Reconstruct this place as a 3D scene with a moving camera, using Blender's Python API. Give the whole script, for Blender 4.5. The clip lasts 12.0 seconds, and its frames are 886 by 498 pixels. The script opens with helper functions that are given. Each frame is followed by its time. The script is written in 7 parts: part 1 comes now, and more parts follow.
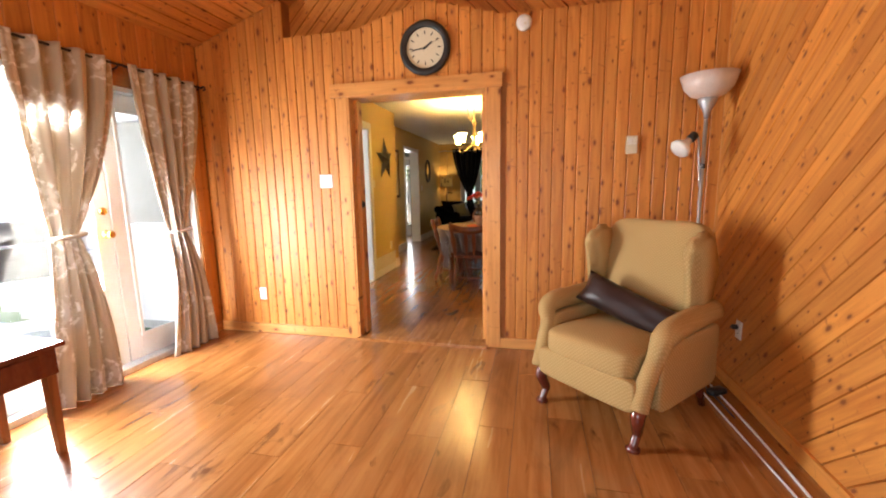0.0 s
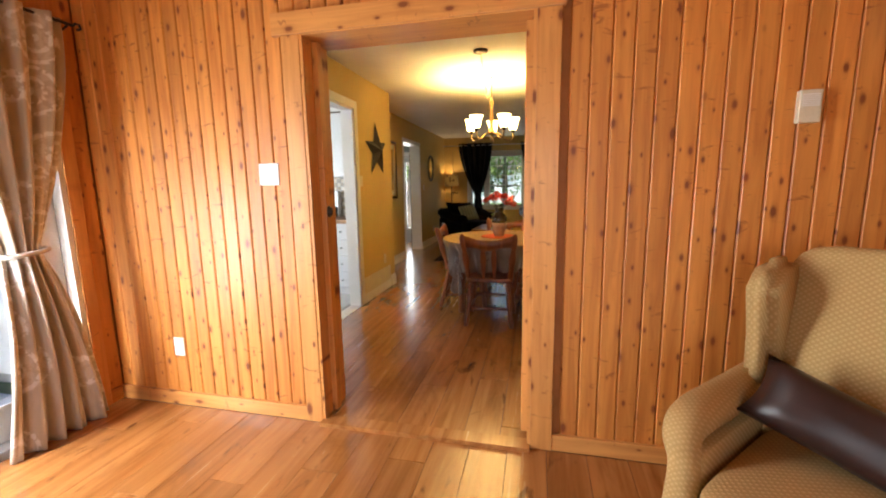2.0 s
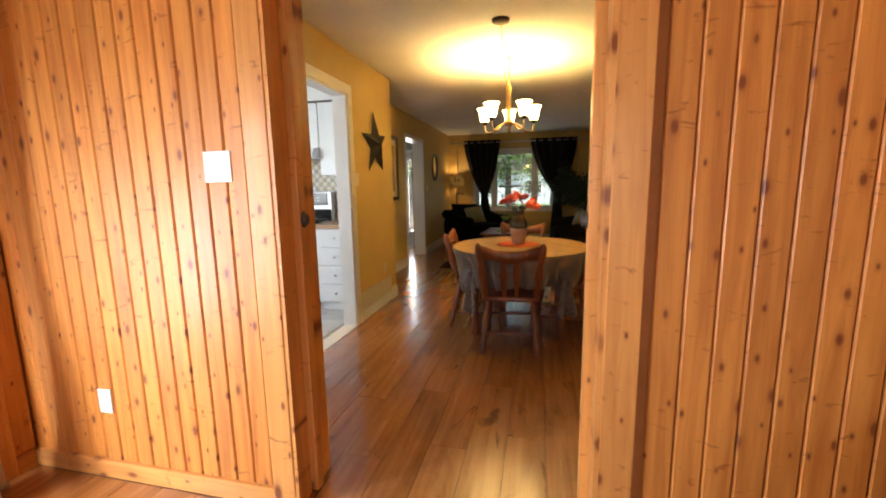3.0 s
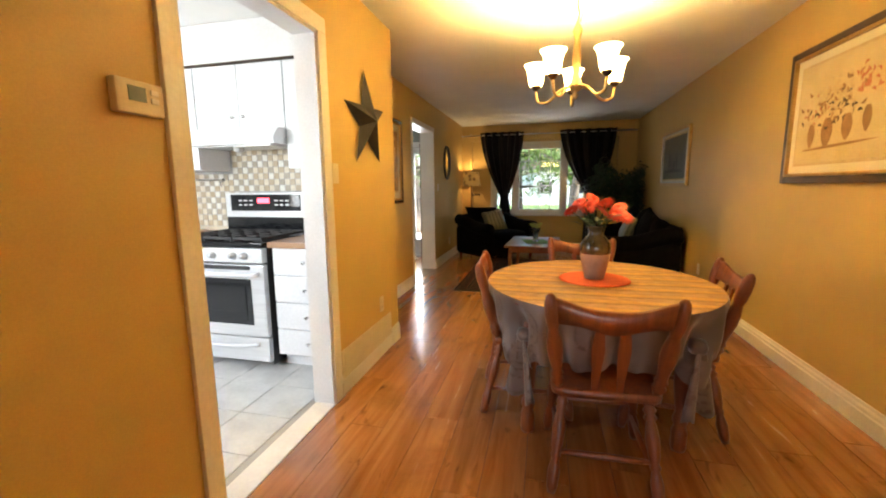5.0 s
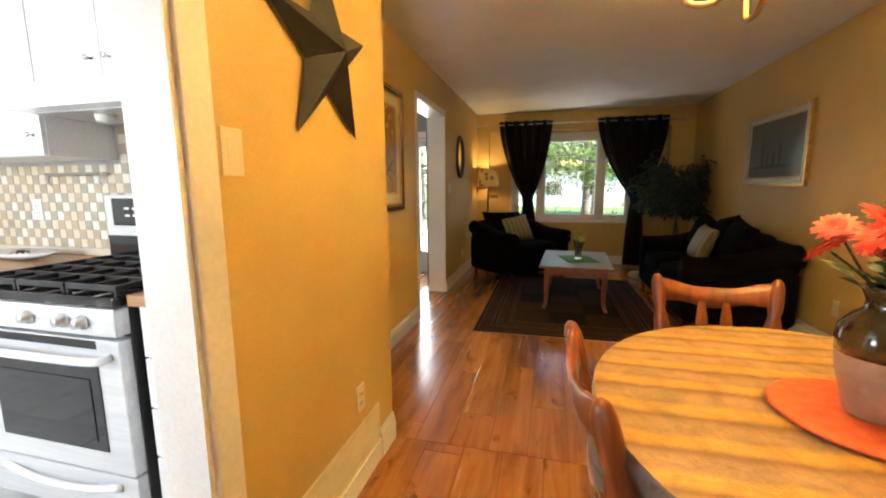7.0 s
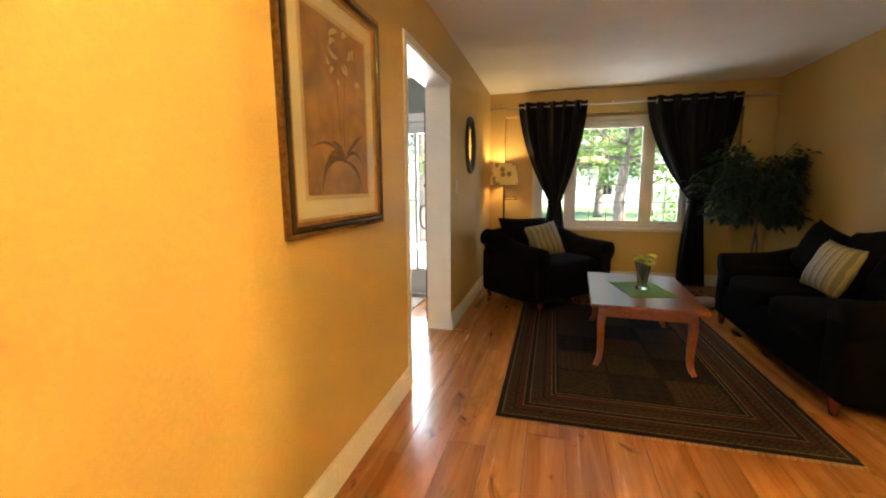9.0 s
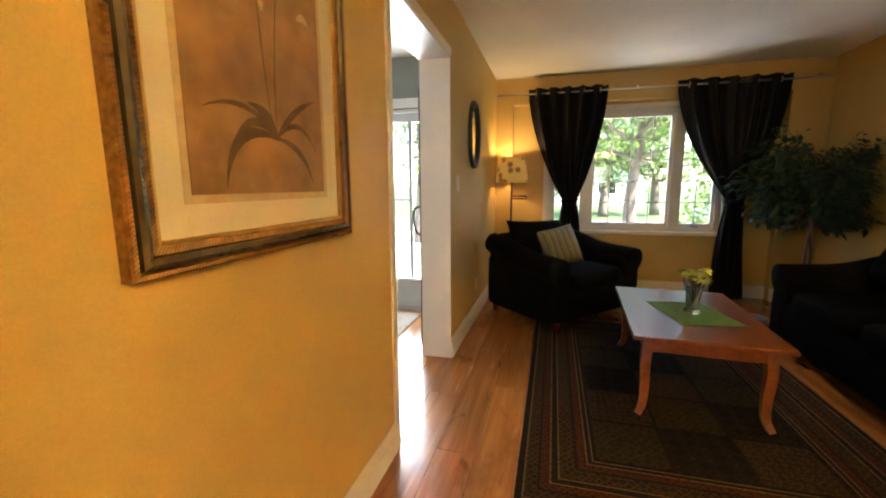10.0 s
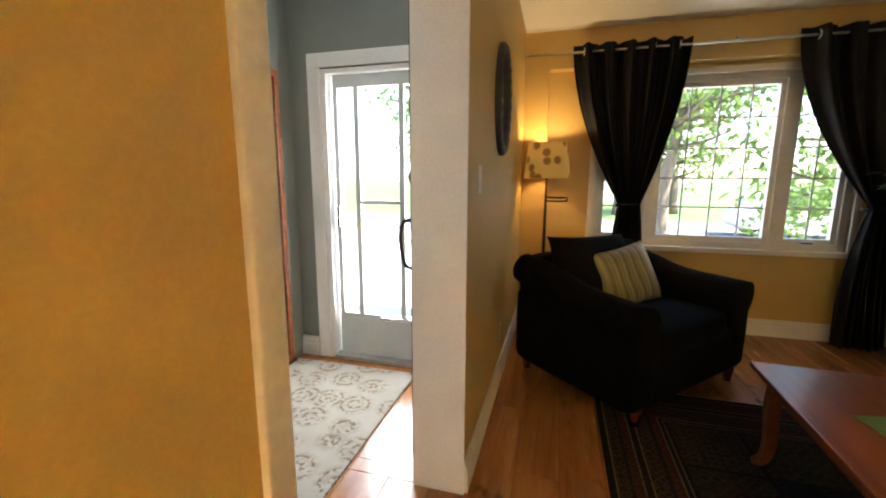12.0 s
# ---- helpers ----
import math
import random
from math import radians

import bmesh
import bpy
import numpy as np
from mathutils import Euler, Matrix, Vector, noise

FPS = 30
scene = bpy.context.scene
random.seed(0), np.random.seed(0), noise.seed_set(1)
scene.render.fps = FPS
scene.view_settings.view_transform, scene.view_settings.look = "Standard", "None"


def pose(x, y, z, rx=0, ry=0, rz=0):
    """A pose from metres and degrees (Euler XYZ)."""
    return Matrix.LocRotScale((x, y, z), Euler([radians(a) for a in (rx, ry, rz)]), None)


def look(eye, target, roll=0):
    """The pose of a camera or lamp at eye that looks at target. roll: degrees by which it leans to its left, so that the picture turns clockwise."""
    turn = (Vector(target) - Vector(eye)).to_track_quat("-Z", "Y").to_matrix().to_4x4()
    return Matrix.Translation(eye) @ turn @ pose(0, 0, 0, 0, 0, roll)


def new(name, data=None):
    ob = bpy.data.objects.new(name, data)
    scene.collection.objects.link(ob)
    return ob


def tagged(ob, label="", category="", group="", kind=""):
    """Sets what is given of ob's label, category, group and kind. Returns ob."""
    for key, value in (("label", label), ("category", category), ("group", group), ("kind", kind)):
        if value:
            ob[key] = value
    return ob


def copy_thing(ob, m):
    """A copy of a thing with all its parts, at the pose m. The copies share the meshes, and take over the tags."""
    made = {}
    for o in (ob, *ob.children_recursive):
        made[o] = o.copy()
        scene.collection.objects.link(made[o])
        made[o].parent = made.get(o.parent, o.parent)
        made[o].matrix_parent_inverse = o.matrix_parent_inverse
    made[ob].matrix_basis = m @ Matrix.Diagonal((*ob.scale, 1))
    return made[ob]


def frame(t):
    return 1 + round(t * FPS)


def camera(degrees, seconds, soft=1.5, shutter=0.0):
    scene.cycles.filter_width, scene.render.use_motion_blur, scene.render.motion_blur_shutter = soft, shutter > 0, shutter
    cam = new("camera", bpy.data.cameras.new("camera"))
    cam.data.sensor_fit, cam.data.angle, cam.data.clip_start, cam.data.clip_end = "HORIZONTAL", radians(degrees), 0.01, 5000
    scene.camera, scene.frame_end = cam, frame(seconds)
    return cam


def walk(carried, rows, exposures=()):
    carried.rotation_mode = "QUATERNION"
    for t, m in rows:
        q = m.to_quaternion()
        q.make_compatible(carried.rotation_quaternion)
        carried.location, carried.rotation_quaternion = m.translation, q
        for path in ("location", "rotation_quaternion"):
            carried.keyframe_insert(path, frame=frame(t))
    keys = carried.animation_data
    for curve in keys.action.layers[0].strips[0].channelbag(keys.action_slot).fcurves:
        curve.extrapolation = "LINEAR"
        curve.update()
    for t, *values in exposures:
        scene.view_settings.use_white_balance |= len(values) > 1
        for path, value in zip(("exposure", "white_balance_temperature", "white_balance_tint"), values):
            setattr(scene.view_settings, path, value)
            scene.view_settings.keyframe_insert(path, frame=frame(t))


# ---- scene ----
# camera
cam = camera(94.6, 12.0, soft=2.0)
PATH = [
    (0, (1.519, -3.196, 1.321), (1.083, -1.269, 1.014), -1.1),
    (0.5, (1.426, -2.881, 1.32), (0.984, -0.954, 1.012), -1.0),
    (1, (1.346, -2.538, 1.309), (0.905, -0.612, 1.001), -0.95),
    (1.5, (1.256, -2.212, 1.312), (0.812, -0.287, 1.0), -0.95),
    (2, (1.164, -1.893, 1.301), (0.718, 0.033, 0.995), -0.9),
    (2.5, (1.052, -1.574, 1.286), (0.604, 0.352, 0.984), -1.05),
    (3, (0.94, -1.269, 1.288), (0.489, 0.655, 0.986), -0.95),
    (5, (0.475, 0.104, 1.282), (0.001, 2.023, 0.981), -0.6),
    (5.5, (0.368, 0.437, 1.28), (-0.112, 2.355, 0.978), -0.6),
    (6, (0.275, 0.769, 1.278), (-0.21, 2.686, 0.98), -0.6),
    (6.5, (0.142, 1.102, 1.278), (-0.347, 3.018, 0.98), -0.7),
    (7, (0.032, 1.458, 1.277), (-0.461, 3.373, 0.979), -0.4),
    (9, (-0.319, 2.82, 1.27), (-0.831, 4.73, 0.968), -0.3),
    (9.5, (-0.389, 3.145, 1.268), (-0.906, 5.053, 0.965), -0.3),
    (10, (-0.475, 3.462, 1.256), (-0.989, 5.37, 0.949), -0.3),
    (10.5, (-0.576, 3.782, 1.254), (-1.092, 5.69, 0.947), -0.1),
    (11, (-0.668, 4.113, 1.242), (-1.188, 6.02, 0.938), -0.0),
    (11.5, (-0.765, 4.445, 1.271), (-1.293, 6.346, 0.944), -0.0),
    (12, (-0.852, 4.781, 1.268), (-1.382, 6.681, 0.935), 0.2),
]
EXPOSURES = [(0.0, 1.95), (1.5, 1.85), (3.0, 1.65), (5.0, 2.4), (7.0, 2.55), (9.0, 3.0), (10.5, 3.05), (12.0, 2.85)]
walk(cam, [(t, look(eye, target, roll)) for t, eye, target, roll in PATH], EXPOSURES)

# world, sun and large lights
world = bpy.data.worlds.new("world")
scene.world = world
world.use_nodes = True
wn = world.node_tree.nodes
sky = wn.new("ShaderNodeTexSky")
sky.sky_type = "NISHITA"
sky.sun_disc = False
sky.sun_elevation = radians(50)
sky.sun_rotation = radians(104)
world.node_tree.links.new(sky.outputs[0], wn["Background"].inputs[0])
wn["Background"].inputs[1].default_value = 0.15
sun = new("sun", bpy.data.lights.new("sun", "SUN"))
sun.data.energy, sun.data.angle, sun.data.color = 5.0, radians(0.5), (1.0, 0.95, 0.88)
sun.matrix_world = look((16, -4, 19.7), (0, 0, 0))


def area_lamp(name, eye, target, w, h, power, color):
    lamp = new(name, bpy.data.lights.new(name, "AREA"))
    lamp.data.shape, lamp.data.size, lamp.data.size_y = "RECTANGLE", w, h
    lamp.data.energy, lamp.data.color = power, color
    lamp.matrix_world = look(eye, target)
    return lamp


SIDE_X = -1.56
# area lamps as daylight beside the walk and in an assumed, unseen back window
area_lamp("sunroom_back_daylight", (0.9, -4.55, 1.35), (0.9, 0, 1.15), 2.3, 1.3, 9, (1.0, 0.98, 0.96))
area_lamp("french_door_daylight", (SIDE_X, -1.31, 1.05), (1.6, -1.3, 0.2), 0.56, 1.6, 92, (0.92, 0.97, 1.0))
area_lamp("kitchen_daylight", (-2.65, 0.27, 1.5), (-2.6, 3, 1.2), 1.4, 1.0, 14, (0.93, 0.97, 1.0))


def bulb(name, at, power, color, radius):
    lamp = new(name, bpy.data.lights.new(name, "POINT"))
    lamp.data.energy, lamp.data.color, lamp.data.shadow_soft_size = power, color, radius
    lamp.location = at


for k in range(5):
    a = radians(72 * k + 20)
    bulb("chandelier_bulb", (0.645 + 0.25 * math.cos(a), 2.85 + 0.25 * math.sin(a), 1.99), 9.5, (1.0, 0.66, 0.22), 0.03)
bulb("floor_lamp_bulb", (-0.95, 8.3, 1.49), 2.2, (1.0, 0.72, 0.36), 0.03)
area_lamp("front_door_daylight", (-1.91, 7.46, 1.1), (-1.91, 5.0, 1.1), 0.64, 1.5, 10, (0.95, 0.98, 1.0))
# materials
def mat_base(name):
    m = bpy.data.materials.new(name)
    m.use_nodes = True
    nt = m.node_tree
    return m, nt, nt.nodes["Principled BSDF"]


def link(nt, a, b):
    nt.links.new(a, b)


def coords(nt, scale=(1, 1, 1), spread=0.0):
    """Object coordinates, stretched, and moved by the object's own random number."""
    tc = nt.nodes.new("ShaderNodeTexCoord")
    mp = nt.nodes.new("ShaderNodeMapping")
    mp.inputs["Scale"].default_value = scale
    if spread:
        info = nt.nodes.new("ShaderNodeObjectInfo")
        mul = nt.nodes.new("ShaderNodeMath")
        mul.operation = "MULTIPLY"
        mul.inputs[1].default_value = spread
        link(nt, info.outputs["Random"], mul.inputs[0])
        add = nt.nodes.new("ShaderNodeVectorMath")
        add.operation = "ADD"
        link(nt, tc.outputs["Object"], add.inputs[0])
        link(nt, mul.outputs[0], add.inputs[1])
        link(nt, add.outputs[0], mp.inputs[0])
    else:
        link(nt, tc.outputs["Object"], mp.inputs[0])
    return mp.outputs[0]


def noise_tex(nt, vec, scale, detail=4, rough=0.55, distort=0.0):
    n = nt.nodes.new("ShaderNodeTexNoise")
    n.inputs["Scale"].default_value = scale
    n.inputs["Detail"].default_value = detail
    n.inputs["Roughness"].default_value = rough
    n.inputs["Distortion"].default_value = distort
    link(nt, vec, n.inputs["Vector"])
    return n.outputs["Fac"]


def ramp(nt, fac, stops):
    r = nt.nodes.new("ShaderNodeValToRGB")
    while len(r.color_ramp.elements) < len(stops):
        r.color_ramp.elements.new(0.5)
    for el, (pos, col) in zip(r.color_ramp.elements, stops):
        el.position, el.color = pos, (*col, 1)
    link(nt, fac, r.inputs[0])
    return r.outputs[0]


def mix(nt, fac, a, b, mode="MIX"):
    n = nt.nodes.new("ShaderNodeMix")
    n.data_type, n.blend_type = "RGBA", mode
    for sock, v in ((n.inputs[0], fac), (n.inputs[6], a), (n.inputs[7], b)):
        if isinstance(v, (int, float)):
            sock.default_value = v
        elif isinstance(v, tuple):
            sock.default_value = (*v, 1)
        else:
            link(nt, v, sock)
    return n.outputs[2]


def bump(nt, bsdf, height, strength=0.2, dist=0.01):
    b = nt.nodes.new("ShaderNodeBump")
    b.inputs["Strength"].default_value, b.inputs["Distance"].default_value = strength, dist
    link(nt, height, b.inputs["Height"])
    link(nt, b.outputs[0], bsdf.inputs["Normal"])


def mottled(name, dark, light, rough=0.5, scale=6.0, metal=0.0, bump_scale=80.0, bump_strength=0.1, spec=0.5, stretch=(1, 1, 1), spread=3.0, coat=0.0):
    """A surface with two scales of variation between two colours."""
    m, nt, b = mat_base(name)
    v = coords(nt, stretch, spread)
    big = noise_tex(nt, v, scale, 4)
    fine = noise_tex(nt, v, bump_scale, 3)
    base = ramp(nt, big, [(0.3, dark), (0.7, light)])
    col = mix(nt, 0.18, base, ramp(nt, fine, [(0.35, (0.6, 0.6, 0.6)), (0.65, (1, 1, 1))]), "MULTIPLY")
    link(nt, col, b.inputs["Base Color"])
    b.inputs["Roughness"].default_value, b.inputs["Metallic"].default_value = rough, metal
    b.inputs["Specular IOR Level"].default_value = spec
    b.inputs["Coat Weight"].default_value = coat
    if bump_strength:
        bump(nt, b, fine, bump_strength, 0.003)
    return m


def wood(name, dark, light, knot, axis="Z", rough=0.35, knots=1.0, grain=26.0, spread=20.0, tone=0.25, coat=0.15, figure=0.0, coat_rough=0.18):
    """Planed wood: grain along one axis, knots, and a tone of its own for each board."""
    m, nt, b = mat_base(name)
    long = {"X": (0.06, 1, 1), "Y": (1, 0.06, 1), "Z": (1, 1, 0.06)}[axis]
    oval = {"X": (0.35, 1, 1), "Y": (1, 0.35, 1), "Z": (1, 1, 0.35)}[axis]
    v = coords(nt, long, spread)
    g = noise_tex(nt, v, grain, 5, 0.6, 0.6)
    broad = noise_tex(nt, coords(nt, oval, spread), 3.0, 3)
    col = ramp(nt, g, [(0.3, dark), (0.62, light)])
    col = mix(nt, 0.35, col, ramp(nt, broad, [(0.3, (0.72, 0.66, 0.6)), (0.7, (1.05, 1.05, 1.05))]), "MULTIPLY")
    info = nt.nodes.new("ShaderNodeObjectInfo")
    col = mix(nt, tone, col, ramp(nt, info.outputs["Random"], [(0.0, (0.62, 0.56, 0.5)), (0.5, (1, 1, 1)), (1.0, (1.15, 1.12, 1.05))]), "MULTIPLY")
    if figure:
        f = noise_tex(nt, coords(nt, oval, spread), 2.2, 6, 0.7, 1.6)
        col = mix(nt, ramp(nt, f, [(0.52, (0, 0, 0)), (0.75, (figure * 0.6, figure * 0.6, figure * 0.6))]), col, knot)
        dash = noise_tex(nt, coords(nt, oval, spread * 1.7), 9.0, 3, 0.6, 0.8)
        col = mix(nt, ramp(nt, dash, [(0.62, (0, 0, 0)), (0.72, (figure, figure, figure))]), col, knot)
    if knots:
        vo = nt.nodes.new("ShaderNodeTexVoronoi")
        vo.voronoi_dimensions = "2D"
        vo.inputs["Scale"].default_value = 12.5 * knots
        sep = nt.nodes.new("ShaderNodeSeparateXYZ")
        com = nt.nodes.new("ShaderNodeCombineXYZ")
        link(nt, coords(nt, {"X": (0.5, 1, 1), "Y": (1, 0.5, 1), "Z": (1, 1, 0.5)}[axis], spread), sep.inputs[0])
        link(nt, sep.outputs["X"], com.inputs["X"])
        link(nt, sep.outputs["Y" if axis == "Y" else "Z"], com.inputs["Y"])
        link(nt, com.outputs[0], vo.inputs["Vector"])
        wob = nt.nodes.new("ShaderNodeMath")
        wob.operation = "ADD"
        wn2 = nt.nodes.new("ShaderNodeMath")
        wn2.operation = "MULTIPLY"
        wn2.inputs[1].default_value = 0.16
        link(nt, noise_tex(nt, v, 24, 3), wn2.inputs[0])
        pick = nt.nodes.new("ShaderNodeSeparateColor")
        link(nt, vo.outputs["Color"], pick.inputs[0])
        size = nt.nodes.new("ShaderNodeMapRange")
        size.inputs["To Min"].default_value, size.inputs["To Max"].default_value = 0.6, 2.2
        link(nt, pick.outputs[0], size.inputs[0])
        far = nt.nodes.new("ShaderNodeMath")
        far.operation = "MULTIPLY"
        link(nt, vo.outputs["Distance"], far.inputs[0])
        link(nt, size.outputs[0], far.inputs[1])
        link(nt, far.outputs[0], wob.inputs[0])
        link(nt, wn2.outputs[0], wob.inputs[1])
        spot = ramp(nt, wob.outputs[0], [(0.13, (0.95, 0.95, 0.95)), (0.16, (0.7, 0.7, 0.7)), (0.2, (0.22, 0.22, 0.22)), (0.3, (0, 0, 0))])
        kept = ramp(nt, pick.outputs[1], [(0.18, (0, 0, 0)), (0.3, (1, 1, 1))])
        col = mix(nt, mix(nt, 1.0, spot, kept, "MULTIPLY"), col, knot)
        flare = noise_tex(nt, coords(nt, {"X": (1.6, 0.5, 0.5), "Y": (0.5, 1.6, 0.5), "Z": (0.5, 0.5, 1.6)}[axis], spread * 1.3), 15.0, 3, 0.6, 1.4)
        col = mix(nt, ramp(nt, flare, [(0.63, (0, 0, 0)), (0.72, (0.6, 0.6, 0.6))]), col, knot)
    link(nt, col, b.inputs["Base Color"])
    rr = nt.nodes.new("ShaderNodeMapRange")
    rr.inputs["To Min"].default_value, rr.inputs["To Max"].default_value = rough - 0.07, rough + 0.1
    link(nt, g, rr.inputs[0])
    link(nt, rr.outputs[0], b.inputs["Roughness"])
    b.inputs["Coat Weight"].default_value, b.inputs["Coat Roughness"].default_value = coat, coat_rough
    bump(nt, b, g, 0.12, 0.004)
    return m


def glow(name, color, strength, tint=None):
    m, nt, b = mat_base(name)
    b.inputs["Base Color"].default_value = (*(tint or color), 1)
    b.inputs["Emission Color"].default_value = (*color, 1)
    b.inputs["Emission Strength"].default_value = strength
    b.inputs["Roughness"].default_value = 0.4
    return m


def glass(name, tint=(1, 1, 1), rough=0.0, gloss=0.03):
    m, nt, b = mat_base(name)
    out = nt.nodes["Material Output"]
    g = nt.nodes.new("ShaderNodeBsdfGlossy")
    g.inputs["Roughness"].default_value = rough
    t = nt.nodes.new("ShaderNodeBsdfTransparent")
    t.inputs["Color"].default_value = (*tint, 1)
    mx = nt.nodes.new("ShaderNodeMixShader")
    lw = nt.nodes.new("ShaderNodeLayerWeight")
    pw = nt.nodes.new("ShaderNodeMath")
    pw.operation = "POWER"
    pw.inputs[1].default_value = 4.0
    ma = nt.nodes.new("ShaderNodeMath")
    ma.operation = "MULTIPLY_ADD"
    ma.inputs[1].default_value, ma.inputs[2].default_value = 10 * gloss, gloss
    link(nt, lw.outputs["Facing"], pw.inputs[0])
    link(nt, pw.outputs[0], ma.inputs[0])
    link(nt, ma.outputs[0], mx.inputs[0])
    link(nt, t.outputs[0], mx.inputs[1])
    link(nt, g.outputs[0], mx.inputs[2])
    link(nt, mx.outputs[0], out.inputs["Surface"])
    return m


PINE_D, PINE_L, PINE_K = (0.46, 0.15, 0.026), (0.68, 0.28, 0.056), (0.17, 0.035, 0.007)
PINE = wood("pine_board", PINE_D, PINE_L, PINE_K, "Z", 0.5, 1.0, tone=0.42, coat=0.04)
PINE_Y = wood("pine_board_long", PINE_D, PINE_L, PINE_K, "Y", 0.5, 1.0, tone=0.42, coat=0.04)
PINE_X = wood("pine_board_cross", PINE_D, PINE_L, PINE_K, "X", 0.5, 1.0, tone=0.42, coat=0.04)
PINE_TRIM = wood("pine_trim", (0.5, 0.2, 0.05), (0.68, 0.32, 0.09), PINE_K, "Z", 0.38, 0.8, tone=0.1)
PINE_TRIM_X = wood("pine_trim_cross", (0.5, 0.2, 0.05), (0.68, 0.32, 0.09), PINE_K, "X", 0.38, 0.8, tone=0.1)
PINE_GROOVE = mottled("pine_groove", (0.34, 0.12, 0.025), (0.45, 0.17, 0.04), 0.6)
LAMINATE = wood("laminate", (0.27, 0.095, 0.024), (0.42, 0.18, 0.053), (0.085, 0.024, 0.008), "Y", 0.23, 0, 16.0, 30.0, 0.35, 0.45, 0.75, 0.14)
SUBFLOOR = mottled("floor_joint", (0.08, 0.03, 0.012), (0.13, 0.05, 0.02), 0.6)
TAN = mottled("tan_paint", (0.54, 0.36, 0.11), (0.59, 0.4, 0.125), 0.5, 2.0, bump_scale=160, bump_strength=0.06)
GREY_PAINT = mottled("grey_green_paint", (0.22, 0.24, 0.215), (0.26, 0.28, 0.25), 0.5, 2.0, bump_scale=160, bump_strength=0.06)
WHITE = mottled("white_paint", (0.74, 0.73, 0.7), (0.82, 0.81, 0.79), 0.4, 3.0, bump_scale=90, bump_strength=0.04)
CEILING_WHITE = mottled("ceiling_paint", (0.83, 0.82, 0.79), (0.88, 0.87, 0.84), 0.8, 3.0, bump_scale=240, bump_strength=0.35)
TRIM_WHITE = mottled("trim_paint", (0.72, 0.7, 0.64), (0.8, 0.78, 0.73), 0.32, 4.0, bump_scale=60, bump_strength=0.03)
CABINET_WHITE = mottled("cabinet_white", (0.76, 0.77, 0.78), (0.83, 0.84, 0.85), 0.3, 3.0, bump_scale=60, bump_strength=0.03)
TILE = mottled("floor_tile", (0.5, 0.5, 0.49), (0.64, 0.64, 0.62), 0.35, 7.0, bump_scale=50, bump_strength=0.06)
GROUT = mottled("grout", (0.33, 0.33, 0.32), (0.42, 0.42, 0.4), 0.8)
PANE = glass("window_pane")
MIRROR, _nt, _b = mat_base("mirror")
_b.inputs["Base Color"].default_value, _b.inputs["Metallic"].default_value, _b.inputs["Roughness"].default_value = (0.9, 0.9, 0.9, 1), 1.0, 0.02
# building blocks
def box(bm, x0, y0, z0, x1, y1, z1, bevel=0.0):
    m = Matrix.Translation(((x0 + x1) / 2, (y0 + y1) / 2, (z0 + z1) / 2)) @ Matrix.Diagonal((abs(x1 - x0), abs(y1 - y0), abs(z1 - z0), 1))
    made = bmesh.ops.create_cube(bm, size=1.0, matrix=m)["verts"]
    if bevel:
        edges = list({e for v in made for e in v.link_edges})
        bmesh.ops.bevel(bm, geom=edges, offset=bevel, segments=2, profile=0.6, affect="EDGES")
    return bm


def B(x0, y0, z0, x1, y1, z1, bevel=0.0):
    return box(bmesh.new(), x0, y0, z0, x1, y1, z1, bevel)


def as_mesh(name, bm, material, smooth=False):
    data = bpy.data.meshes.new(name)
    bm.normal_update()
    bm.to_mesh(data)
    bm.free()
    data.materials.append(material)
    if smooth:
        data.polygons.foreach_set("use_smooth", [True] * len(data.polygons))
    return data


def part(name, bm, material, parent, label="", smooth=False, at=None):
    """One mesh object under a thing or a part."""
    ob = new(name, as_mesh(name, bm, material, smooth))
    ob.parent = parent
    if at is not None:
        ob.matrix_basis = at
    return tagged(ob, label)


def whole(name, bm, material, label, category, group="", kind="", smooth=False, at=None):
    """A thing of one mesh."""
    ob = new(name, as_mesh(name, bm, material, smooth))
    if at is not None:
        ob.matrix_basis = at
    return tagged(ob, label, category, group, kind)


def thing(name, label, category, at=None, group="", kind=""):
    ob = new(name)
    if at is not None:
        ob.matrix_basis = at
    ob.empty_display_size = 0.05
    return tagged(ob, label, category, group, kind)


def slab(axis, c0, c1, a0, a1, z0, z1, holes=()):
    """A wall across c0..c1, along a0..a1, with holes (a0, a1, z0, z1) through it."""
    bm = bmesh.new()
    cuts_a = sorted({a0, a1, *[v for h in holes for v in h[:2]]})
    cuts_z = sorted({z0, z1, *[v for h in holes for v in h[2:]]})
    for p, q in zip(cuts_a, cuts_a[1:]):
        run = None
        for r, s in zip(cuts_z, cuts_z[1:]):
            if any(h[0] <= p and q <= h[1] and h[2] <= r and s <= h[3] for h in holes):
                if run:
                    wall_box(bm, axis, c0, c1, p, q, *run)
                run = None
            else:
                run = (run[0], s) if run else (r, s)
        if run:
            wall_box(bm, axis, c0, c1, p, q, *run)
    return bm


def wall_box(bm, axis, c0, c1, p, q, r, s):
    if axis == "x":
        box(bm, c0, p, r, c1, q, s)
    else:
        box(bm, p, c0, r, q, c1, s)


def structure(name, bm, material, label="", category="wall"):
    return tagged(new(name, as_mesh(name, bm, material)), label, category, "", "structure")


CEIL = 2.48
SF = -0.02          # sunroom floor
SX0, SX1 = -1.43, 2.78
PW, PW2 = 0.065, 0.27   # pine wall front and dining face
DX = -0.715         # dining left wall
LX = -1.17          # living left wall
RX = 2.14           # right wall
FY = 8.62           # window wall
FDY = 7.27          # front door wall

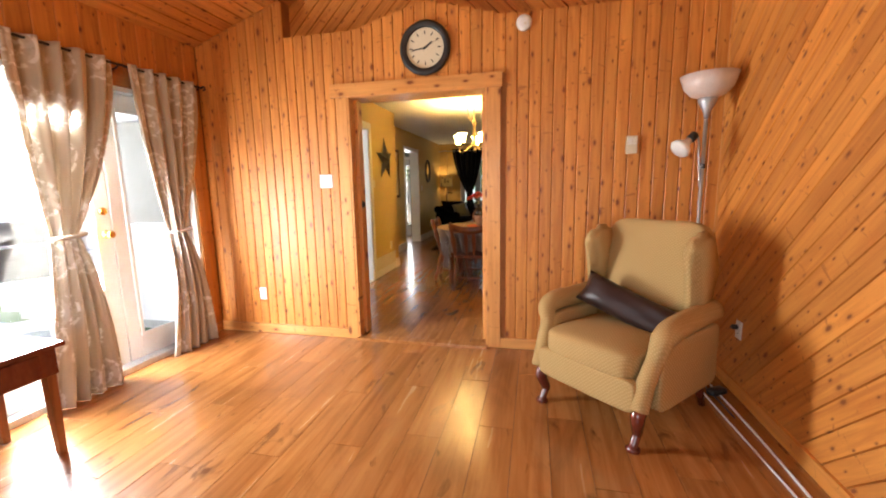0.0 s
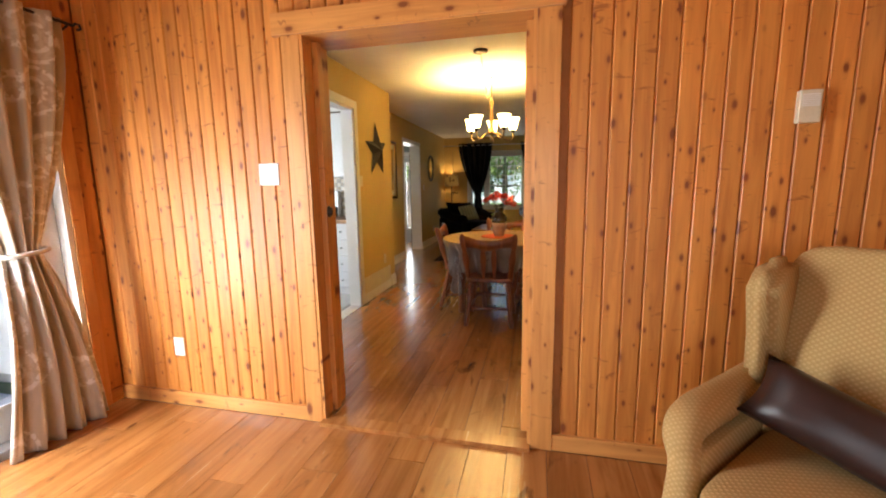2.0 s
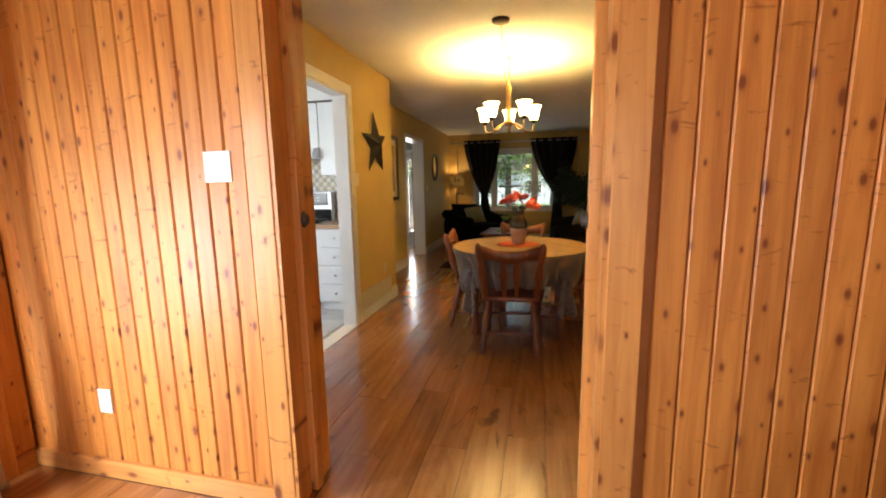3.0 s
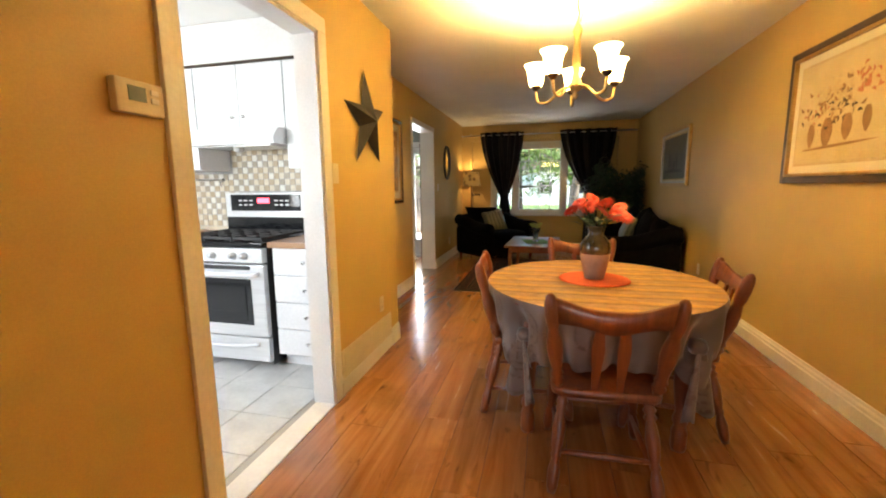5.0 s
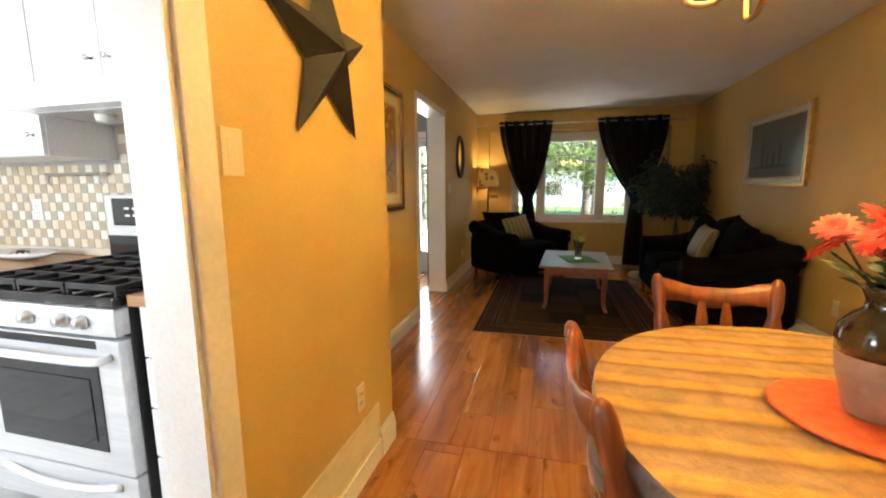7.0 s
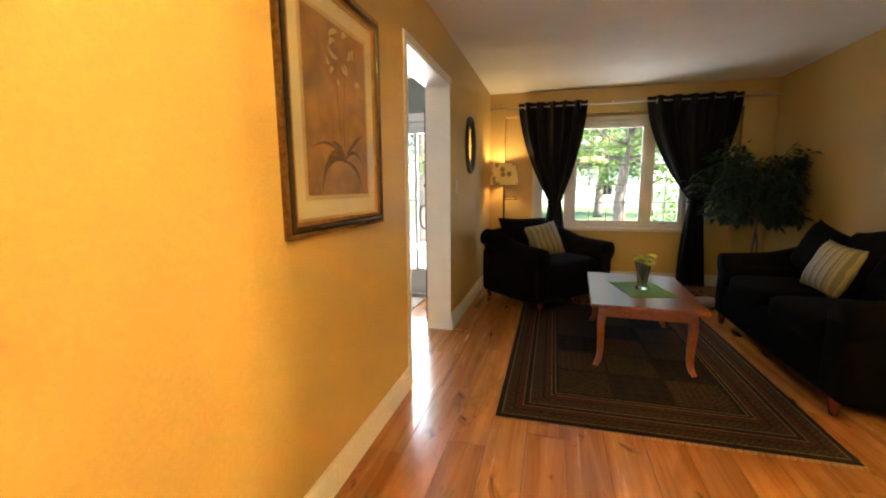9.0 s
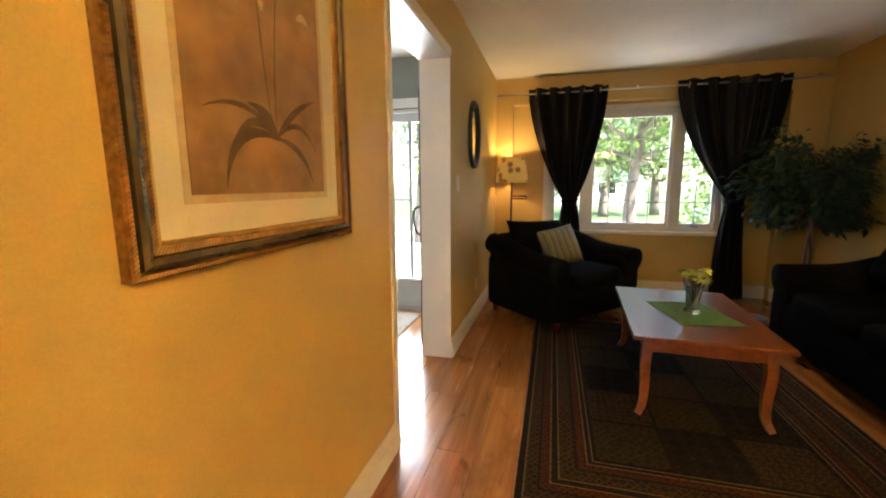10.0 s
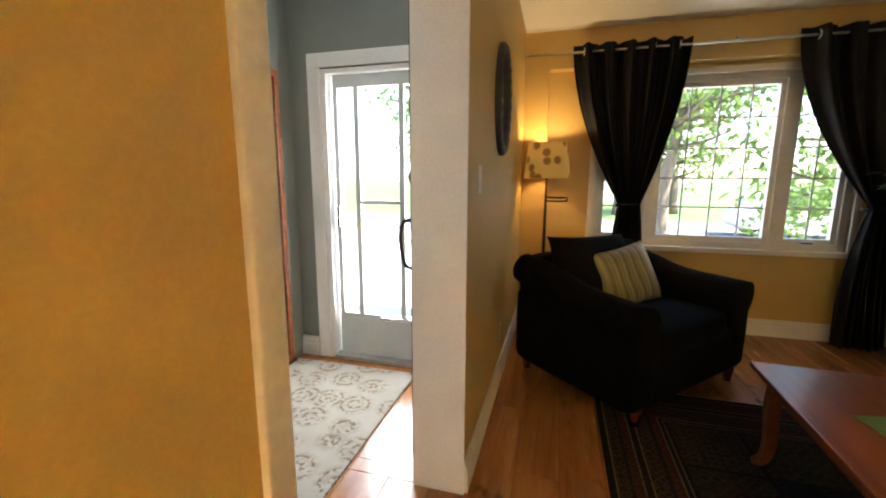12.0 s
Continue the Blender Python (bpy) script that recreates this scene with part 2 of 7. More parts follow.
# floors
def slab_floor():
    bm = B(DX - 0.02, PW, -0.12, RX + 0.1, 3.29, -0.008)
    return box(bm, LX - 0.1, 3.29, -0.12, RX + 0.1, FY, -0.008)


structure("floor_sunroom", B(SX0 - 0.2, -4.6, SF - 0.12, SX1 + 0.1, PW, SF - 0.008), SUBFLOOR, "warm brown wood-look laminate floor", "floor")
structure("floor", slab_floor(), SUBFLOOR, "warm brown wood-look laminate floor", "floor")
structure("floor_foyer", B(-3.4, 4.3, -0.12, LX - 0.1, FDY + 0.1, -0.008), SUBFLOOR, "warm brown laminate floor of the entry", "floor")
structure("floor_kitchen", B(-4.3, 0.2, -0.12, DX - 0.02, 3.2, -0.004), GROUT, "pale grey ceramic tile floor with grout lines", "floor")

# sunroom shell
structure("wall_pine", slab("y", PW + 0.012, PW2, SX0, 2.98, -0.1, 3.6, [(0.0, 1.15, -0.1, 2.06), (-0.58, 2.78, 2.56, 3.5)]), PINE_GROOVE, "knotty pine board wall with a wide doorway")
structure("wall_pine_recess", B(-0.6, PW2 - 0.03, 2.5, 2.98, PW2 - 0.002, 3.6), PINE_GROOVE, "recessed pine gable above the doorway wall")
structure("wall_sunroom_west", slab("x", SX0 - 0.18, SX0 - 0.012, -4.6, PW2, -0.1, 2.75, [(-1.72, -0.1, 0.0, 2.07)]), PINE_GROOVE, "knotty pine wall with french doors")
structure("wall_sunroom_east", B(SX1 + 0.012, -4.6, -0.1, SX1 + 0.18, PW, 2.75), PINE_GROOVE, "pine wall of diagonal boards")
structure("wall_sunroom_back", slab("y", -4.78, -4.6, SX0 - 0.18, SX1 + 0.18, -0.1, 3.6, [(-0.3, 2.1, 0.7, 2.0)]), PINE_GROOVE, "plain pine wall closing the sunroom")
# dining, living
structure("wall_dining_south", slab("y", PW2 + 0.002, PW2 + 0.03, DX, RX, 0, CEIL, [(-0.02, 1.17, 0, 2.08)]), TAN, "tan painted wall round the pocket doorway")
structure("wall_dining_west", slab("x", DX - 0.115, DX, PW2, 3.29, 0, CEIL, [(1.29, 2.17, 0, 2.1)]), TAN, "tan painted wall with the kitchen doorway")
structure("wall_chase", B(LX - 0.2, 3.29, 0, -0.9, 3.61, CEIL), TAN, "tan painted boxed-out chase at the wall corner")
structure("wall_kitchen_north", B(-4.3, 3.15, 0, DX - 0.115, 3.29, CEIL), WHITE, "painted wall between kitchen and living room")
structure("wall_living_west", slab("x", LX - 0.2, LX, 3.29, FY, 0, CEIL, [(5.18, 6.24, 0, 2.1)]), TAN, "tan painted wall with the entry doorway")
structure("wall_east", B(RX, PW2, 0, RX + 0.16, FY + 0.2, CEIL), TAN, "long tan painted wall")
structure("wall_north", slab("y", FY, FY + 0.18, LX - 0.2, RX, -0.1, CEIL, [(-0.55, 1.31, 0.72, 2.1)]), TAN, "tan painted wall with a wide window")
structure("wall_north_surround", slab("y", FY - 0.11, FY, LX, RX, 0, CEIL, [(-0.97, 1.8, 0, 2.18)]), TAN, "tan soffit and side piers round the window recess")
structure("ceiling", B(LX - 0.2, PW2, CEIL, RX + 0.16, FY + 0.2, CEIL + 0.15), CEILING_WHITE, "white textured ceiling", "ceiling")
# foyer
structure("wall_foyer_north", slab("y", FDY, FDY + 0.15, -3.4, LX - 0.2, 0, CEIL, [(-2.38, -1.47, 0, 1.98)]), GREY_PAINT, "grey green painted entry wall")
structure("wall_foyer_west", B(-3.5, 4.3, 0, -3.4, FDY, CEIL), GREY_PAINT, "grey green painted entry wall")
structure("wall_foyer_south", B(-3.5, 4.2, 0, LX - 0.2, 4.3, CEIL), GREY_PAINT, "grey green painted entry wall")
structure("wall_foyer_east", slab("x", LX - 0.206, LX - 0.2, 4.3, FDY, 0, CEIL, [(5.18, 6.24, 0, 2.1)]), GREY_PAINT, "grey green entry side of the living wall")
structure("ceiling_foyer", B(-3.5, 4.2, CEIL - 0.04, LX - 0.2, FDY + 0.15, CEIL + 0.1), CEILING_WHITE, "white entry ceiling", "ceiling")
# kitchen
structure("wall_kitchen_west", B(-4.4, 0.1, 0, -4.3, 3.29, CEIL), WHITE, "white kitchen wall")
structure("wall_kitchen_south", slab("y", 0.12, 0.24, -4.4, SX0 - 0.18, 0, CEIL, [(-3.4, -1.9, 1.0, 2.0)]), WHITE, "white kitchen wall with a window")
structure("wall_kitchen_south_inner", B(SX0 - 0.18, PW2 + 0.002, 0, DX - 0.115, PW2 + 0.05, CEIL), WHITE, "white kitchen wall")
structure("wall_kitchen_east", slab("x", DX - 0.121, DX - 0.115, PW2 + 0.05, 3.15, 0, CEIL, [(1.29, 2.17, 0, 2.1)]), WHITE, "white kitchen side of the doorway wall")
structure("ceiling_kitchen", B(-4.4, 0.1, CEIL, LX - 0.2, 3.29, CEIL + 0.15), CEILING_WHITE, "white kitchen ceiling", "ceiling")
structure("ceiling_kitchen_side", B(LX - 0.2, PW2, CEIL - 0.003, DX - 0.1, 3.2, CEIL - 0.001), CEILING_WHITE, "white kitchen ceiling", "ceiling")

# vaulted board ceiling of the sunroom
RIDGE, EAVE = (0.675, 3.28), 2.56


def vault():
    bm = bmesh.new()
    for side in (-1, 1):
        half = RIDGE[0] - SX0
        n = 20
        for i in range(n):
            a, b = i / n, (i + 1) / n - 0.012 / 2.2
            x0, x1 = RIDGE[0] + side * half * (1 - a), RIDGE[0] + side * half * (1 - b)
            z0, z1 = EAVE + (RIDGE[1] - EAVE) * a, EAVE + (RIDGE[1] - EAVE) * b
            v = [bm.verts.new(p) for p in ((x0, -4.6, z0), (x1, -4.6, z1), (x1, PW, z1), (x0, PW, z0), (x0, -4.6, z0 + 0.02), (x1, -4.6, z1 + 0.02), (x1, PW, z1 + 0.02), (x0, PW, z0 + 0.02))]
            for f in ((0, 1, 2, 3), (7, 6, 5, 4), (0, 4, 5, 1), (3, 2, 6, 7), (0, 3, 7, 4), (1, 5, 6, 2)):
                bm.faces.new([v[k] for k in f])
    # the deck above the boards
    for side in (-1, 1):
        xe = RIDGE[0] + side * (RIDGE[0] - SX0 + 0.2)
        ze = EAVE - 0.2 * 0.342 + 0.025
        v = [bm.verts.new(p) for p in ((xe, -4.8, ze), (RIDGE[0], -4.8, RIDGE[1] + 0.025), (RIDGE[0], PW2, RIDGE[1] + 0.025), (xe, PW2, ze))]
        bm.faces.new(v)
    bmesh.ops.recalc_face_normals(bm, faces=bm.faces[:])
    return bm


structure("ceiling_sunroom", vault(), PINE_Y, "vaulted knotty pine board ceiling", "ceiling")
# shapes
def lathe(profile, segs=20, at=None, cap=True):
    """Turned about z from (radius, height) pairs."""
    bm = bmesh.new()
    rings = [[bm.verts.new((r * math.cos(2 * math.pi * k / segs), r * math.sin(2 * math.pi * k / segs), z)) for k in range(segs)] for r, z in profile]
    for a, b in zip(rings, rings[1:]):
        for k in range(segs):
            bm.faces.new((a[k], a[(k + 1) % segs], b[(k + 1) % segs], b[k]))
    if cap:
        bm.faces.new(rings[0][::-1])
        bm.faces.new(rings[-1])
    bmesh.ops.remove_doubles(bm, verts=bm.verts[:], dist=1e-5)
    if at is not None:
        bm.transform(at)
    return bm


def tube(points, radius, segs=8, bm=None):
    """A round bar along a line of points; radius may be one number or one per point."""
    bm = bm or bmesh.new()
    pts = [Vector(p) for p in points]
    rad = radius if isinstance(radius, (list, tuple)) else [radius] * len(pts)
    rings, side = [], None
    for i, p in enumerate(pts):
        d = (pts[min(i + 1, len(pts) - 1)] - pts[max(i - 1, 0)]).normalized()
        if side is None:
            side = d.orthogonal().normalized()
        side = (side - d * side.dot(d)).normalized()
        up = d.cross(side)
        rings.append([bm.verts.new(p + rad[i] * (math.cos(a) * side + math.sin(a) * up)) for a in [2 * math.pi * k / segs for k in range(segs)]])
    for a, b in zip(rings, rings[1:]):
        for k in range(segs):
            bm.faces.new((a[k], a[(k + 1) % segs], b[(k + 1) % segs], b[k]))
    bm.faces.new(rings[0][::-1])
    bm.faces.new(rings[-1])
    return bm


def curve(ctrl, n=8):
    """A smooth line through control points."""
    c = [Vector(p) for p in ctrl]
    c = [2 * c[0] - c[1], *c, 2 * c[-1] - c[-2]]
    out = []
    for i in range(1, len(c) - 2):
        for k in range(n):
            t = k / n
            a, b, d, e = c[i - 1], c[i], c[i + 1], c[i + 2]
            out.append(0.5 * (2 * b + (d - a) * t + (2 * a - 5 * b + 4 * d - e) * t * t + (3 * b - a - 3 * d + e) * t ** 3))
    return out + [c[-2]]


def soft_box(sx, sy, sz, e=0.28, n=20, at=None, puff=0.0):
    """A stuffed, rounded block."""
    bm = bmesh.new()
    f = lambda c: math.copysign(abs(c) ** e, c)
    rows = []
    for i in range(n // 2 + 1):
        v = -math.pi / 2 + math.pi * i / (n // 2)
        rows.append([bm.verts.new((sx / 2 * f(math.cos(v)) * f(math.cos(u)), sy / 2 * f(math.cos(v)) * f(math.sin(u)), sz / 2 * f(math.sin(v)))) for u in [2 * math.pi * (k + 0.5) / (2 * n) for k in range(2 * n)]])
    for a, b in zip(rows, rows[1:]):
        for k in range(2 * n):
            bm.faces.new((a[k], a[(k + 1) % (2 * n)], b[(k + 1) % (2 * n)], b[k]))
    bmesh.ops.remove_doubles(bm, verts=bm.verts[:], dist=1e-5)
    if puff:
        for v in bm.verts:
            v.co.z += puff * (1 - (2 * v.co.x / sx) ** 2) * (1 - (2 * v.co.y / sy) ** 2) * (1 if v.co.z > 0 else 0)
    if at is not None:
        bm.transform(at)
    return bm


def pillow(w, h, d, seed=0, at=None):
    """A square cushion with pinched corners, standing in the xz plane."""
    bm = bmesh.new()
    n = 14
    for side in (1, -1):
        g = []
        for i in range(n + 1):
            row = []
            for j in range(n + 1):
                a, b = 2 * i / n - 1, 2 * j / n - 1
                t = max(0.0, (1 - a ** 4) * (1 - b ** 4)) ** 0.6
                pinch = 1 - 0.1 * (1 - min(1, abs(abs(a) - abs(b)) * 2)) * 0 - 0.07 * (1 - abs(a) ** 2 * abs(b) ** 2) * max(abs(a), abs(b)) ** 6
                y = side * d / 2 * t * (1 + 0.12 * noise.noise(Vector((a * 1.5 + seed, b * 1.5, side))))
                row.append(bm.verts.new((w / 2 * a * pinch, y, h / 2 * b * pinch)))
            g.append(row)
        for i in range(n):
            for j in range(n):
                q = (g[i][j], g[i + 1][j], g[i + 1][j + 1], g[i][j + 1])
                bm.faces.new(q if side < 0 else q[::-1])
    bmesh.ops.remove_doubles(bm, verts=bm.verts[:], dist=1e-4)
    if at is not None:
        bm.transform(at)
    return bm


def outline(points, depth, bevel=0.0):
    """A flat outline in xz, made depth thick along y from 0."""
    bm = bmesh.new()
    f = bm.faces.new([bm.verts.new((x, 0, z)) for x, z in points])
    ex = bmesh.ops.extrude_face_region(bm, geom=[f])
    for v in [g for g in ex["geom"] if isinstance(g, bmesh.types.BMVert)]:
        v.co.y += depth
    bmesh.ops.recalc_face_normals(bm, faces=bm.faces[:])
    if bevel:
        bmesh.ops.bevel(bm, geom=bm.edges[:], offset=bevel, segments=2, affect="EDGES")
    return bm


def sheet(nu, nv, func, thick=0.0):
    """A surface from func(u, v); with thickness it gets a back."""
    bm = bmesh.new()
    g = [[bm.verts.new(func(i / nu, j / nv)) for j in range(nv + 1)] for i in range(nu + 1)]
    for i in range(nu):
        for j in range(nv):
            bm.faces.new((g[i][j], g[i + 1][j], g[i + 1][j + 1], g[i][j + 1]))
    if thick:
        bm.normal_update()
        bmesh.ops.solidify(bm, geom=bm.faces[:], thickness=thick)
    return bm


def smoothstep(t):
    t = min(1.0, max(0.0, t))
    return t * t * (3 - 2 * t)


def rot(x=0, y=0, z=0, rx=0, ry=0, rz=0):
    return pose(x, y, z, rx, ry, rz)


# more materials
CHAIR_WOOD = wood("honey_maple", (0.12, 0.027, 0.006), (0.235, 0.062, 0.013), (0.08, 0.02, 0.006), "Z", 0.36, 0, 30, 20, 0.2, 0.18)
CHERRY = wood("cherry", (0.16, 0.038, 0.01), (0.27, 0.078, 0.02), (0.09, 0.02, 0.006), "Y", 0.3, 0, 24, 20, 0.2, 0.2)
MAHOGANY = mottled("mahogany", (0.09, 0.014, 0.008), (0.16, 0.03, 0.014), 0.18, 12, stretch=(1, 1, 0.2), coat=0.5)
BLACK_FABRIC = mottled("black_upholstery", (0.0032, 0.003, 0.0028), (0.006, 0.0055, 0.005), 0.9, 8, bump_scale=350, bump_strength=0.4, spec=0.05)
BLACK_SATIN = mottled("black_satin", (0.004, 0.0036, 0.0045), (0.008, 0.007, 0.009), 0.68, 10, bump_scale=200, bump_strength=0.15, spec=0.22)
BROWN_SATIN = mottled("brown_satin", (0.018, 0.008, 0.007), (0.03, 0.013, 0.011), 0.4, 12, bump_scale=120, bump_strength=0.15)
BLACK_IRON = mottled("black_iron", (0.012, 0.012, 0.012), (0.025, 0.024, 0.023), 0.5, 20, bump_scale=120, bump_strength=0.2)
BRONZE = mottled("dark_bronze", (0.04, 0.022, 0.012), (0.085, 0.05, 0.028), 0.38, 14, metal=0.8)
AGED_BRASS = mottled("aged_brass", (0.3, 0.19, 0.08), (0.45, 0.3, 0.13), 0.35, 14, metal=0.9)
BRASS = mottled("polished_brass", (0.7, 0.45, 0.12), (0.8, 0.55, 0.18), 0.15, 10, metal=1.0, bump_strength=0)
CHROME = mottled("chrome", (0.6, 0.6, 0.6), (0.75, 0.75, 0.75), 0.12, 10, metal=1.0, bump_strength=0)
STEEL = mottled("brushed_steel", (0.55, 0.56, 0.57), (0.68, 0.69, 0.7), 0.3, 20, metal=1.0, stretch=(0.05, 1, 1), bump_strength=0.05)
SILVER_PAINT = mottled("silver_paint", (0.42, 0.43, 0.45), (0.52, 0.53, 0.55), 0.35, 12, metal=0.5, bump_strength=0)
BLACK_GLASS, _nt, _b = mat_base("black_glass")
_b.inputs["Base Color"].default_value, _b.inputs["Roughness"].default_value = (0.012, 0.013, 0.015, 1), 0.06
STOVE_STEEL = mottled("pale_stainless", (0.62, 0.63, 0.64), (0.72, 0.73, 0.74), 0.32, 20, metal=0.35, stretch=(0.05, 1, 1), bump_strength=0.04)
STOVE_WHITE = mottled("stove_enamel", (0.74, 0.75, 0.77), (0.8, 0.81, 0.83), 0.18, 4, bump_strength=0)
PLASTIC_WHITE = mottled("white_plastic", (0.72, 0.71, 0.68), (0.8, 0.79, 0.76), 0.35, 8, bump_strength=0)
PLASTIC_IVORY = mottled("ivory_plastic", (0.62, 0.55, 0.4), (0.7, 0.63, 0.47), 0.38, 8, bump_strength=0)
PLASTIC_BLACK = mottled("black_plastic", (0.012, 0.012, 0.013), (0.02, 0.02, 0.02), 0.4, 8, bump_strength=0)
LCD = mottled("lcd", (0.1, 0.12, 0.11), (0.14, 0.16, 0.15), 0.2, 8, bump_strength=0)
BUTCHER = wood("butcher_block", (0.3, 0.15, 0.07), (0.46, 0.26, 0.13), (0.2, 0.08, 0.03), "X", 0.35, 0, 26, 20, 0.2)
RED_PETAL = mottled("red_petal", (0.62, 0.035, 0.02), (0.8, 0.09, 0.05), 0.55, 30, bump_strength=0.05)
LIME_PETAL = mottled("lime_petal", (0.42, 0.48, 0.06), (0.56, 0.6, 0.12), 0.55, 30)
LEAF = mottled("leaf", (0.01, 0.034, 0.011), (0.026, 0.07, 0.02), 0.38, 20, bump_strength=0.1)
OUT_LEAF = mottled("tree_leaf", (0.1, 0.17, 0.035), (0.16, 0.25, 0.065), 0.5, 5, bump_strength=0.1)
BARK = mottled("bark", (0.1, 0.08, 0.06), (0.19, 0.15, 0.115), 0.85, 20, bump_scale=60, bump_strength=0.6, stretch=(1, 1, 0.3))
ORANGE_MAT = mottled("orange_placemat", (0.62, 0.1, 0.035), (0.76, 0.16, 0.06), 0.75, 30, bump_scale=200, bump_strength=0.4)
GREEN_CLOTH = mottled("green_cloth", (0.09, 0.2, 0.025), (0.15, 0.29, 0.05), 0.8, 18, bump_scale=250, bump_strength=0.4)
PAPER = mottled("picture_mat", (0.66, 0.58, 0.4), (0.72, 0.64, 0.46), 0.7, 5, bump_scale=300, bump_strength=0.05)
LAMP_BOWL = mottled("frosted_bowl", (0.62, 0.52, 0.46), (0.7, 0.6, 0.54), 0.35, 6, bump_strength=0)
CRYSTAL, _nt, _b = mat_base("crystal")
_b.inputs["Transmission Weight"].default_value, _b.inputs["Roughness"].default_value, _b.inputs["IOR"].default_value = 1.0, 0.03, 1.5
SHADE_GLOW = glow("chandelier_shade", (1.0, 0.66, 0.22), 7.0, (0.9, 0.8, 0.6))
RED_LED = glow("clock_digits", (1.0, 0.05, 0.08), 1.5)


def thin(m, amount):
    """Lets light through cloth and leaves."""
    nt = m.node_tree
    b = nt.nodes["Principled BSDF"]
    tr = nt.nodes.new("ShaderNodeBsdfTranslucent")
    if b.inputs["Base Color"].links:
        link(nt, b.inputs["Base Color"].links[0].from_socket, tr.inputs["Color"])
    mx = nt.nodes.new("ShaderNodeMixShader")
    mx.inputs[0].default_value = amount
    link(nt, b.outputs[0], mx.inputs[1])
    link(nt, tr.outputs[0], mx.inputs[2])
    link(nt, mx.outputs[0], nt.nodes["Material Output"].inputs["Surface"])


def weave(name, dark, light, scale, rough=0.85, ratio=1.0):
    """Upholstery with a small raised diamond figure."""
    m, nt, b = mat_base(name)
    v = coords(nt, (scale, scale, scale * ratio))
    ch = nt.nodes.new("ShaderNodeTexWave")
    ch.bands_direction = "DIAGONAL"
    ch.inputs["Scale"].default_value = 1.0
    link(nt, v, ch.inputs["Vector"])
    c2 = nt.nodes.new("ShaderNodeTexWave")
    c2.bands_direction = "DIAGONAL"
    c2.inputs["Scale"].default_value = 1.0
    mp = nt.nodes.new("ShaderNodeMapping")
    mp.inputs["Scale"].default_value = (-1, 1, 1)
    link(nt, v, mp.inputs[0])
    link(nt, mp.outputs[0], c2.inputs["Vector"])
    mu = nt.nodes.new("ShaderNodeMath")
    mu.operation = "MULTIPLY"
    link(nt, ch.outputs["Fac"], mu.inputs[0])
    link(nt, c2.outputs["Fac"], mu.inputs[1])
    fine = noise_tex(nt, coords(nt), 220, 2)
    base = ramp(nt, mu.outputs[0], [(0.15, dark), (0.6, light)])
    link(nt, mix(nt, 0.3, base, ramp(nt, fine, [(0.3, (0.6, 0.6, 0.6)), (0.7, (1, 1, 1))]), "MULTIPLY"), b.inputs["Base Color"])
    b.inputs["Roughness"].default_value = rough
    b.inputs["Specular IOR Level"].default_value = 0.2
    bump(nt, b, mu.outputs[0], 0.22, 0.004)
    return m


def motif_cloth(name, ground, ground2, figure, scale, rough=0.6, spread=0.0, stretch=(1, 1, 1), reach=0.38, through_light=0.0):
    """Cloth with scattered medallions."""
    m, nt, b = mat_base(name)
    v = coords(nt, stretch, spread)
    vo = nt.nodes.new("ShaderNodeTexVoronoi")
    vo.inputs["Scale"].default_value = scale
    vo.inputs["Randomness"].default_value = 0.45
    link(nt, v, vo.inputs["Vector"])
    rings = nt.nodes.new("ShaderNodeMath")
    rings.operation = "SINE"
    k = nt.nodes.new("ShaderNodeMath")
    k.operation = "MULTIPLY"
    k.inputs[1].default_value = 34.0
    link(nt, vo.outputs["Distance"], k.inputs[0])
    link(nt, k.outputs[0], rings.inputs[0])
    inside = ramp(nt, vo.outputs["Distance"], [(reach - 0.07, (1, 1, 1)), (reach, (0, 0, 0))])
    lace = ramp(nt, noise_tex(nt, v, scale * 9, 2), [(0.42, (0, 0, 0)), (0.52, (1, 1, 1))])
    ringc = ramp(nt, rings.outputs[0], [(0.2, (0.3, 0.3, 0.3)), (0.6, (1, 1, 1))])
    mask = mix(nt, 1.0, mix(nt, 1.0, inside, ringc, "MULTIPLY"), lace, "MULTIPLY")
    base = ramp(nt, noise_tex(nt, v, 3, 3), [(0.3, ground), (0.7, ground2)])
    link(nt, mix(nt, mask, base, figure), b.inputs["Base Color"])
    b.inputs["Roughness"].default_value = rough
    b.inputs["Sheen Weight"].default_value = 0.2
    bump(nt, b, noise_tex(nt, v, 260, 2), 0.2, 0.002)
    if through_light:
        thin(m, through_light)
    return m


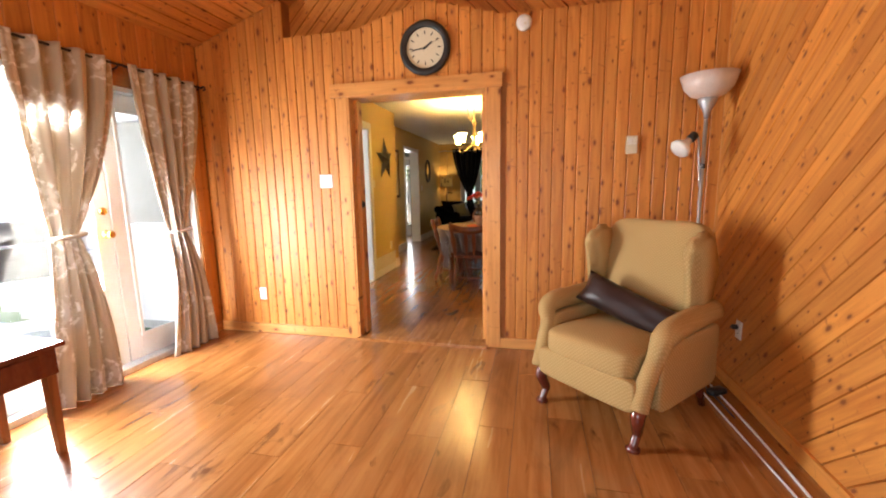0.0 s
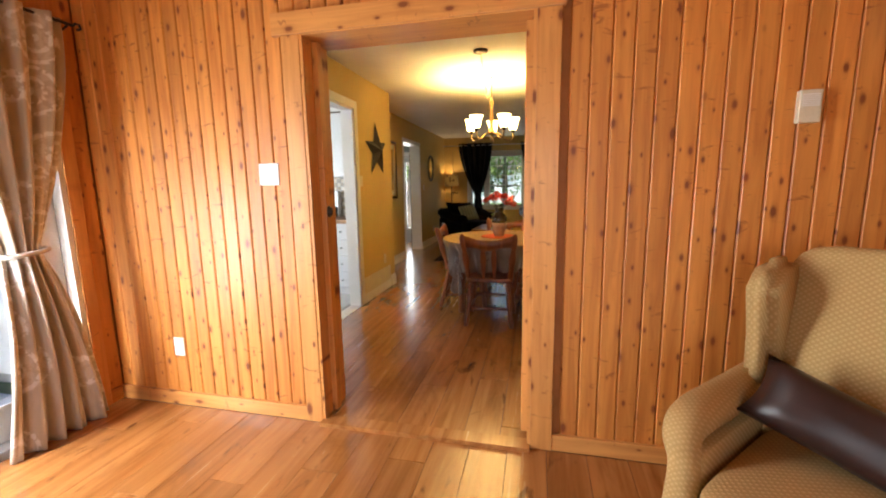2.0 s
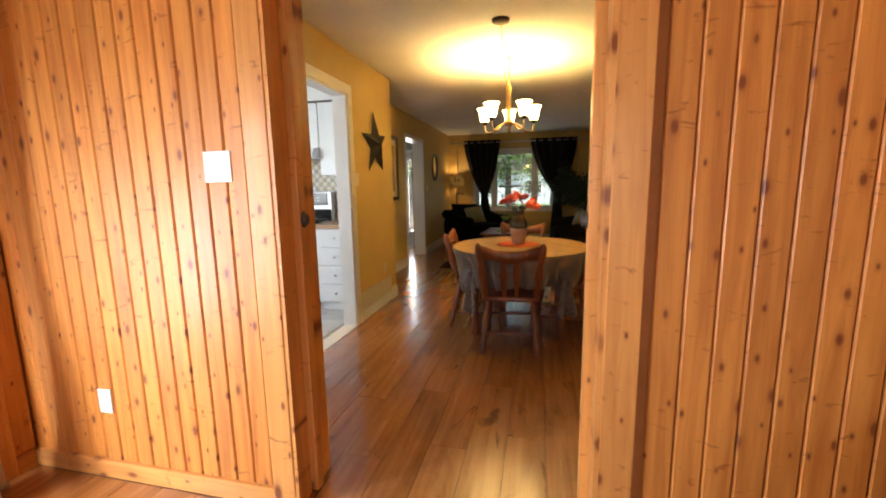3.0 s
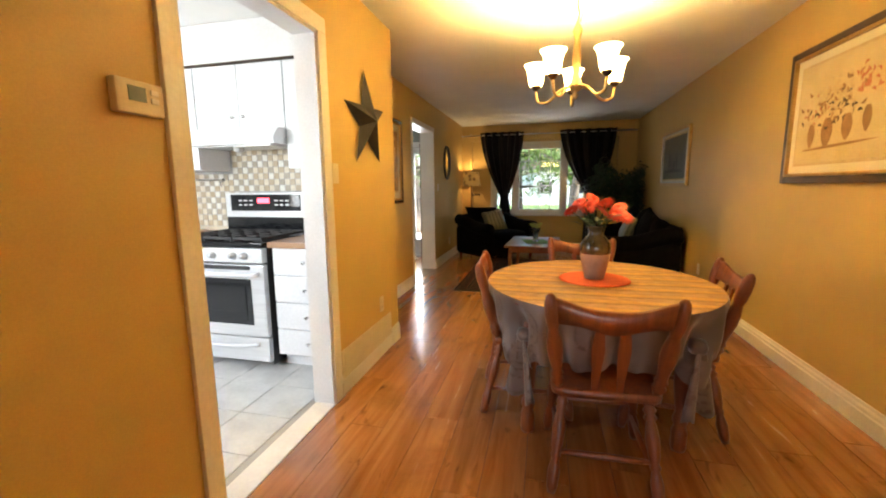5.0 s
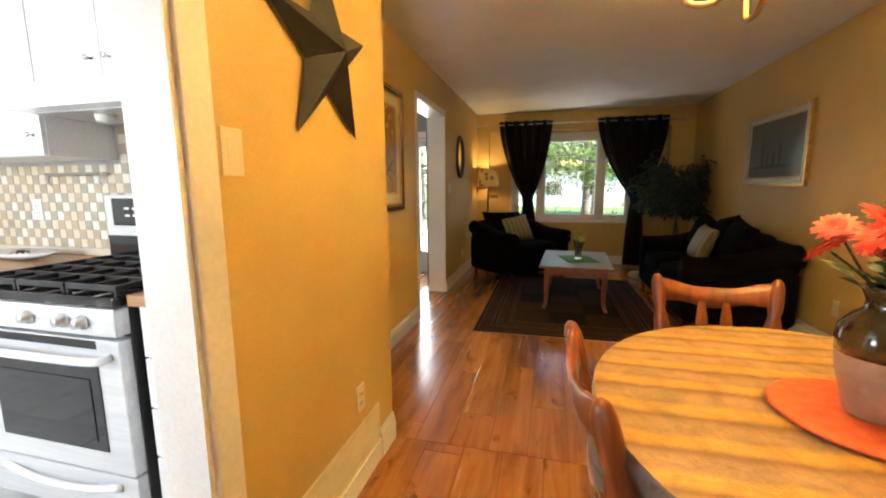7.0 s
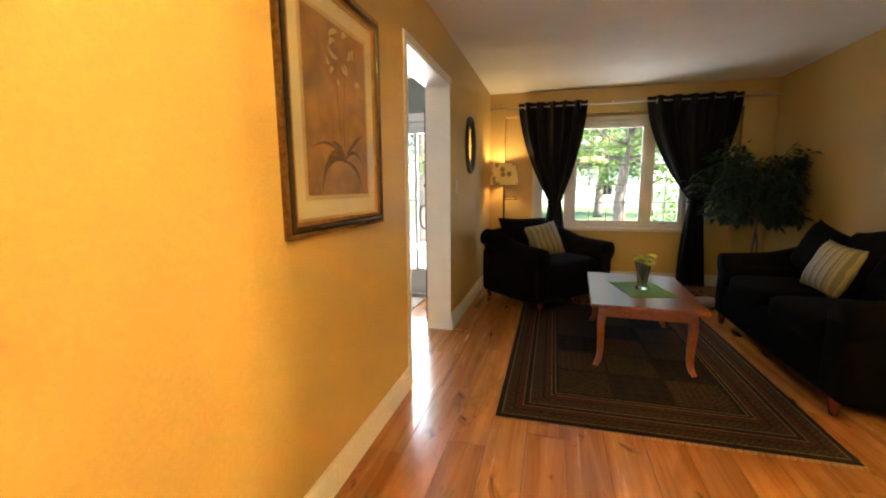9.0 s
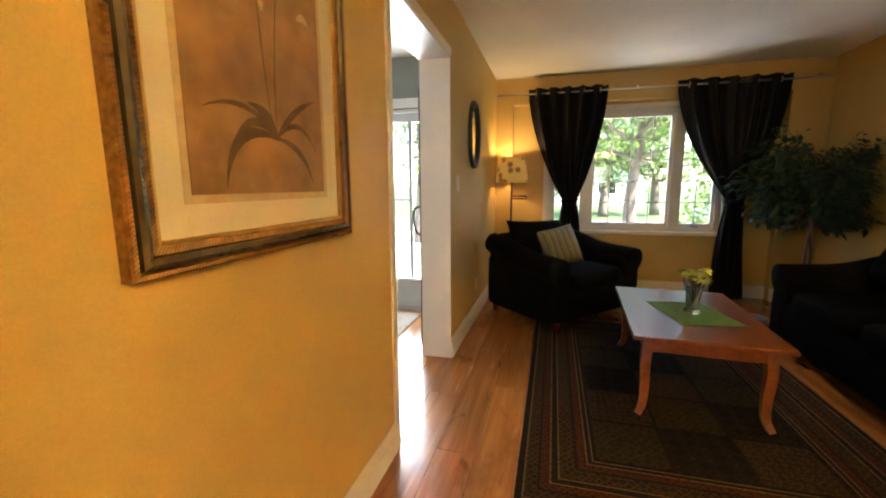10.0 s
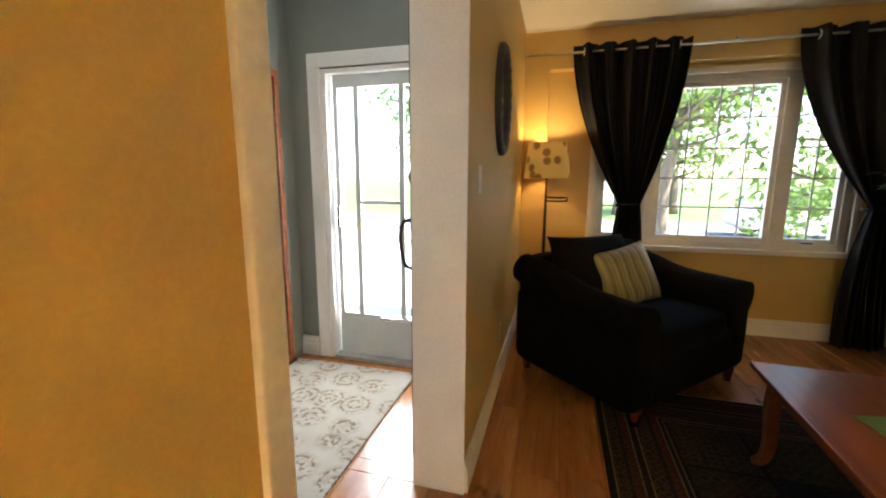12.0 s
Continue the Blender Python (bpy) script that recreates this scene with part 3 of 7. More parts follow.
def striped(name, cols, scale, axis="X", rough=0.7, wobble=0.05, crinkle=0.0):
    m, nt, b = mat_base(name)
    v = coords(nt)
    sep = nt.nodes.new("ShaderNodeSeparateXYZ")
    link(nt, v, sep.inputs[0])
    n = nt.nodes.new("ShaderNodeMath")
    n.operation = "MULTIPLY_ADD"
    n.inputs[1].default_value = wobble
    link(nt, noise_tex(nt, v, 4, 2), n.inputs[0])
    link(nt, sep.outputs[axis], n.inputs[2])
    k = nt.nodes.new("ShaderNodeMath")
    k.operation = "MULTIPLY"
    k.inputs[1].default_value = scale
    link(nt, n.outputs[0], k.inputs[0])
    fr = nt.nodes.new("ShaderNodeMath")
    fr.operation = "FRACT"
    link(nt, k.outputs[0], fr.inputs[0])
    step = 1.0 / len(cols)
    base = ramp(nt, fr.outputs[0], [(i * step, c) for i, c in enumerate(cols)])
    link(nt, mix(nt, 0.25, base, ramp(nt, noise_tex(nt, v, 120, 3), [(0.35, (0.55, 0.55, 0.55)), (0.65, (1, 1, 1))]), "MULTIPLY"), b.inputs["Base Color"])
    b.inputs["Roughness"].default_value = rough
    if crinkle:
        # crinkle shading is multiplied into the colour in patches; the bump follows below
        crinkle_shade = ramp(nt, noise_tex(nt, v, 11, 4, 0.6, 1.0), [(0.35, (0.62, 0.58, 0.56)), (0.6, (1.05, 1.05, 1.05))])
        link(nt, mix(nt, crinkle, b.inputs["Base Color"].links[0].from_socket, crinkle_shade, "MULTIPLY"), b.inputs["Base Color"])
        bump(nt, b, noise_tex(nt, v, 16, 4, 0.6, 0.8), 0.5, 0.02)
    else:
        bump(nt, b, noise_tex(nt, v, 200, 2), 0.2, 0.002)
    return m


thin(OUT_LEAF, 0.45)
GOLD_UPHOLSTERY = weave("gold_upholstery", (0.4, 0.255, 0.1), (0.5, 0.335, 0.145), 30.0)
DRAPE = motif_cloth("beige_drape", (0.49, 0.43, 0.35), (0.57, 0.51, 0.42), (0.82, 0.81, 0.79), 3.4, 0.5, reach=0.5, through_light=0.1)
SOFA_STRIPE = striped("striped_cushion", [(0.34, 0.27, 0.11), (0.22, 0.19, 0.075), (0.38, 0.31, 0.15), (0.17, 0.14, 0.06)], 14.0, "X", 0.55)
# the dark brown stripe also paints in the shadow band beside the gold
CLOTH = striped("striped_tablecloth", [(0.6, 0.35, 0.065), (0.4, 0.235, 0.12), (0.44, 0.27, 0.15), (0.41, 0.245, 0.13), (0.24, 0.12, 0.045), (0.56, 0.32, 0.07)], 7.4, "Y", 0.45, 0.05, 0.7)
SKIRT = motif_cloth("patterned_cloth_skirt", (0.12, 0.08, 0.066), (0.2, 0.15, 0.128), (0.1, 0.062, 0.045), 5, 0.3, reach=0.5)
# ---- sunroom trim and openings
def casing(name, bm, material, label, category="trim"):
    return structure(name, bm, material, label, category)


casing("trim_door_left", B(-0.1, PW - 0.022, SF, 0.0, PW + 0.001, 2.05, 0.004), PINE_TRIM, "knotty pine door casing")
casing("trim_door_right", B(1.15, PW - 0.022, SF, 1.255, PW + 0.001, 2.05, 0.004), PINE_TRIM, "knotty pine door casing")
casing("trim_door_head", B(-0.145, PW - 0.03, 2.05, 1.27, PW + 0.001, 2.155, 0.004), PINE_TRIM_X, "knotty pine head casing above the doorway")
casing("jamb_left", B(0.0, PW - 0.018, SF, 0.016, PW + 0.07, 2.045), PINE_TRIM, "pine door jamb")
casing("jamb_left_back", B(0.0, PW + 0.13, 0, 0.016, PW2 + 0.03, 2.045), PINE_TRIM, "pine door jamb")
casing("jamb_right", B(1.134, PW - 0.018, SF, 1.15, PW + 0.07, 2.045), PINE_TRIM, "pine door jamb")
casing("jamb_right_back", B(1.134, PW + 0.13, 0, 1.15, PW2 + 0.03, 2.045), PINE_TRIM, "pine door jamb")
casing("jamb_head", B(0.0, PW - 0.018, 2.045, 1.15, PW2 + 0.03, 2.062), PINE_TRIM_X, "pine head jamb")
casing("threshold", B(0.0, PW - 0.06, SF - 0.01, 1.15, PW + 0.03, 0.002, 0.003), LAMINATE, "laminate edge strip at the doorway", "threshold")
for name, x0, x1, pull in (("pocket_door", -0.02, 0.045, 0.046), ("pocket_door", 1.1, 1.17, 1.099)):
    d = thing(name, "pine pocket door slid back into the wall", "door", group="pocket doors", kind="")
    part("door_edge", B(x0, PW + 0.075, SF + 0.03, x1, PW + 0.122, 2.04, 0.003), PINE_TRIM, d)
    s = 1 if x0 < 0.5 else -1
    k = part("edge_pull", lathe([(0.022, 0), (0.022, 0.004), (0.012, 0.008), (0.016, 0.016), (0.008, 0.022)], 14, rot(0, 0, 0, 0, 90 * s, 0)), BLACK_IRON, d, "dark oval pull", True, rot(pull, PW + 0.1, 1.17))
    k.scale = (1, 1, 1.5)
casing("baseboard_pine_left", B(SX0, PW - 0.018, SF, -0.1, PW + 0.001, SF + 0.085, 0.004), PINE_TRIM_X, "pine baseboard", "baseboard")
casing("baseboard_pine_right", B(1.255, PW - 0.018, SF, SX1, PW + 0.001, SF + 0.085, 0.004), PINE_TRIM_X, "pine baseboard", "baseboard")
casing("baseboard_east", B(SX1 - 0.018, -4.6, SF, SX1 + 0.001, PW - 0.02, SF + 0.085, 0.004), PINE_Y, "pine baseboard", "baseboard")
casing("baseboard_west", B(SX0 - 0.001, -0.09, SF, SX0 + 0.018, PW - 0.02, SF + 0.085, 0.004), PINE_Y, "pine baseboard", "baseboard")
casing("trim_east", B(SX1 - 0.02, -2.52, SF, SX1 + 0.001, -2.42, 2.5, 0.004), PINE_TRIM, "vertical pine trim board")
casing("trim_corner", B(SX1 - 0.012, PW - 0.012, SF + 0.09, SX1, PW, 2.55), PINE_TRIM, "thin pale corner bead")


# french doors
def french_leaf(y0, y1, knob):
    d = thing("french_door", "white glazed french door, closed, brass hardware", "door", group="french doors")
    x0, x1 = SX0 - 0.1, SX0 - 0.055
    zb, zt, st = 0.03, 2.03, 0.1
    part("stile", B(x0, y0, zb, x1, y0 + st, zt, 0.004), WHITE, d)
    part("stile", B(x0, y1 - st, zb, x1, y1, zt, 0.004), WHITE, d)
    part("rail", B(x0, y0 + st, zt - 0.11, x1, y1 - st, zt, 0.002), WHITE, d)
    part("rail", B(x0, y0 + st, zb, x1, y1 - st, 0.2, 0.002), WHITE, d)
    bead = bmesh.new()
    for a in (y0 + st, y1 - st - 0.025):
        box(bead, x1, a, 0.2, x1 + 0.012, a + 0.025, zt - 0.11, 0.004)
    for z in (0.2, zt - 0.135):
        box(bead, x1, y0 + st + 0.025, z, x1 + 0.012, y1 - st - 0.025, z + 0.025, 0.004)
    part("glazing_bead", bead, WHITE, d)
    p = part("pane", B(x0 + 0.018, y0 + st, 0.2, x0 + 0.024, y1 - st, zt - 0.11), PANE, d)
    p.visible_shadow = False
    if knob:
        for z, r in ((1.02, 0.03), (1.185, 0.028)):
            k = part("door_knob" if z < 1.1 else "deadbolt", lathe([(r, 0), (r, 0.008), (0.012, 0.012), (0.012, 0.035), (0.026, 0.045), (0.028, 0.06), (0.015, 0.07)] if z < 1.1 else [(r, 0), (r, 0.012), (0.02, 0.018)], 18, rot(0, 0, 0, 0, 90, 0)), BRASS, d, "polished brass", True, rot(x1, y1 - 0.05, z))


french_leaf(-0.82, -0.13, False)
french_leaf(-1.69, -0.83, True)
for nm, bm in (("door_frame_side", B(SX0 - 0.14, -0.13, 0.0, SX0 + 0.012, -0.1, 2.07, 0.003)), ("door_frame_side", B(SX0 - 0.14, -1.72, 0.0, SX0 + 0.012, -1.69, 2.07, 0.003)),
               ("door_frame_head", B(SX0 - 0.14, -1.69, 2.035, SX0 + 0.012, -0.13, 2.07, 0.003)), ("door_sill", B(SX0 - 0.16, -1.69, -0.02, SX0 + 0.03, -0.13, 0.026, 0.004))):
    casing(nm, bm, WHITE if "sill" not in nm else SILVER_PAINT, "white french door frame" if "sill" not in nm else "grey metal door sill")
for y0, y1 in ((-0.1, -0.03), (-1.79, -1.72)):
    casing("trim_french_side", B(SX0 - 0.001, y0, SF, SX0 + 0.02, y1, 2.16, 0.003), PINE_TRIM, "pine casing of the french doors")
casing("trim_french_head", B(SX0 - 0.001, -1.72, 2.07, SX0 + 0.02, -0.1, 2.16, 0.003), PINE_Y, "pine casing of the french doors")


def drape(name, axis, c, top, waist, bottom, zt, zw, zb, folds, amp, material, label, group, ties=None, flip=1):
    """A gathered curtain: spans along the wall at the top, at the tie and at the hem."""
    th = thing(name, label, "curtain", group=group)

    def at(u, v):
        z = zt + (zb - zt) * v
        if z > zw:
            t = (zt - z) / (zt - zw)
            e = t ** 1.7
            a, b = top[0] + (waist[0] - top[0]) * e, top[1] + (waist[1] - top[1]) * e
            tight = t ** 2
        else:
            t = (zw - z) / (zw - zb)
            e = t ** 0.8
            a, b = waist[0] + (bottom[0] - waist[0]) * e, waist[1] + (bottom[1] - waist[1]) * e
            tight = (1 - t) ** 3
        s = a + (b - a) * u
        ph = 2 * math.pi * folds * u
        d = amp * (0.45 + 0.55 * (1 - tight)) * math.sin(ph + 0.5 * math.sin(3 * v)) + 0.35 * amp * math.sin(2.3 * ph + 1.3) * (1 - 0.6 * tight) + 0.012 * noise.noise(Vector((u * 7, v * 5, c)))
        d += 0.03 * math.sin(math.pi * min(1, t if z <= zw else 0)) - 0.05 * tight * abs(2 * u - 1) ** 2
        p = c + flip * d
        return (p, s, z) if axis == "x" else (s, p, z)

    part("cloth", sheet(84, 60, at, 0.003), material, th, "", True)
    w = (waist[1] - waist[0]) / 2 + 0.008
    mid = (waist[0] + waist[1]) / 2
    ring = [(c + (amp + 0.02) * math.sin(a), mid + w * math.cos(a), zw + 0.01 * math.cos(a)) for a in [2 * math.pi * k / 24 for k in range(25)]]
    if axis != "x":
        ring = [(q[1], q[0], q[2]) for q in ring]
    part("tieback", tube(ring, 0.012, 6), ties or material, th, "", True)
    return th


drape("curtain", "x", SX0 + 0.09, (-1.42, -0.78), (-1.3, -1.13), (-1.5, -1.0), 2.22, 1.05, -0.016, 5, 0.04, DRAPE, "beige floral drape tied back at the french doors", "beige drapes")
drape("curtain", "x", SX0 + 0.09, (-0.68, -0.05), (-0.47, -0.3), (-0.6, -0.1), 2.22, 1.0, -0.016, 5, 0.04, DRAPE, "beige floral drape tied back at the french doors", "beige drapes")
rod = thing("curtain_rod", "thin black iron curtain rod above the french doors", "curtain rod")
part("rod", tube([(SX0 + 0.09, -2.3, 2.2), (SX0 + 0.09, 0.0, 2.2)], 0.008, 10), BLACK_IRON, rod)
part("finial", tube([(SX0 + 0.09, 0.0, 2.2), (SX0 + 0.09, 0.015, 2.215), (SX0 + 0.09, 0.035, 2.215), (SX0 + 0.09, 0.04, 2.195), (SX0 + 0.09, 0.02, 2.185)], 0.007, 8), BLACK_IRON, rod)
for y in (-0.03, -0.74, -1.9):
    part("bracket", tube([(SX0 + 0.02, y, 2.17), (SX0 + 0.06, y, 2.175), (SX0 + 0.09, y, 2.19)], 0.006, 8), BLACK_IRON, rod)

# clock
ck = thing("wall_clock", "round black framed wall clock with cream dial", "clock", rot(0.672, PW - 0.002, 2.372))
part("frame", lathe([(0.15, 0.0), (0.2, 0.0), (0.203, 0.015), (0.19, 0.032), (0.175, 0.035), (0.165, 0.028), (0.155, 0.03), (0.148, 0.012), (0.15, 0.0)], 48, rot(0, 0, 0, 90, 0, 0), False), BLACK_IRON, ck, "", True)
part("dial", lathe([(0.0, 0.0), (0.15, 0.0), (0.15, 0.01), (0.0, 0.0102)], 40, rot(0, 0, 0, 90, 0, 0)), PAPER, ck, "cream dial")
for h in range(12):
    a = radians(30 * h)
    part("numeral", B(-0.004, -0.013, 0.1, 0.004, -0.0106, 0.125), BLACK_IRON, ck, "", False, rot(0, 0, 0, 0, math.degrees(a), 0))
for nm, ang, ln, w in (("hour_hand", 55, 0.07, 0.006), ("minute_hand", 262, 0.105, 0.004)):
    part(nm, B(-w, -0.017, -0.02, w, -0.0145, ln), BLACK_IRON, ck, "", False, rot(0, 0, 0, 0, ang, 0))
part("hub", lathe([(0.009, 0), (0.009, 0.005)], 12, rot(0, -0.0138, 0, 90, 0, 0)), BLACK_IRON, ck)

sm = thing("smoke_detector", "round white smoke detector on the pine wall", "detector", rot(1.42, PW, 2.48))
part("body", lathe([(0.055, 0), (0.056, 0.02), (0.05, 0.03), (0.03, 0.034), (0.0, 0.036)], 28, rot(0, 0, 0, 90, 0, 0)), PLASTIC_WHITE, sm, "", True)
part("test_button", lathe([(0.008, 0.034), (0.008, 0.038), (0.0, 0.039)], 12, rot(0.01, 0, -0.012, 90, 0, 0)), PLASTIC_IVORY, sm)


def plate(kind, at, w, h, material, label, toggles=1, group=""):
    """A wall plate in local xz, facing -y."""
    th = thing(kind, label, "switch" if "switch" in kind else "outlet", at, group)
    part("plate", B(-w / 2, -0.006, -h / 2, w / 2, 0.0, h / 2, 0.0025), material, th)
    for i in range(toggles):
        x = (i - (toggles - 1) / 2) * 0.046
        if "switch" in kind:
            part("rocker", B(x - 0.016, -0.0068, -0.033, x + 0.016, -0.004, 0.033), material, th)
        else:
            for z in (-0.02, 0.02):
                s = part("socket", B(x - 0.016, -0.009, z - 0.013, x + 0.016, -0.006, z + 0.013, 0.003), material, th)
                for dx in (-0.006, 0.006):
                    part("slot", B(x + dx - 0.0015, -0.0096, z - 0.005, x + dx + 0.0015, -0.0088, z + 0.005), PLASTIC_BLACK, s)
    return th


plate("light_switch", rot(-0.235, PW, 1.375), 0.118, 0.115, PLASTIC_WHITE, "white double rocker light switch", 2)
plate("wall_outlet", rot(-0.95, PW, 0.355), 0.072, 0.115, PLASTIC_WHITE, "white duplex outlet on the pine wall")
o = plate("wall_outlet", rot(SX1, -0.4, 0.39, 0, 0, -90), 0.072, 0.115, PLASTIC_WHITE, "white outlet with a black plug in it")
part("plug", soft_box(0.03, 0.04, 0.03, 0.5, 8, rot(0, -0.028, 0.02)), PLASTIC_BLACK, o, "black plug", True)
tm = thing("thermostat", "cream wall thermostat with grille", "thermostat", rot(2.19, PW, 1.585))
part("case", B(-0.038, -0.028, -0.062, 0.038, 0, 0.062, 0.004), PLASTIC_IVORY, tm)
for i in range(7):
    part("louvre", B(-0.03, -0.031, 0.0 + i * 0.007, 0.03, -0.027, 0.004 + i * 0.007), PLASTIC_WHITE, tm)

# wing chair
wc = thing("wing_chair", "gold upholstered wing armchair with mahogany legs", "armchair", rot(2.05, -0.68, SF, 0, 0, -43))
part("seat_deck", soft_box(0.58, 0.62, 0.2, 0.16, 20, rot(0, -0.03, 0.3)), GOLD_UPHOLSTERY, wc, "", True)
part("front_panel", soft_box(0.62, 0.07, 0.17, 0.25, 18, rot(0, -0.37, 0.285)), GOLD_UPHOLSTERY, wc, "", True)
part("seat_cushion", soft_box(0.56, 0.62, 0.15, 0.3, 22, rot(0, -0.1, 0.42), 0.025), GOLD_UPHOLSTERY, wc, "", True)
part("backrest", soft_box(0.62, 0.17, 0.78, 0.3, 24, rot(0, 0.27, 0.72, -12, 0, 0)), GOLD_UPHOLSTERY, wc, "", True)
for s in (-1, 1):
    part("arm_panel", soft_box(0.09, 0.62, 0.36, 0.2, 18, rot(s * 0.335, 0.03, 0.37)), GOLD_UPHOLSTERY, wc, "", True)
    armpts = curve([(s * 0.34, 0.3, 0.62), (s * 0.35, 0.0, 0.615), (s * 0.362, -0.2, 0.605), (s * 0.36, -0.27, 0.57), (s * 0.345, -0.275, 0.49), (s * 0.33, -0.33, 0.37), (s * 0.325, -0.375, 0.23)], 6)
    part("arm_roll", tube(armpts, [0.062] * 12 + [0.062 - 0.018 * min(1, k / 14) for k in range(len(armpts) - 12)], 16), GOLD_UPHOLSTERY, wc, "", True)
    wing = [(0.0, 0.6), (0.12, 0.58), (0.13, 0.8), (0.16, 0.98), (0.1, 1.06), (0.0, 1.07), (-0.06, 0.85)]
    wingm = outline(wing, 0.09, 0.03)
    wingm.transform(rot(s * 0.31 + 0.045, 0.27, 0.0, 0, 0, 90) @ Matrix.Diagonal((-1.5, 1, 1, 1)))
    bmesh.ops.recalc_face_normals(wingm, faces=wingm.faces[:])
    part("wing", wingm, GOLD_UPHOLSTERY, wc, "", True)
for x, y, h in ((-0.3, -0.33, 0.22), (0.3, -0.33, 0.22)):
    cab = curve([(x, y, h), (x * 1.05, y - 0.035, h * 0.8), (x, y - 0.005, h * 0.4), (x, y - 0.01, 0.07), (x, y - 0.035, 0.02), (x, y - 0.035, 0.0)], 5)
    part("front_leg", tube(cab, [0.042 - 0.02 * min(1, k / 14) + (0.014 if k > 20 else 0) for k in range(len(cab))], 12), MAHOGANY, wc, "polished mahogany cabriole leg", True)
for x in (-0.29, 0.29):
    part("back_leg", tube([(x, 0.3, 0.24), (x * 1.02, 0.33, 0.1), (x * 1.03, 0.37, 0.0)], [0.03, 0.025, 0.02], 10), MAHOGANY, wc, "", True)
bp = whole("bolster_pillow", pillow(0.64, 0.2, 0.15, 3), BROWN_SATIN, "dark brown satin oblong pillow on the wing chair", "pillow", smooth=True, at=rot(2.05, -0.68, SF, 0, 0, -43) @ rot(0.02, 0.03, 0.6, -24, 19, 12))

# torchiere
tl = thing("floor_lamp", "silver torchiere floor lamp with frosted bowl shade", "lamp", rot(2.6, -0.12, SF))
part("base", lathe([(0.14, 0), (0.14, 0.015), (0.12, 0.025), (0.02, 0.035), (0.015, 0.06)], 28), SILVER_PAINT, tl, "", True)
part("pole", tube([(0, 0, 0.03), (0, 0, 1.75)], 0.0125, 12), SILVER_PAINT, tl, "", True)
part("neck", lathe([(0.013, 1.74), (0.02, 1.78), (0.055, 1.85), (0.055, 1.87), (0.0, 1.87)], 20), SILVER_PAINT, tl, "", True)
part("bowl_shade", lathe([(0.05, 1.865), (0.1, 1.885), (0.14, 1.93), (0.165, 2.01), (0.16, 2.01), (0.135, 1.935), (0.09, 1.893), (0.0, 1.88)], 32), LAMP_BOWL, tl, "frosted pinkish bowl", True)
ra = part("reading_arm", tube(curve([(-0.01, 0, 1.3), (-0.03, -0.01, 1.5), (-0.05, -0.03, 1.62), (-0.09, -0.06, 1.63)], 5), 0.008, 8), SILVER_PAINT, tl, "", True)
part("lamp_socket", lathe([(0.018, 0), (0.028, 0.01), (0.028, 0.05), (0.022, 0.06)], 16, rot(-0.07, -0.05, 1.64, 0, -130, 25)), PLASTIC_BLACK, ra, "black socket", True)
part("bulb", lathe([(0.02, 0.055), (0.024, 0.09), (0.06, 0.13), (0.066, 0.15), (0.055, 0.165), (0.0, 0.17)], 24, rot(-0.07, -0.05, 1.64, 0, -130, 25)), PLASTIC_WHITE, ra, "white spiral flood bulb", True)
part("pole_clip", lathe([(0.018, 1.42), (0.018, 1.45)], 12), PLASTIC_BLACK, tl)

for i, (dx, ph, rad, mat) in enumerate(((0.0, 0.0, 0.006, PLASTIC_WHITE), (0.045, 1.7, 0.005, PLASTIC_WHITE), (0.02, 0.8, 0.005, PLASTIC_BLACK))):
    pts = [(SX1 - 0.13 - dx - 0.03 * math.sin(1.6 * y + ph), y, SF + 0.007 + 0.0005 * i) for y in [-0.35 - 0.1 * k for k in range(30 if i < 2 else 5)]]
    whole("power_cable", tube(pts, rad, 6), mat, "white power cable lying along the baseboard" if i < 2 else "black lamp cord on the floor", "cable", "floor cables", smooth=True)
whole("power_adapter", soft_box(0.13, 0.06, 0.04, 0.4, 10, rot(SX1 - 0.12, -0.46, SF + 0.022, 0, 0, 30)), PLASTIC_BLACK, "black power adapter on the floor", "adapter", smooth=True)

# side table by the french doors
st = thing("side_table", "dark stained wooden side table with drawer", "table", rot(-0.85, -1.7, SF))
part("tabletop", B(-0.5, -0.62, 0.57, 0.03, 0.03, 0.595, 0.005), MAHOGANY, st)
part("apron", B(-0.46, -0.58, 0.43, 0.0, 0.0, 0.57, 0.003), MAHOGANY, st)
dr = part("drawer", B(0.0, -0.5, 0.445, 0.012, -0.08, 0.555, 0.003), MAHOGANY, st)
part("knob", lathe([(0.008, 0), (0.007, 0.012), (0.015, 0.02), (0.0, 0.026)], 14, rot(0.012, -0.29, 0.5, 0, 90, 0)), BRONZE, dr, "dark metal knob", True)
for x, y in ((-0.03, -0.03), (-0.43, -0.03), (-0.03, -0.55), (-0.43, -0.55)):
    lg = B(-0.022, -0.022, 0, 0.022, 0.022, 0.43)
    for v in lg.verts:
        if v.co.z < 0.1:
            v.co.x *= 0.75
            v.co.y *= 0.75
    part("leg", lg, CHAIR_WOOD, st, "", False, rot(x, y, 0))
whole("placemat", lathe([(0.0, 0), (0.16, 0), (0.16, 0.006), (0.0, 0.007)], 32, rot(-1.05, -2.02, SF + 0.595)), ORANGE_MAT, "round red woven placemat on the side table", "placemat")
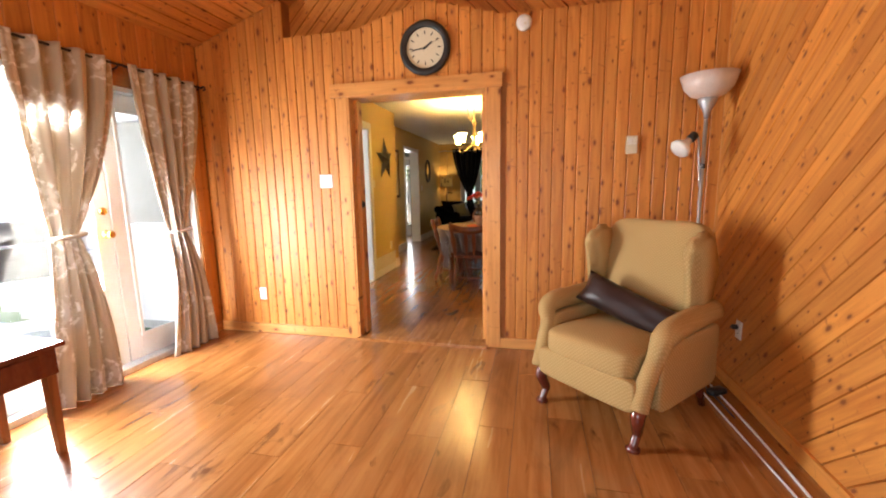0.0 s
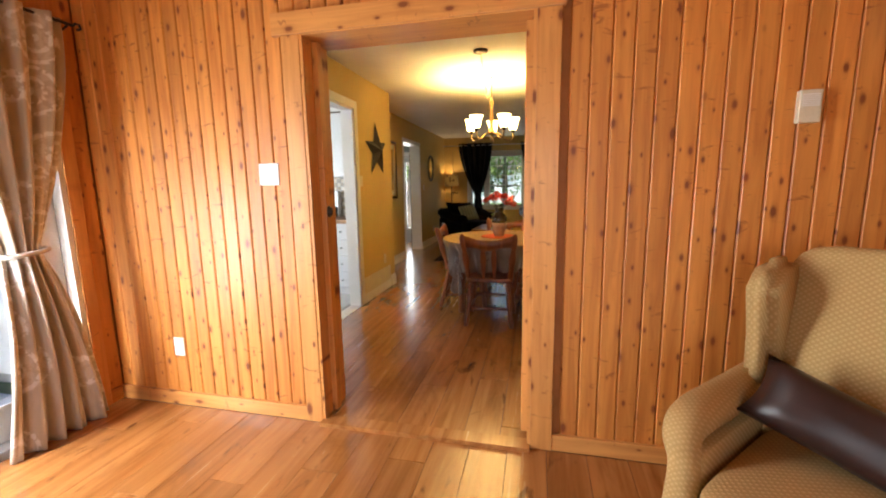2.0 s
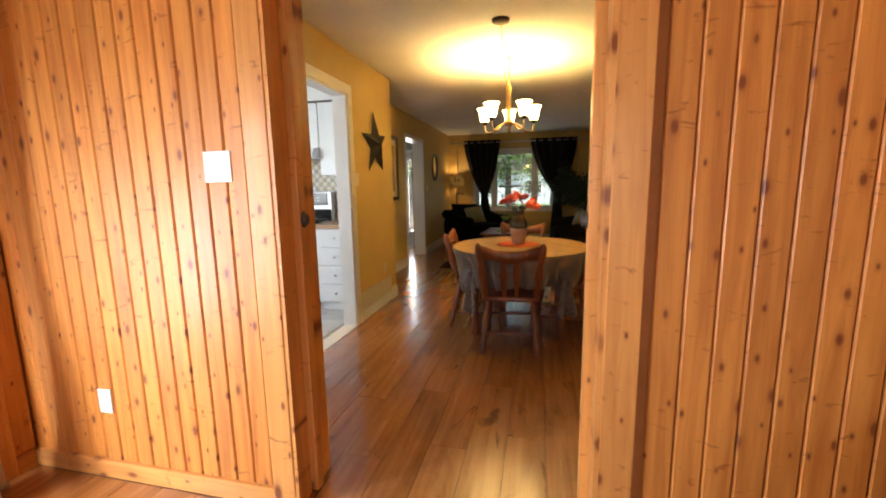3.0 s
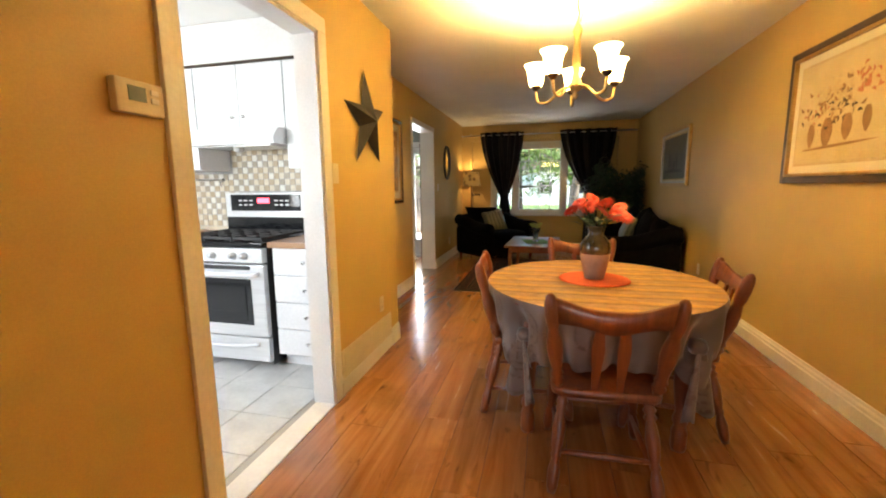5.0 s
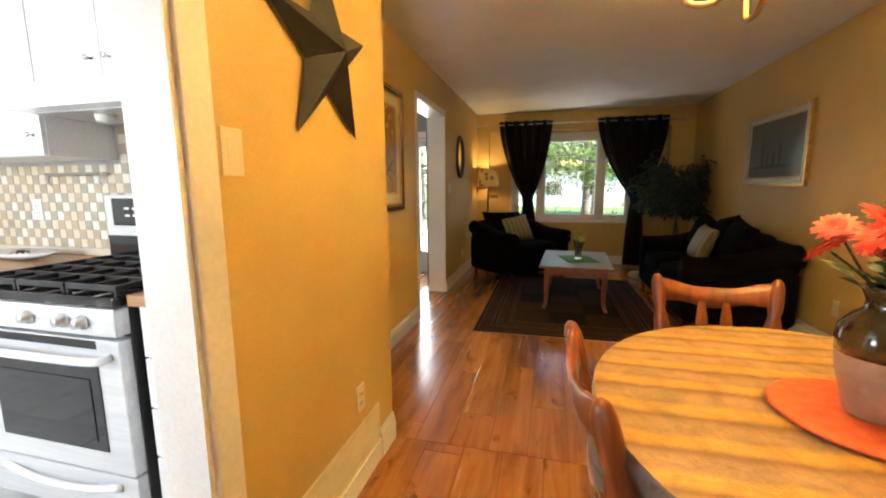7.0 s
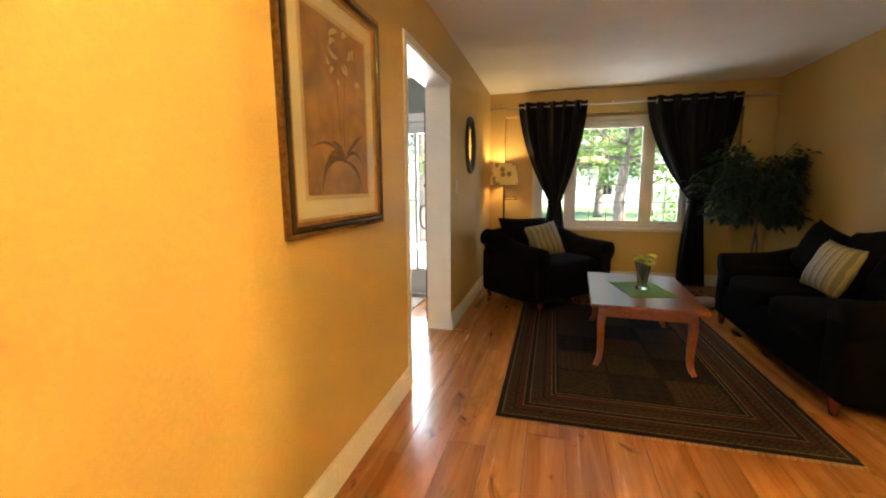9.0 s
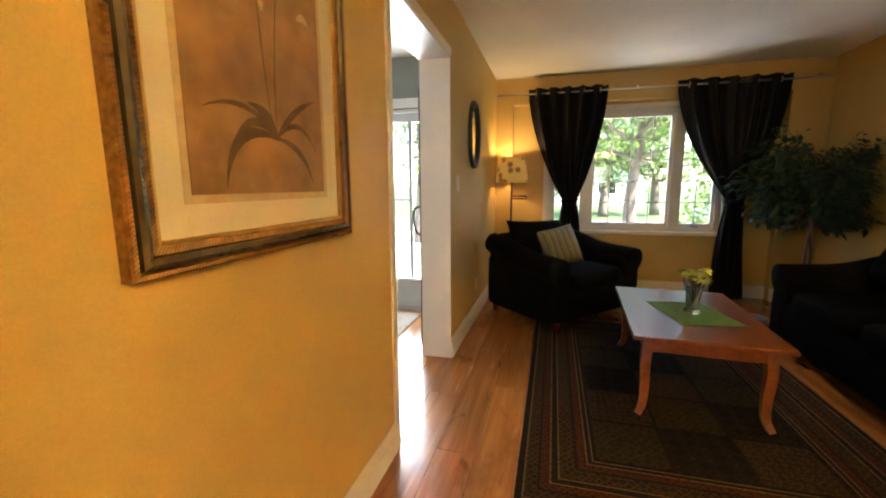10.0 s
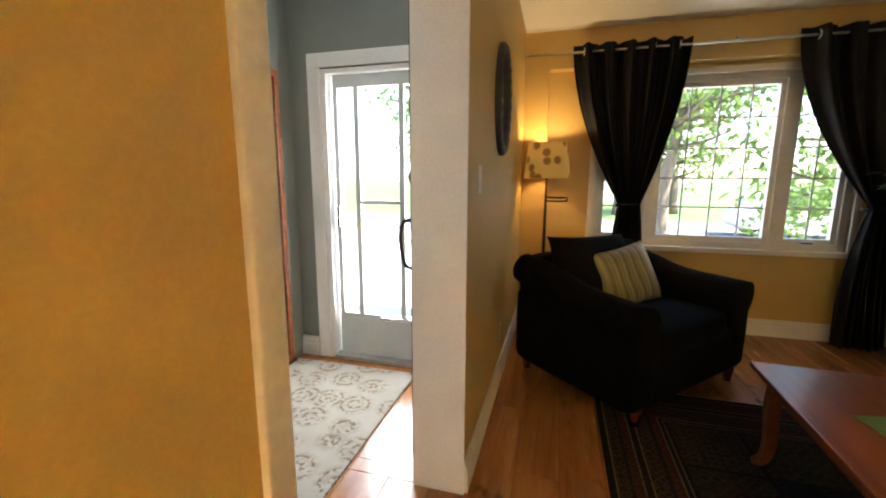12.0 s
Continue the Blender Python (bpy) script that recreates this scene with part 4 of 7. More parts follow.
# ---- dining and living room trim
def base_profile(axis, c, side, a0, a1, h=0.14):
    """A stepped baseboard on a wall face at c; side +1 or -1 is the way it stands out."""
    bm = bmesh.new()
    prof = [(0, 0), (0.018, 0), (0.018, h * 0.62), (0.014, h * 0.66), (0.014, h * 0.8), (0.008, h * 0.88), (0.006, h), (0, h)]
    ends = []
    for a in (a0, a1):
        ends.append([bm.verts.new((c + side * d, a, z) if axis == "x" else (a, c + side * d, z)) for d, z in prof])
    for k in range(len(prof)):
        bm.faces.new((ends[0][k], ends[0][(k + 1) % 8], ends[1][(k + 1) % 8], ends[1][k]))
    bm.faces.new(ends[0])
    bm.faces.new(ends[1][::-1])
    bmesh.ops.recalc_face_normals(bm, faces=bm.faces[:])
    return bm


for nm, args in (("baseboard_dining", ("x", DX, 1, 2.255, 2.275)), ("baseboard_dining_low", ("x", DX, 1, 3.12, 3.29)), ("baseboard_dining_south", ("x", DX, 1, PW2 + 0.03, 1.205)),
                 ("baseboard_chase", ("x", -0.9, 1, 3.29, 3.61)), ("baseboard_chase_end", ("y", 3.61, 1, LX, -0.9)), ("baseboard_living", ("x", LX, 1, 3.628, 5.135)), ("baseboard_living_north", ("x", LX, 1, 6.24, FY - 0.11)), ("baseboard_east", ("x", RX, -1, PW2 + 0.03, FY - 0.11)),
                 ("baseboard_window_wall", ("y", FY, -1, -0.97, 1.8)), ("baseboard_window_left", ("y", FY - 0.11, -1, LX, -0.97)), ("baseboard_window_right", ("y", FY - 0.11, -1, 1.8, RX)),
                 ("baseboard_foyer", ("y", FDY, -1, -2.61, -2.48)), ("baseboard_foyer_east", ("x", LX - 0.206, -1, 6.3, FDY))):
    casing(nm, base_profile(*args), TRIM_WHITE, "white moulded baseboard", "baseboard")
casing("baseboard_under_grille", B(DX - 0.001, 2.275, 0, DX + 0.012, 3.12, 0.1, 0.003), TRIM_WHITE, "white baseboard under the return grille", "baseboard")


def kitchen_doorway():
    for a, b in ((1.21, 1.29), (2.17, 2.25)):
        casing("trim_kitchen_side", B(DX - 0.001, a, 0, DX + 0.018, b, 2.1, 0.005), TRIM_WHITE, "white door casing")
    casing("trim_kitchen_head", B(DX - 0.001, 1.21, 2.1, DX + 0.018, 2.25, 2.18, 0.005), TRIM_WHITE, "white door casing")
    casing("jamb_kitchen", B(DX - 0.125, 1.29, 0.006, DX + 0.004, 1.305, 2.1), WHITE, "white door jamb")
    casing("jamb_kitchen_far", B(DX - 0.125, 2.155, 0.006, DX + 0.004, 2.17, 2.1), WHITE, "white door jamb")
    casing("jamb_kitchen_head", B(DX - 0.125, 1.305, 2.085, DX + 0.004, 2.155, 2.1), WHITE, "white door jamb")


kitchen_doorway()
casing("trim_entry_side", B(LX - 0.001, 5.135, 0, LX + 0.012, 5.18, 2.1, 0.004), TRIM_WHITE, "white door casing of the entry")
casing("trim_entry_head", B(LX - 0.001, 5.135, 2.1, LX + 0.012, 6.24, 2.15, 0.004), TRIM_WHITE, "white door casing of the entry")
casing("jamb_entry_near", B(LX - 0.21, 5.18, 0.0, LX + 0.004, 5.192, 2.1), WHITE, "white door jamb")
casing("jamb_entry_far", B(LX - 0.21, 6.228, 0.0, LX + 0.004, 6.24, 2.1), WHITE, "white door jamb")
casing("jamb_entry_head", B(LX - 0.21, 5.192, 2.088, LX + 0.004, 6.228, 2.1), WHITE, "white door jamb")

gr = thing("return_air_grille", "beige stamped metal return air grille", "vent", rot(DX, 2.695, 0.0))
part("frame", B(0.0, -0.42, 0.1, 0.008, 0.42, 0.285, 0.003), PLASTIC_IVORY, gr)
for i in range(12):
    part("louvre", B(0.006, -0.39, 0.122 + i * 0.012, 0.012, 0.39, 0.128 + i * 0.012), PLASTIC_IVORY, gr)

# star
def barn_star(R, r, d):
    bm = bmesh.new()
    tip = bm.verts.new((0, -d, 0))
    rim = []
    for k in range(10):
        a = math.pi / 2 + k * math.pi / 5
        q = R if k % 2 == 0 else r
        rim.append(bm.verts.new((q * math.cos(a), 0 if k % 2 == 0 else -0.0, q * math.sin(a))))
    for k in range(10):
        bm.faces.new((tip, rim[k], rim[(k + 1) % 10]))
    bm.faces.new(rim)
    bmesh.ops.recalc_face_normals(bm, faces=bm.faces[:])
    return bm


whole("barn_star", barn_star(0.33, 0.127, 0.08), mottled("rusty_tin", (0.008, 0.006, 0.005), (0.022, 0.014, 0.009), 0.7, 9, metal=0.0, bump_scale=40, bump_strength=0.2),
      "dark rustic metal barn star on the tan wall", "wall star", at=rot(DX + 0.012, 2.755, 1.72, 0, 0, 90) @ rot(0, 0, 0, 0, -3, 0))
plate("light_switch", rot(DX, 2.31, 1.365, 0, 0, 90), 0.07, 0.115, PLASTIC_IVORY, "ivory rocker light switch on the tan wall")
plate("wall_outlet", rot(DX, 2.935, 0.4, 0, 0, 90), 0.072, 0.115, PLASTIC_IVORY, "ivory outlet on the tan wall")
plate("light_switch", rot(LX, 6.47, 1.27, 0, 0, 90), 0.07, 0.115, PLASTIC_IVORY, "ivory light switch beside the entry")
plate("wall_outlet", rot(LX, 7.25, 0.32, 0, 0, 90), 0.072, 0.115, PLASTIC_IVORY, "ivory outlet behind the black armchair")
plate("wall_outlet", rot(RX, 5.05, 0.36, 0, 0, -90), 0.072, 0.115, PLASTIC_IVORY, "ivory outlet on the long tan wall")
th = thing("thermostat", "ivory digital thermostat beside the kitchen doorway", "thermostat", rot(DX, 1.115, 1.55, 0, 0, 90))
part("case", B(-0.075, -0.03, -0.048, 0.075, 0, 0.048, 0.006), PLASTIC_IVORY, th)
part("screen", B(-0.04, -0.032, -0.012, 0.015, -0.029, 0.03), LCD, th, "grey display")
for i in range(2):
    part("button", B(0.03, -0.034, -0.012 + i * 0.024, 0.055, -0.029, 0.004 + i * 0.024, 0.002), PLASTIC_WHITE, th)


# pictures
def art(name, ground, dark, accent, scale, seed):
    m, nt, b = mat_base(name)
    v = coords(nt)
    n1 = noise_tex(nt, v, scale, 5, 0.6, 1.2)
    n2 = noise_tex(nt, v, scale * 2.7, 4, 0.6, 2.0)
    base = ramp(nt, n1, [(0.3, ground), (0.75, tuple(c * 0.75 for c in ground))])
    col = mix(nt, ramp(nt, n2, [(0.5, (0, 0, 0)), (0.72, (0.6, 0.6, 0.6))]), base, dark)
    col = mix(nt, ramp(nt, noise_tex(nt, v, scale * 1.7 + seed, 3), [(0.62, (0, 0, 0)), (0.75, (0.6, 0.6, 0.6))]), col, accent)
    link(nt, col, b.inputs["Base Color"])
    b.inputs["Roughness"].default_value = 0.5
    return m


PICTURE_GLASS = glass("picture_glass", gloss=0.005)
ART_TAN = mottled("art_ground", (0.22, 0.11, 0.037), (0.43, 0.23, 0.085), 0.6, 8, bump_scale=30, bump_strength=0.0)
ART_DARK = mottled("art_dark", (0.06, 0.033, 0.014), (0.17, 0.09, 0.034), 0.6, 14, bump_strength=0)
ART_PALE = mottled("art_pale", (0.5, 0.36, 0.18), (0.6, 0.45, 0.25), 0.6, 20, bump_strength=0)
ART_CREAM = mottled("art_cream", (0.55, 0.42, 0.2), (0.64, 0.5, 0.27), 0.6, 7, bump_strength=0)
ART_ROSE = mottled("art_rose", (0.4, 0.12, 0.06), (0.5, 0.2, 0.1), 0.6, 20, bump_strength=0)
ART_GREY = art("art_landscape", (0.08, 0.058, 0.042), (0.045, 0.03, 0.02), (0.13, 0.1, 0.075), 5, 0.5)
ART_NIGHT = mottled("art_night", (0.014, 0.011, 0.009), (0.03, 0.023, 0.018), 0.6, 20, bump_strength=0)
GOLD_FRAME = mottled("gold_frame", (0.5, 0.29, 0.08), (0.68, 0.42, 0.14), 0.3, 18, metal=0.8, bump_strength=0.1)
BROWN_FRAME = mottled("brown_frame", (0.05, 0.027, 0.012), (0.095, 0.052, 0.024), 0.28, 16, coat=0.5)


def framed(at, w, h, label, bar, outer, inner, image, margin, group="", lip=0.03, mount=None):
    """A framed print in local xz, facing -y."""
    p = thing("framed_picture", label, "picture", at, group)
    for nm, x0, z0, x1, z1 in (("frame_side", -w / 2, -h / 2, -w / 2 + bar, h / 2), ("frame_side", w / 2 - bar, -h / 2, w / 2, h / 2), ("frame_rail", -w / 2 + bar, -h / 2, w / 2 - bar, -h / 2 + bar), ("frame_rail", -w / 2 + bar, h / 2 - bar, w / 2 - bar, h / 2)):
        f = part(nm, B(x0, -lip, z0, x1, 0, z1, 0.006), outer, p)
    i = bar
    for x0, z0, x1, z1 in ((-w / 2 + i, -h / 2 + i, -w / 2 + i + 0.02, h / 2 - i), (w / 2 - i - 0.02, -h / 2 + i, w / 2 - i, h / 2 - i), (-w / 2 + i + 0.02, -h / 2 + i, w / 2 - i - 0.02, -h / 2 + i + 0.02), (-w / 2 + i + 0.02, h / 2 - i - 0.02, w / 2 - i - 0.02, h / 2 - i)):
        part("fillet", B(x0, -lip - 0.004, z0, x1, -0.004, z1, 0.004), inner, p)
    part("mount", B(-w / 2 + bar, -0.012, -h / 2 + bar, w / 2 - bar, -0.002, h / 2 - bar), mount or PAPER, p, "dark mount" if mount else "cream mount")
    part("mount_line", B(-w / 2 + bar + margin - 0.018, -0.0128, -h / 2 + bar + margin - 0.018, w / 2 - bar - margin + 0.018, -0.0124, h / 2 - bar - margin + 0.018), ART_PALE, p)
    im = part("print", B(-w / 2 + bar + margin, -0.0145, -h / 2 + bar + margin, w / 2 - bar - margin, -0.013, h / 2 - bar - margin), image, p)
    g = part("glazing", B(-w / 2 + bar, -0.019, -h / 2 + bar, w / 2 - bar, -0.0175, h / 2 - bar), PICTURE_GLASS, p)
    g.visible_shadow = False
    return p, im


def blades(parent, name, material, specs, y):
    """Painted leaves and stems: thin curved strokes on a print."""
    for x0, z0, x1, z1, bend, wd in specs:
        a, b = Vector((x0, 0, z0)), Vector((x1, 0, z1))
        nrm = Vector((-(b - a).z, 0, (b - a).x)).normalized()
        bm = bmesh.new()
        left, right = [], []
        for k in range(13):
            t = k / 12
            c = a.lerp(b, t) + nrm * bend * 4 * t * (1 - t)
            ww = 0.75 * wd * (math.sin(math.pi * (0.12 + 0.86 * t)) ** 0.8)
            left.append(bm.verts.new((c.x + nrm.x * ww, y, c.z + nrm.z * ww)))
            right.append(bm.verts.new((c.x - nrm.x * ww, y, c.z - nrm.z * ww)))
        for k in range(12):
            bm.faces.new((left[k], left[k + 1], right[k + 1], right[k]))
        part(name, bm, material, parent)


RIBBED_GOLD = mottled("ribbed_gold", (0.16, 0.07, 0.015), (0.34, 0.17, 0.04), 0.38, 60, metal=0.5, bump_strength=0.1)
PEWTER_BAR = mottled("dark_pewter_bar", (0.09, 0.065, 0.04), (0.16, 0.12, 0.075), 0.22, 22, metal=0.6, bump_strength=0.05)


def mitred_ring(w, h, profile, rib=0.0, pitch=0.008):
    """A mitred moulding round a rectangle from (inset, depth) pairs; ribbed across when rib is set."""
    bm = bmesh.new()
    for k in range(4):
        horizontal = k % 2 == 0
        half = (w if horizontal else h) / 2
        n = int(2 * half / pitch) if rib else 1
        rows = []
        for i in range(2 * n + 1 if rib else 2):
            t = -1 + 2 * i / (2 * n if rib else 1)
            row = []
            for inset, depth in profile:
                a = t * (half - inset)
                d = depth - (rib if i % 2 else 0.0)
                c = (h if horizontal else w) / 2 - inset
                x, z = ((a, c), (c, -a), (-a, -c), (-c, a))[k]
                row.append(bm.verts.new((x, -d, z)))
            rows.append(row)
        for p, q in zip(rows, rows[1:]):
            for j in range(len(profile) - 1):
                bm.faces.new((p[j], q[j], q[j + 1], p[j + 1]))
    bmesh.ops.recalc_face_normals(bm, faces=bm.faces[:])
    return bm


orchid, im = framed(rot(LX, 4.352, 1.565, 0, 0, 90), 0.74, 0.91, "tall orchid print in a bronze and gold frame", 0.03, BROWN_FRAME, GOLD_FRAME, ART_TAN, 0.1, lip=0.018)
part("outer_bead", mitred_ring(0.77, 0.94, [(0.0, 0.0), (0.0, 0.026), (0.004, 0.031), (0.011, 0.031), (0.015, 0.026)], 0.002), RIBBED_GOLD, orchid, "ribbed gold edge")
part("frame_bar", mitred_ring(0.74, 0.91, [(0.0, 0.02), (0.003, 0.033), (0.012, 0.037), (0.021, 0.034), (0.026, 0.024)]), PEWTER_BAR, orchid, "dark pewter moulding")
part("inner_bead", mitred_ring(0.69, 0.86, [(0.0, 0.02), (0.002, 0.028), (0.014, 0.026), (0.018, 0.018)], 0.002), RIBBED_GOLD, orchid, "ribbed gold inner band")
blades(im, "painted_leaf", ART_DARK, [(0.03, -0.19, -0.15, -0.31, -0.06, 0.019), (0.03, -0.19, -0.2, -0.15, -0.04, 0.009), (0.03, -0.19, -0.07, -0.12, -0.02, 0.017), (0.03, -0.19, 0.2, -0.21, 0.05, 0.01), (0.03, -0.19, 0.2, -0.07, 0.015, 0.013), (0.03, -0.19, 0.18, -0.3, 0.03, 0.012), (0.03, -0.19, -0.12, -0.21, -0.04, 0.014)], -0.0155)
blades(im, "painted_stem", ART_DARK, [(0.03, -0.2, 0.08, 0.27, 0.015, 0.003), (0.02, -0.2, -0.02, 0.28, 0.01, 0.003)], -0.0158)
blades(im, "painted_petal", ART_PALE, [(0.09 + 0.05 * math.cos(k * 1.9), 0.13 + 0.032 * k, 0.09 + 0.05 * math.cos(k * 1.9) + 0.05 * math.cos(k * 2.6), 0.13 + 0.032 * k + 0.05 * math.sin(k * 2.6), 0.01, 0.014) for k in range(6)] + [(-0.04 + 0.04 * math.cos(k * 2.1), 0.1 + 0.034 * k, -0.04 + 0.05 * math.cos(k * 1.3), 0.12 + 0.036 * k, 0.01, 0.013) for k in range(6)], -0.0161)
bouquet, im = framed(rot(RX, 3.02, 1.71, 0, 0, -90), 1.1, 0.86, "wide flower still life print in a wooden frame", 0.045, BROWN_FRAME, GOLD_FRAME, ART_CREAM, 0.085)
blades(im, "painted_pot", ART_TAN, [(-0.27, -0.06, -0.27, -0.21, 0, 0.05), (-0.12, -0.04, -0.12, -0.22, 0, 0.07), (0.05, -0.04, 0.05, -0.19, 0, 0.06), (0.2, -0.02, 0.2, -0.16, 0, 0.045), (-0.34, -0.22, 0.3, -0.2, 0.0, 0.012)], -0.0152)
rnd = random.Random(31)


def bloom(cx, cz, spread_x, spread_z, count, size):
    """Short petal strokes scattered about a point of the print."""
    out = []
    for _ in range(count):
        x, z, a = cx + rnd.gauss(0, spread_x), cz + rnd.gauss(0, spread_z), rnd.random() * 6.28
        out.append((x, z, x + size * math.cos(a), z + size * math.sin(a), 0.2 * size, 0.3 * size))
    return out


blades(im, "painted_leaf", ART_DARK, bloom(-0.05, 0.0, 0.14, 0.05, 34, 0.04), -0.0155)
blades(im, "painted_leaf", ART_TAN, bloom(-0.05, 0.05, 0.16, 0.06, 30, 0.045), -0.0156)
blades(im, "painted_petal", ART_PALE, bloom(-0.08, 0.08, 0.1, 0.06, 46, 0.04), -0.0158)
blades(im, "painted_petal", ART_ROSE, bloom(0.16, 0.11, 0.05, 0.05, 26, 0.035) + bloom(-0.2, 0.02, 0.06, 0.03, 8, 0.03), -0.0161)
castle, im = framed(rot(RX, 6.17, 1.625, 0, 0, -90), 1.15, 0.72, "grey landscape print in a pale wooden frame", 0.035, GOLD_FRAME, SILVER_PAINT, ART_GREY, 0.055)
blades(im, "painted_tower", ART_NIGHT, [(-0.2, -0.17, -0.2, 0.08, 0.01, 0.045), (-0.11, -0.17, -0.11, -0.01, 0, 0.04), (0.0, -0.17, 0.0, -0.02, 0, 0.05), (0.11, -0.17, 0.11, 0.06, 0, 0.035), (-0.38, -0.18, 0.36, -0.18, 0.015, 0.03)], -0.0155)

cl = thing("cord_hook", "small dark hook with a thin cord hanging from the wall corner", "hook", rot(-0.95, 3.61, 0.0))
part("hook", tube(curve([(0.02, 0.0, 0.9), (0.02, 0.03, 0.905), (0.0, 0.045, 0.87), (-0.01, 0.05, 0.8), (0.01, 0.045, 0.75), (0.0, 0.03, 0.73)], 6), 0.006, 6), BRONZE, cl, "", True)
part("cord", tube(curve([(0.0, 0.035, 0.735), (0.005, 0.025, 0.6), (0.0, 0.022, 0.4), (0.004, 0.022, 0.2)], 5), 0.002, 5), BRONZE, cl)

# oval mirror
mr = thing("oval_mirror", "oval wall mirror in a dark beaded frame", "mirror", rot(LX, 7.06, 1.685, 0, 0, 90))


def oval_ring(a, b, w, d, n=40):
    bm = bmesh.new()
    prof = [(0, 0), (0, -d * 0.6), (w * 0.35, -d), (w * 0.7, -d * 0.75), (w, -d * 0.3), (w, 0)]
    rings = []
    for k in range(n):
        t = 2 * math.pi * k / n
        bead = 1 + 0.06 * math.cos(24 * t)
        rings.append([bm.verts.new(((a - q) * math.cos(t), y * bead, (b - q) * math.sin(t))) for q, y in prof])
    for k in range(n):
        for j in range(5):
            bm.faces.new((rings[k][j], rings[(k + 1) % n][j], rings[(k + 1) % n][j + 1], rings[k][j + 1]))
    bmesh.ops.recalc_face_normals(bm, faces=bm.faces[:])
    return bm


part("frame", oval_ring(0.22, 0.285, 0.055, 0.035, 96), BLACK_IRON, mr, "", True)
gl = lathe([(0, 0), (1, 0), (1, 0.004), (0, 0.004)], 40, rot(0, -0.004, 0, 90, 0, 0))
gl.transform(Matrix.Diagonal((0.17, 1, 0.235, 1)))
part("mirror_glass", gl, MIRROR, mr, "silvered glass")

# ---- window of the living room
def window():
    w = structure("window_1", slab("y", FY + 0.03, FY + 0.13, -0.55, 1.31, 0.72, 2.1, [(-0.5, -0.14, 0.77, 2.05), (-0.06, 0.8, 0.77, 2.05), (0.88, 1.26, 0.77, 2.05)]), TRIM_WHITE, "wide white three-light window with grilles", "window")
    for x0, x1, cols in ((-0.5, -0.14, 2), (-0.06, 0.8, 4), (0.88, 1.26, 2)):
        sash = bmesh.new()
        for a, b in ((x0, x0 + 0.035), (x1 - 0.035, x1)):
            box(sash, a, FY + 0.05, 0.77, b, FY + 0.1, 2.05, 0.004)
        for a, b in ((0.77, 0.81), (2.01, 2.05)):
            box(sash, x0 + 0.035, FY + 0.05, a, x1 - 0.035, FY + 0.1, b, 0.004)
        s = part("sash", sash, TRIM_WHITE, w)
        p = part("pane", B(x0 + 0.03, FY + 0.074, 0.8, x1 - 0.03, FY + 0.08, 2.02), PANE, s)
        p.visible_shadow = False
        for k in range(1, cols):
            x = x0 + (x1 - x0) * k / cols
            part("glazing_bar", B(x - 0.006, FY + 0.066, 0.81, x + 0.006, FY + 0.073, 2.01), TRIM_WHITE, s)
        for k in range(1, 5):
            z = 0.81 + 1.2 * k / 5
            part("glazing_bar", B(x0 + 0.035, FY + 0.0665, z - 0.006, x1 - 0.035, FY + 0.0725, z + 0.006), TRIM_WHITE, s)
    part("window_sill", B(-0.6, FY - 0.035, 0.68, 1.36, FY + 0.03, 0.72, 0.006), TRIM_WHITE, w)
    for a, b in ((-0.6, -0.55), (1.31, 1.36)):
        part("window_casing", B(a, FY - 0.015, 0.72, b, FY + 0.03, 2.15, 0.004), TRIM_WHITE, w)
    part("window_casing", B(-0.55, FY - 0.015, 2.1, 1.31, FY + 0.03, 2.15, 0.004), TRIM_WHITE, w)
    k = part("crank", B(1.02, FY + 0.01, 0.775, 1.1, FY + 0.03, 0.79, 0.004), CHROME, w, "window crank handle")


window()
crod = thing("curtain_rod", "thin brushed steel curtain rod over the window", "curtain rod")
RY = FY - 0.2
part("rod", tube([(-1.14, RY, 2.275), (2.1, RY, 2.275)], 0.009, 10), STEEL, crod, "", True)
part("finial", lathe([(0.016, 0), (0.016, 0.02), (0.006, 0.03)], 12, rot(-1.14, RY, 2.275, 0, -90, 0)), STEEL, crod, "", True)
for x in (-1.0, 0.36, 2.0):
    part("bracket", tube([(x, FY - 0.11, 2.31), (x, RY + 0.03, 2.31), (x, RY, 2.285)], 0.006, 8), STEEL, crod)


def black_drape(top, waist, bottom, zb):
    c = drape("curtain", "y", RY, top, waist, bottom, 2.33, 1.08, zb, 5.5, 0.045, BLACK_SATIN, "black satin grommet curtain tied back at the window", "black curtains")
    for k in range(5):
        x = top[0] + (top[1] - top[0]) * (k + 0.5) / 5
        part("grommet", tube([(x, RY + 0.03 * math.cos(a), 2.275 + 0.03 * math.sin(a)) for a in [2 * math.pi * q / 16 for q in range(17)]], 0.006, 6), STEEL, c, "steel grommet", True)


black_drape((-0.79, 0.06), (-0.38, -0.22), (-0.45, -0.1), 0.03)
black_drape((0.74, 1.75), (1.27, 1.42), (1.2, 1.52), 0.03)

